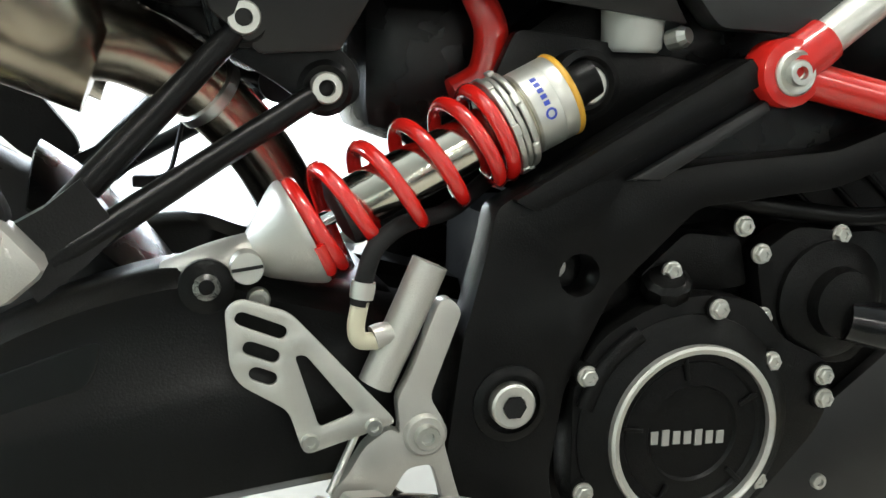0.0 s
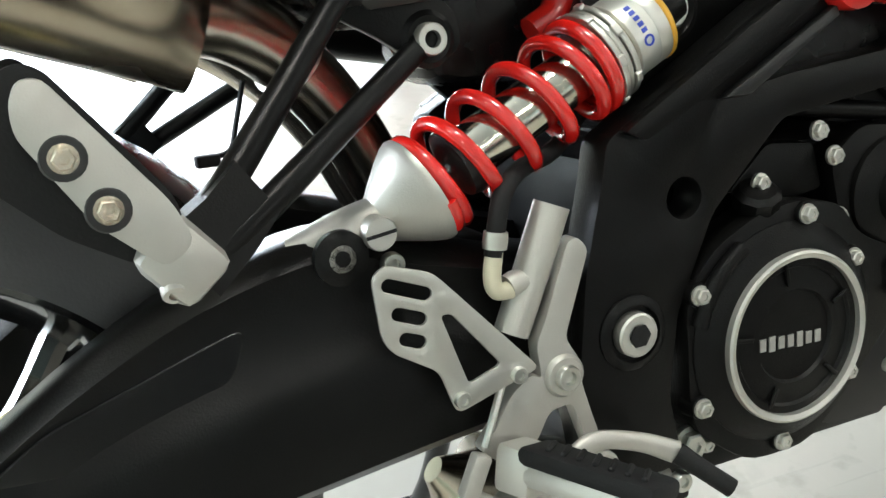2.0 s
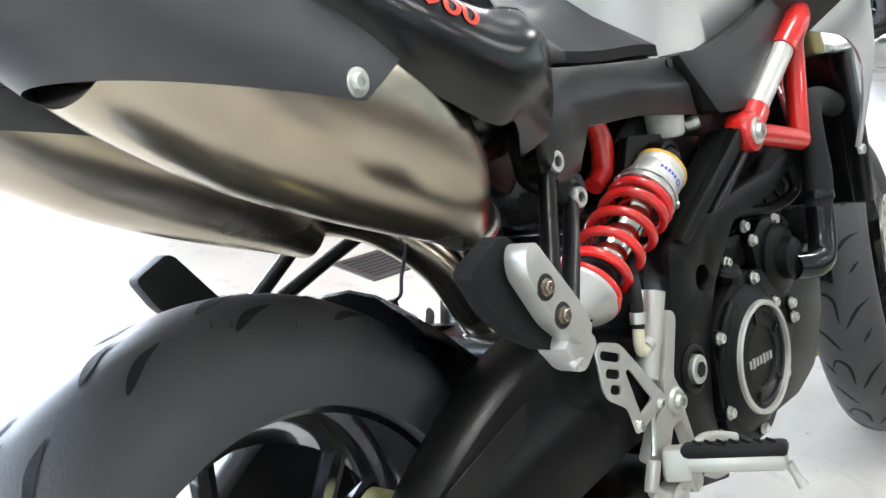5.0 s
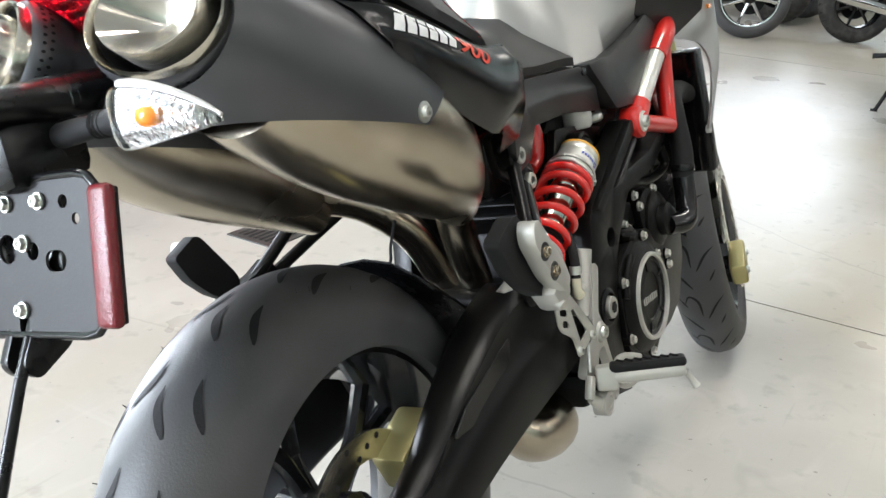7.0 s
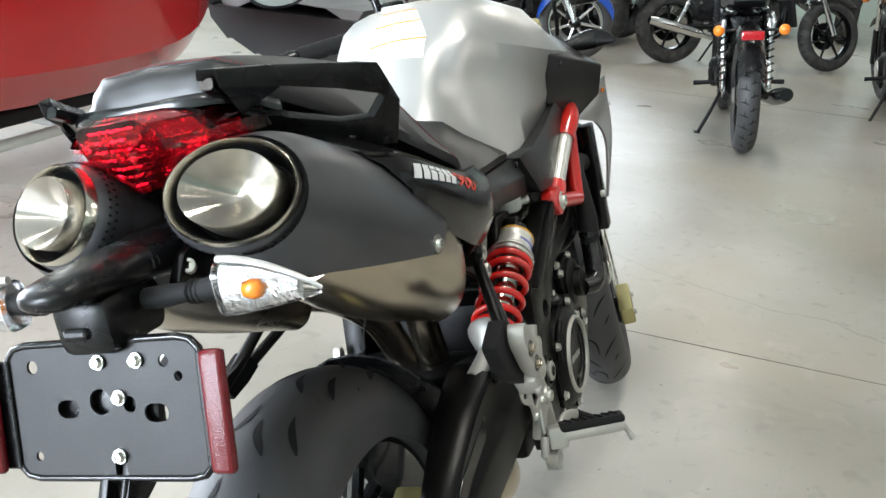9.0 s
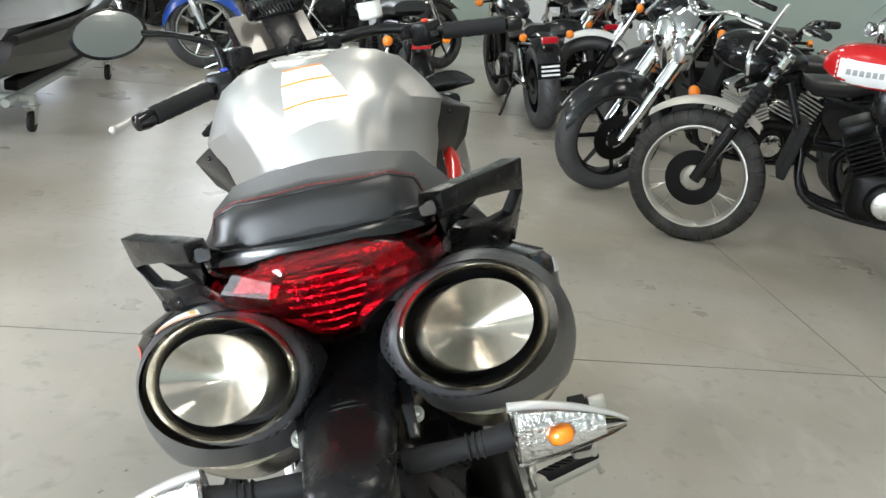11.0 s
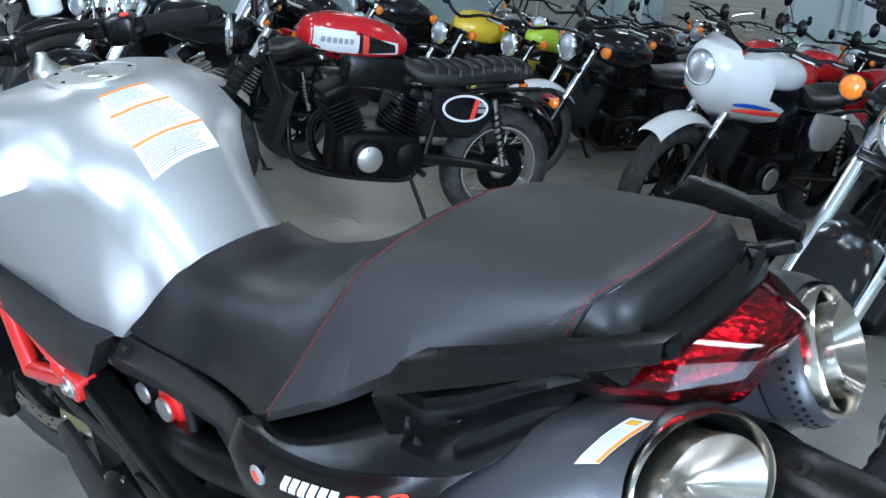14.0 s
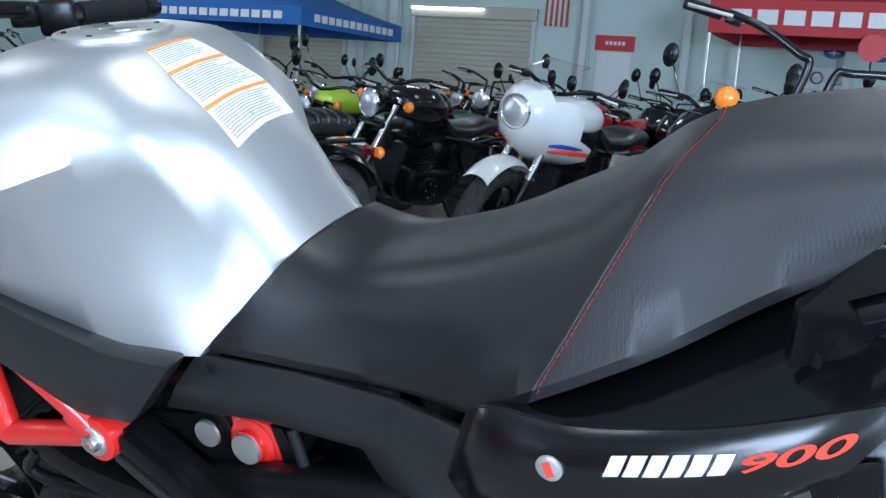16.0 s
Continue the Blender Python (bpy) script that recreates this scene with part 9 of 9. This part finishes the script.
# partition with a wooden edge and a dark doorway
WOOD_EDGE, PANEL_WHITE = material("pine edge", (0.42, 0.27, 0.13), 0.5, vary=0.2, scale=30, stretch=(1, 1, 0.1)), material("white partition panel", (0.66, 0.68, 0.68), 0.5, vary=0.05, scale=3)
pt = thing("partition", pose(12.1, -2.6, 0), "white partition panel with a pine edge board", "partition")
part("panel", box(0.12, 1.9, 2.6, (0, 0, 1.3), r=0.004), PANEL_WHITE, pt)
part("edge_board", box(0.15, 0.09, 2.6, (0, 0.995, 1.3), r=0.004), WOOD_EDGE, pt)


def caster(parent, x, y, top):
    """A swivel caster: wheel, fork and plate."""
    c = part("caster", box(0.10, 0.07, 0.006, (x, y, top), r=0.001), BOLT_STEEL, parent)
    for s in (-1, 1):
        part("caster_cheek", plate([(-0.02, 0.05), (0.025, 0.05), (0.045, top - 0.012), (-0.03, top - 0.012)], 0.004, m=Matrix.Translation((x, y + 0.024 * s, 0))), BOLT_STEEL, c)
    part("caster_wheel", lathe([(0.02, -0.02), (0.052, -0.018), (0.058, -0.008), (0.058, 0.008), (0.052, 0.018), (0.02, 0.02)], axis_at((x, y, 0.06), (0, 1, 0)), 24), RUBBER_DARK, c, smooth=40)
    part("caster_hub", lathe([(0.018, -0.022), (0.018, 0.022), (0.001, 0.023)], axis_at((x, y, 0.06), (0, 1, 0)), 12), BOLT_STEEL, c, smooth=40)


HULL_DARK = material("dark hull gelcoat", (0.012, 0.012, 0.013), 0.35, coat=0.1, vary=0.2, scale=3)
HULL_GREY = material("grey deck gelcoat", (0.30, 0.31, 0.32), 0.3, coat=0.5, vary=0.1, scale=4)


def watercraft(m, lower, upper, label, lift=0.42, tall=0.0):
    """A jet-driven watercraft: V hull, bumper rail, stepped deck, seat, bars and its tube cart on casters."""
    w = thing("watercraft", m @ pose(0, 0, lift), label, "watercraft", "watercraft on carts")
    secs = [(-1.55, 0.50, 0.10, 0.40), (-0.9, 0.56, 0.05, 0.42), (0.0, 0.57, 0.02, 0.44), (0.7, 0.50, 0.05, 0.50), (1.2, 0.32, 0.18, 0.60), (1.5, 0.12, 0.38, 0.68), (1.62, 0.02, 0.55, 0.72)]
    rows_ = []
    secs = [(x, hw, keel, rim_z + tall) for x, hw, keel, rim_z in secs]
    for x, hw, keel, rim_z in smooth_path(secs, 4):
        h = [(0, keel), (hw * 0.35, keel + 0.06), (hw * 0.38, keel + 0.05), (hw * 0.7, keel + 0.13), (hw * 0.74, keel + 0.12), (hw * 0.96, keel + 0.2 + 0.1 * (rim_z - keel)), (hw, rim_z), (0, rim_z)]
        rows_.append(full_loop([(x, max(y, 0), z) for y, z in h]))
    part("hull", rings(rows_), lower, w, smooth=28)
    for s in (1, -1):
        part("bumper_rail", sweep([(x, s * hw, rim_z + 0.01) for x, hw, k_, rim_z in secs], 0.028, n=8, steps=4), RUBBER_DARK, w, smooth=50)
    dk = [(-1.5, 0.46, 0.46), (-0.9, 0.50, 0.52), (-0.4, 0.50, 0.60), (0.3, 0.46, 0.72), (0.8, 0.40, 0.80), (1.25, 0.24, 0.78), (1.55, 0.06, 0.73)]
    rows_ = []
    for x, hw, top in smooth_path(dk, 4):
        top += tall
        rows_.append(full_loop([(x, max(y, 0), z) for y, z in [(0, top), (hw * 0.5, top - 0.01), (hw * 0.72, top - 0.06), (hw * 0.9, min(top - 0.08, 0.58 + tall)), (hw, 0.46 + tall), (0, 0.45 + tall)]]))
    part("deck", rings(rows_), upper, w, smooth=35)
    part("seat", loft_half([(x, [(0, z), (hw * 0.7, z - 0.01), (hw, z - 0.08), (hw * 1.1, z - 0.2), (0, z - 0.22)]) for x, hw, z in ((-1.2, 0.15, 0.80), (-0.6, 0.18, 0.82), (-0.1, 0.17, 0.80), (0.35, 0.13, 0.90))], 4), SEAT_BLACK, w, smooth=60, m=Matrix.Translation((0, 0, tall)))
    for s in (1, -1):
        part("handlebar", sweep([(0.55, 0, 1.0), (0.52, s * 0.2, 1.06), (0.42, s * 0.38, 1.05)], 0.018, n=8), BLACK_SATIN, w, smooth=50, m=Matrix.Translation((0, 0, tall)))
        part("mirror", round_edges(box(0.12, 0.16, 0.12, (0.95, s * 0.34, 0.82)), 0.03, 2), BLACK_PLASTIC, w, smooth=45, m=Matrix.Translation((0, 0, tall)))
    part("steering_pad", round_edges(box(0.3, 0.26, 0.26, (0.62, 0, 0.9)), 0.06, 3), BLACK_PLASTIC, w, smooth=45, m=Matrix.Translation((0, 0, tall)))
    c = thing("watercraft_cart", m, "white tube cart on four black casters", "cart", "carts under the watercraft")
    for s in (1, -1):
        part("rail", sweep([(-1.2, s * 0.34, 0.19), (1.1, s * 0.34, 0.19)], 0.024, n=10, straight=True), STEEL_WHITE, c, smooth=50)
        part("bunk", box(1.7, 0.08, 0.06, (-0.1, s * 0.30, lift + 0.085), r=0.01), RUBBER_DARK, c)
        for x in (-0.9, 0.85):
            part("upright", sweep([(x, s * 0.32, 0.19), (x, s * 0.30, lift + 0.07)], 0.02, n=8, straight=True), STEEL_WHITE, c, smooth=50)
    for x in (-1.0, 0.0, 1.0):
        part("cross_tube", sweep([(x, -0.44, 0.19), (x, 0.44, 0.19)], 0.022, n=10, straight=True), STEEL_WHITE, c, smooth=50)
    for x in (-1.0, 1.0):
        for y in (-0.42, 0.42):
            part("leg", sweep([(x, y, 0.19), (x, y, 0.15)], 0.02, n=8, straight=True), STEEL_WHITE, c, smooth=50)
            caster(c, x, y, 0.15)
    return w


watercraft(pose(2.35, 2.98, 0, 0, 0, 4), P_RED, HULL_GREY, "red and grey watercraft resting on a tube cart", 0.20, 0.30)
watercraft(pose(5.55, 2.60, 0, 0, 0, 2), HULL_DARK, HULL_GREY, "dark grey watercraft resting on a tube cart", 0.16)


def quad(m, paint_, label):
    """A four-wheeled all-terrain vehicle."""
    q = thing("quad_bike", m, label, "quad bike", "quad bikes")
    for x in (0, 1.2):
        for y in (-0.42, 0.42):
            wheel(q, Vector((x, y, 0.31)), 0.31, 0.24, 0.16, "cast", BLACK_SATIN, DUSTY, tread=KNOBS, spokes=5)
        for s in (1, -1):
            fr = [[(x + 0.40 * math.cos(radians(a)), y, 0.33 + 0.36 * math.sin(radians(a))) for y in (s * 0.26, s * 0.36, s * 0.52, s * 0.56)] for a in np.linspace(20, 160, 9)]
            part("fender", sheet(fr, 0.006), paint_, q, smooth=50)
        rk = part("rack", sweep([(x - 0.25, -0.36, 0.86), (x - 0.25, 0.36, 0.86), (x + 0.25, 0.36, 0.86), (x + 0.25, -0.36, 0.86), (x - 0.25, -0.36, 0.86)], 0.013, n=8, straight=True), BLACK_SATIN, q, smooth=50)
        for k in range(4):
            part("rack_bar", sweep([(x - 0.25, -0.24 + 0.16 * k, 0.86), (x + 0.25, -0.24 + 0.16 * k, 0.86)], 0.009, n=6, straight=True), BLACK_SATIN, rk)
    part("body", loft_half([(1.55, [(0, 0.72), (0.2, 0.70), (0.24, 0.5), (0, 0.42)]), (1.2, [(0, 0.84), (0.26, 0.80), (0.28, 0.5), (0, 0.3)]), (0.7, [(0, 0.80), (0.16, 0.76), (0.2, 0.5), (0, 0.3)]), (-0.3, [(0, 0.76), (0.2, 0.72), (0.22, 0.5), (0, 0.4)])], 4), paint_, q, smooth=45)
    part("seat", loft_half([(0.7, [(0, 0.9), (0.12, 0.88), (0.14, 0.76), (0, 0.74)]), (0.2, [(0, 0.88), (0.16, 0.86), (0.18, 0.74), (0, 0.72)]), (-0.25, [(0, 0.92), (0.15, 0.9), (0.17, 0.76), (0, 0.74)])], 4), SEAT_BLACK, q, smooth=60)
    for s in (1, -1):
        part("handlebar", sweep([(0.95, 0, 0.95), (0.92, s * 0.2, 1.05), (0.84, s * 0.38, 1.06)], 0.014, n=8), BLACK_SATIN, q, smooth=50)
        part("headlight", lathe([(0.06, -0.03), (0.06, 0.0), (0.04, 0.02), (0.001, 0.024)], axis_at((1.56, s * 0.14, 0.64), (1, 0, 0)), 16), LENS, q, smooth=50)
    return q


q0 = quad(pose(9.6, 2.9, 0, 0, 0, -95), P_BLACK, "black quad bike with knobby tyres and racks")
for x, y, h in ((11.2, 2.7, -92), (12.6, 2.8, -88), (14.2, 2.6, -94), (13.4, -0.4, 176)):
    copy_thing(q0, pose(x, y, 0, 0, 0, h))
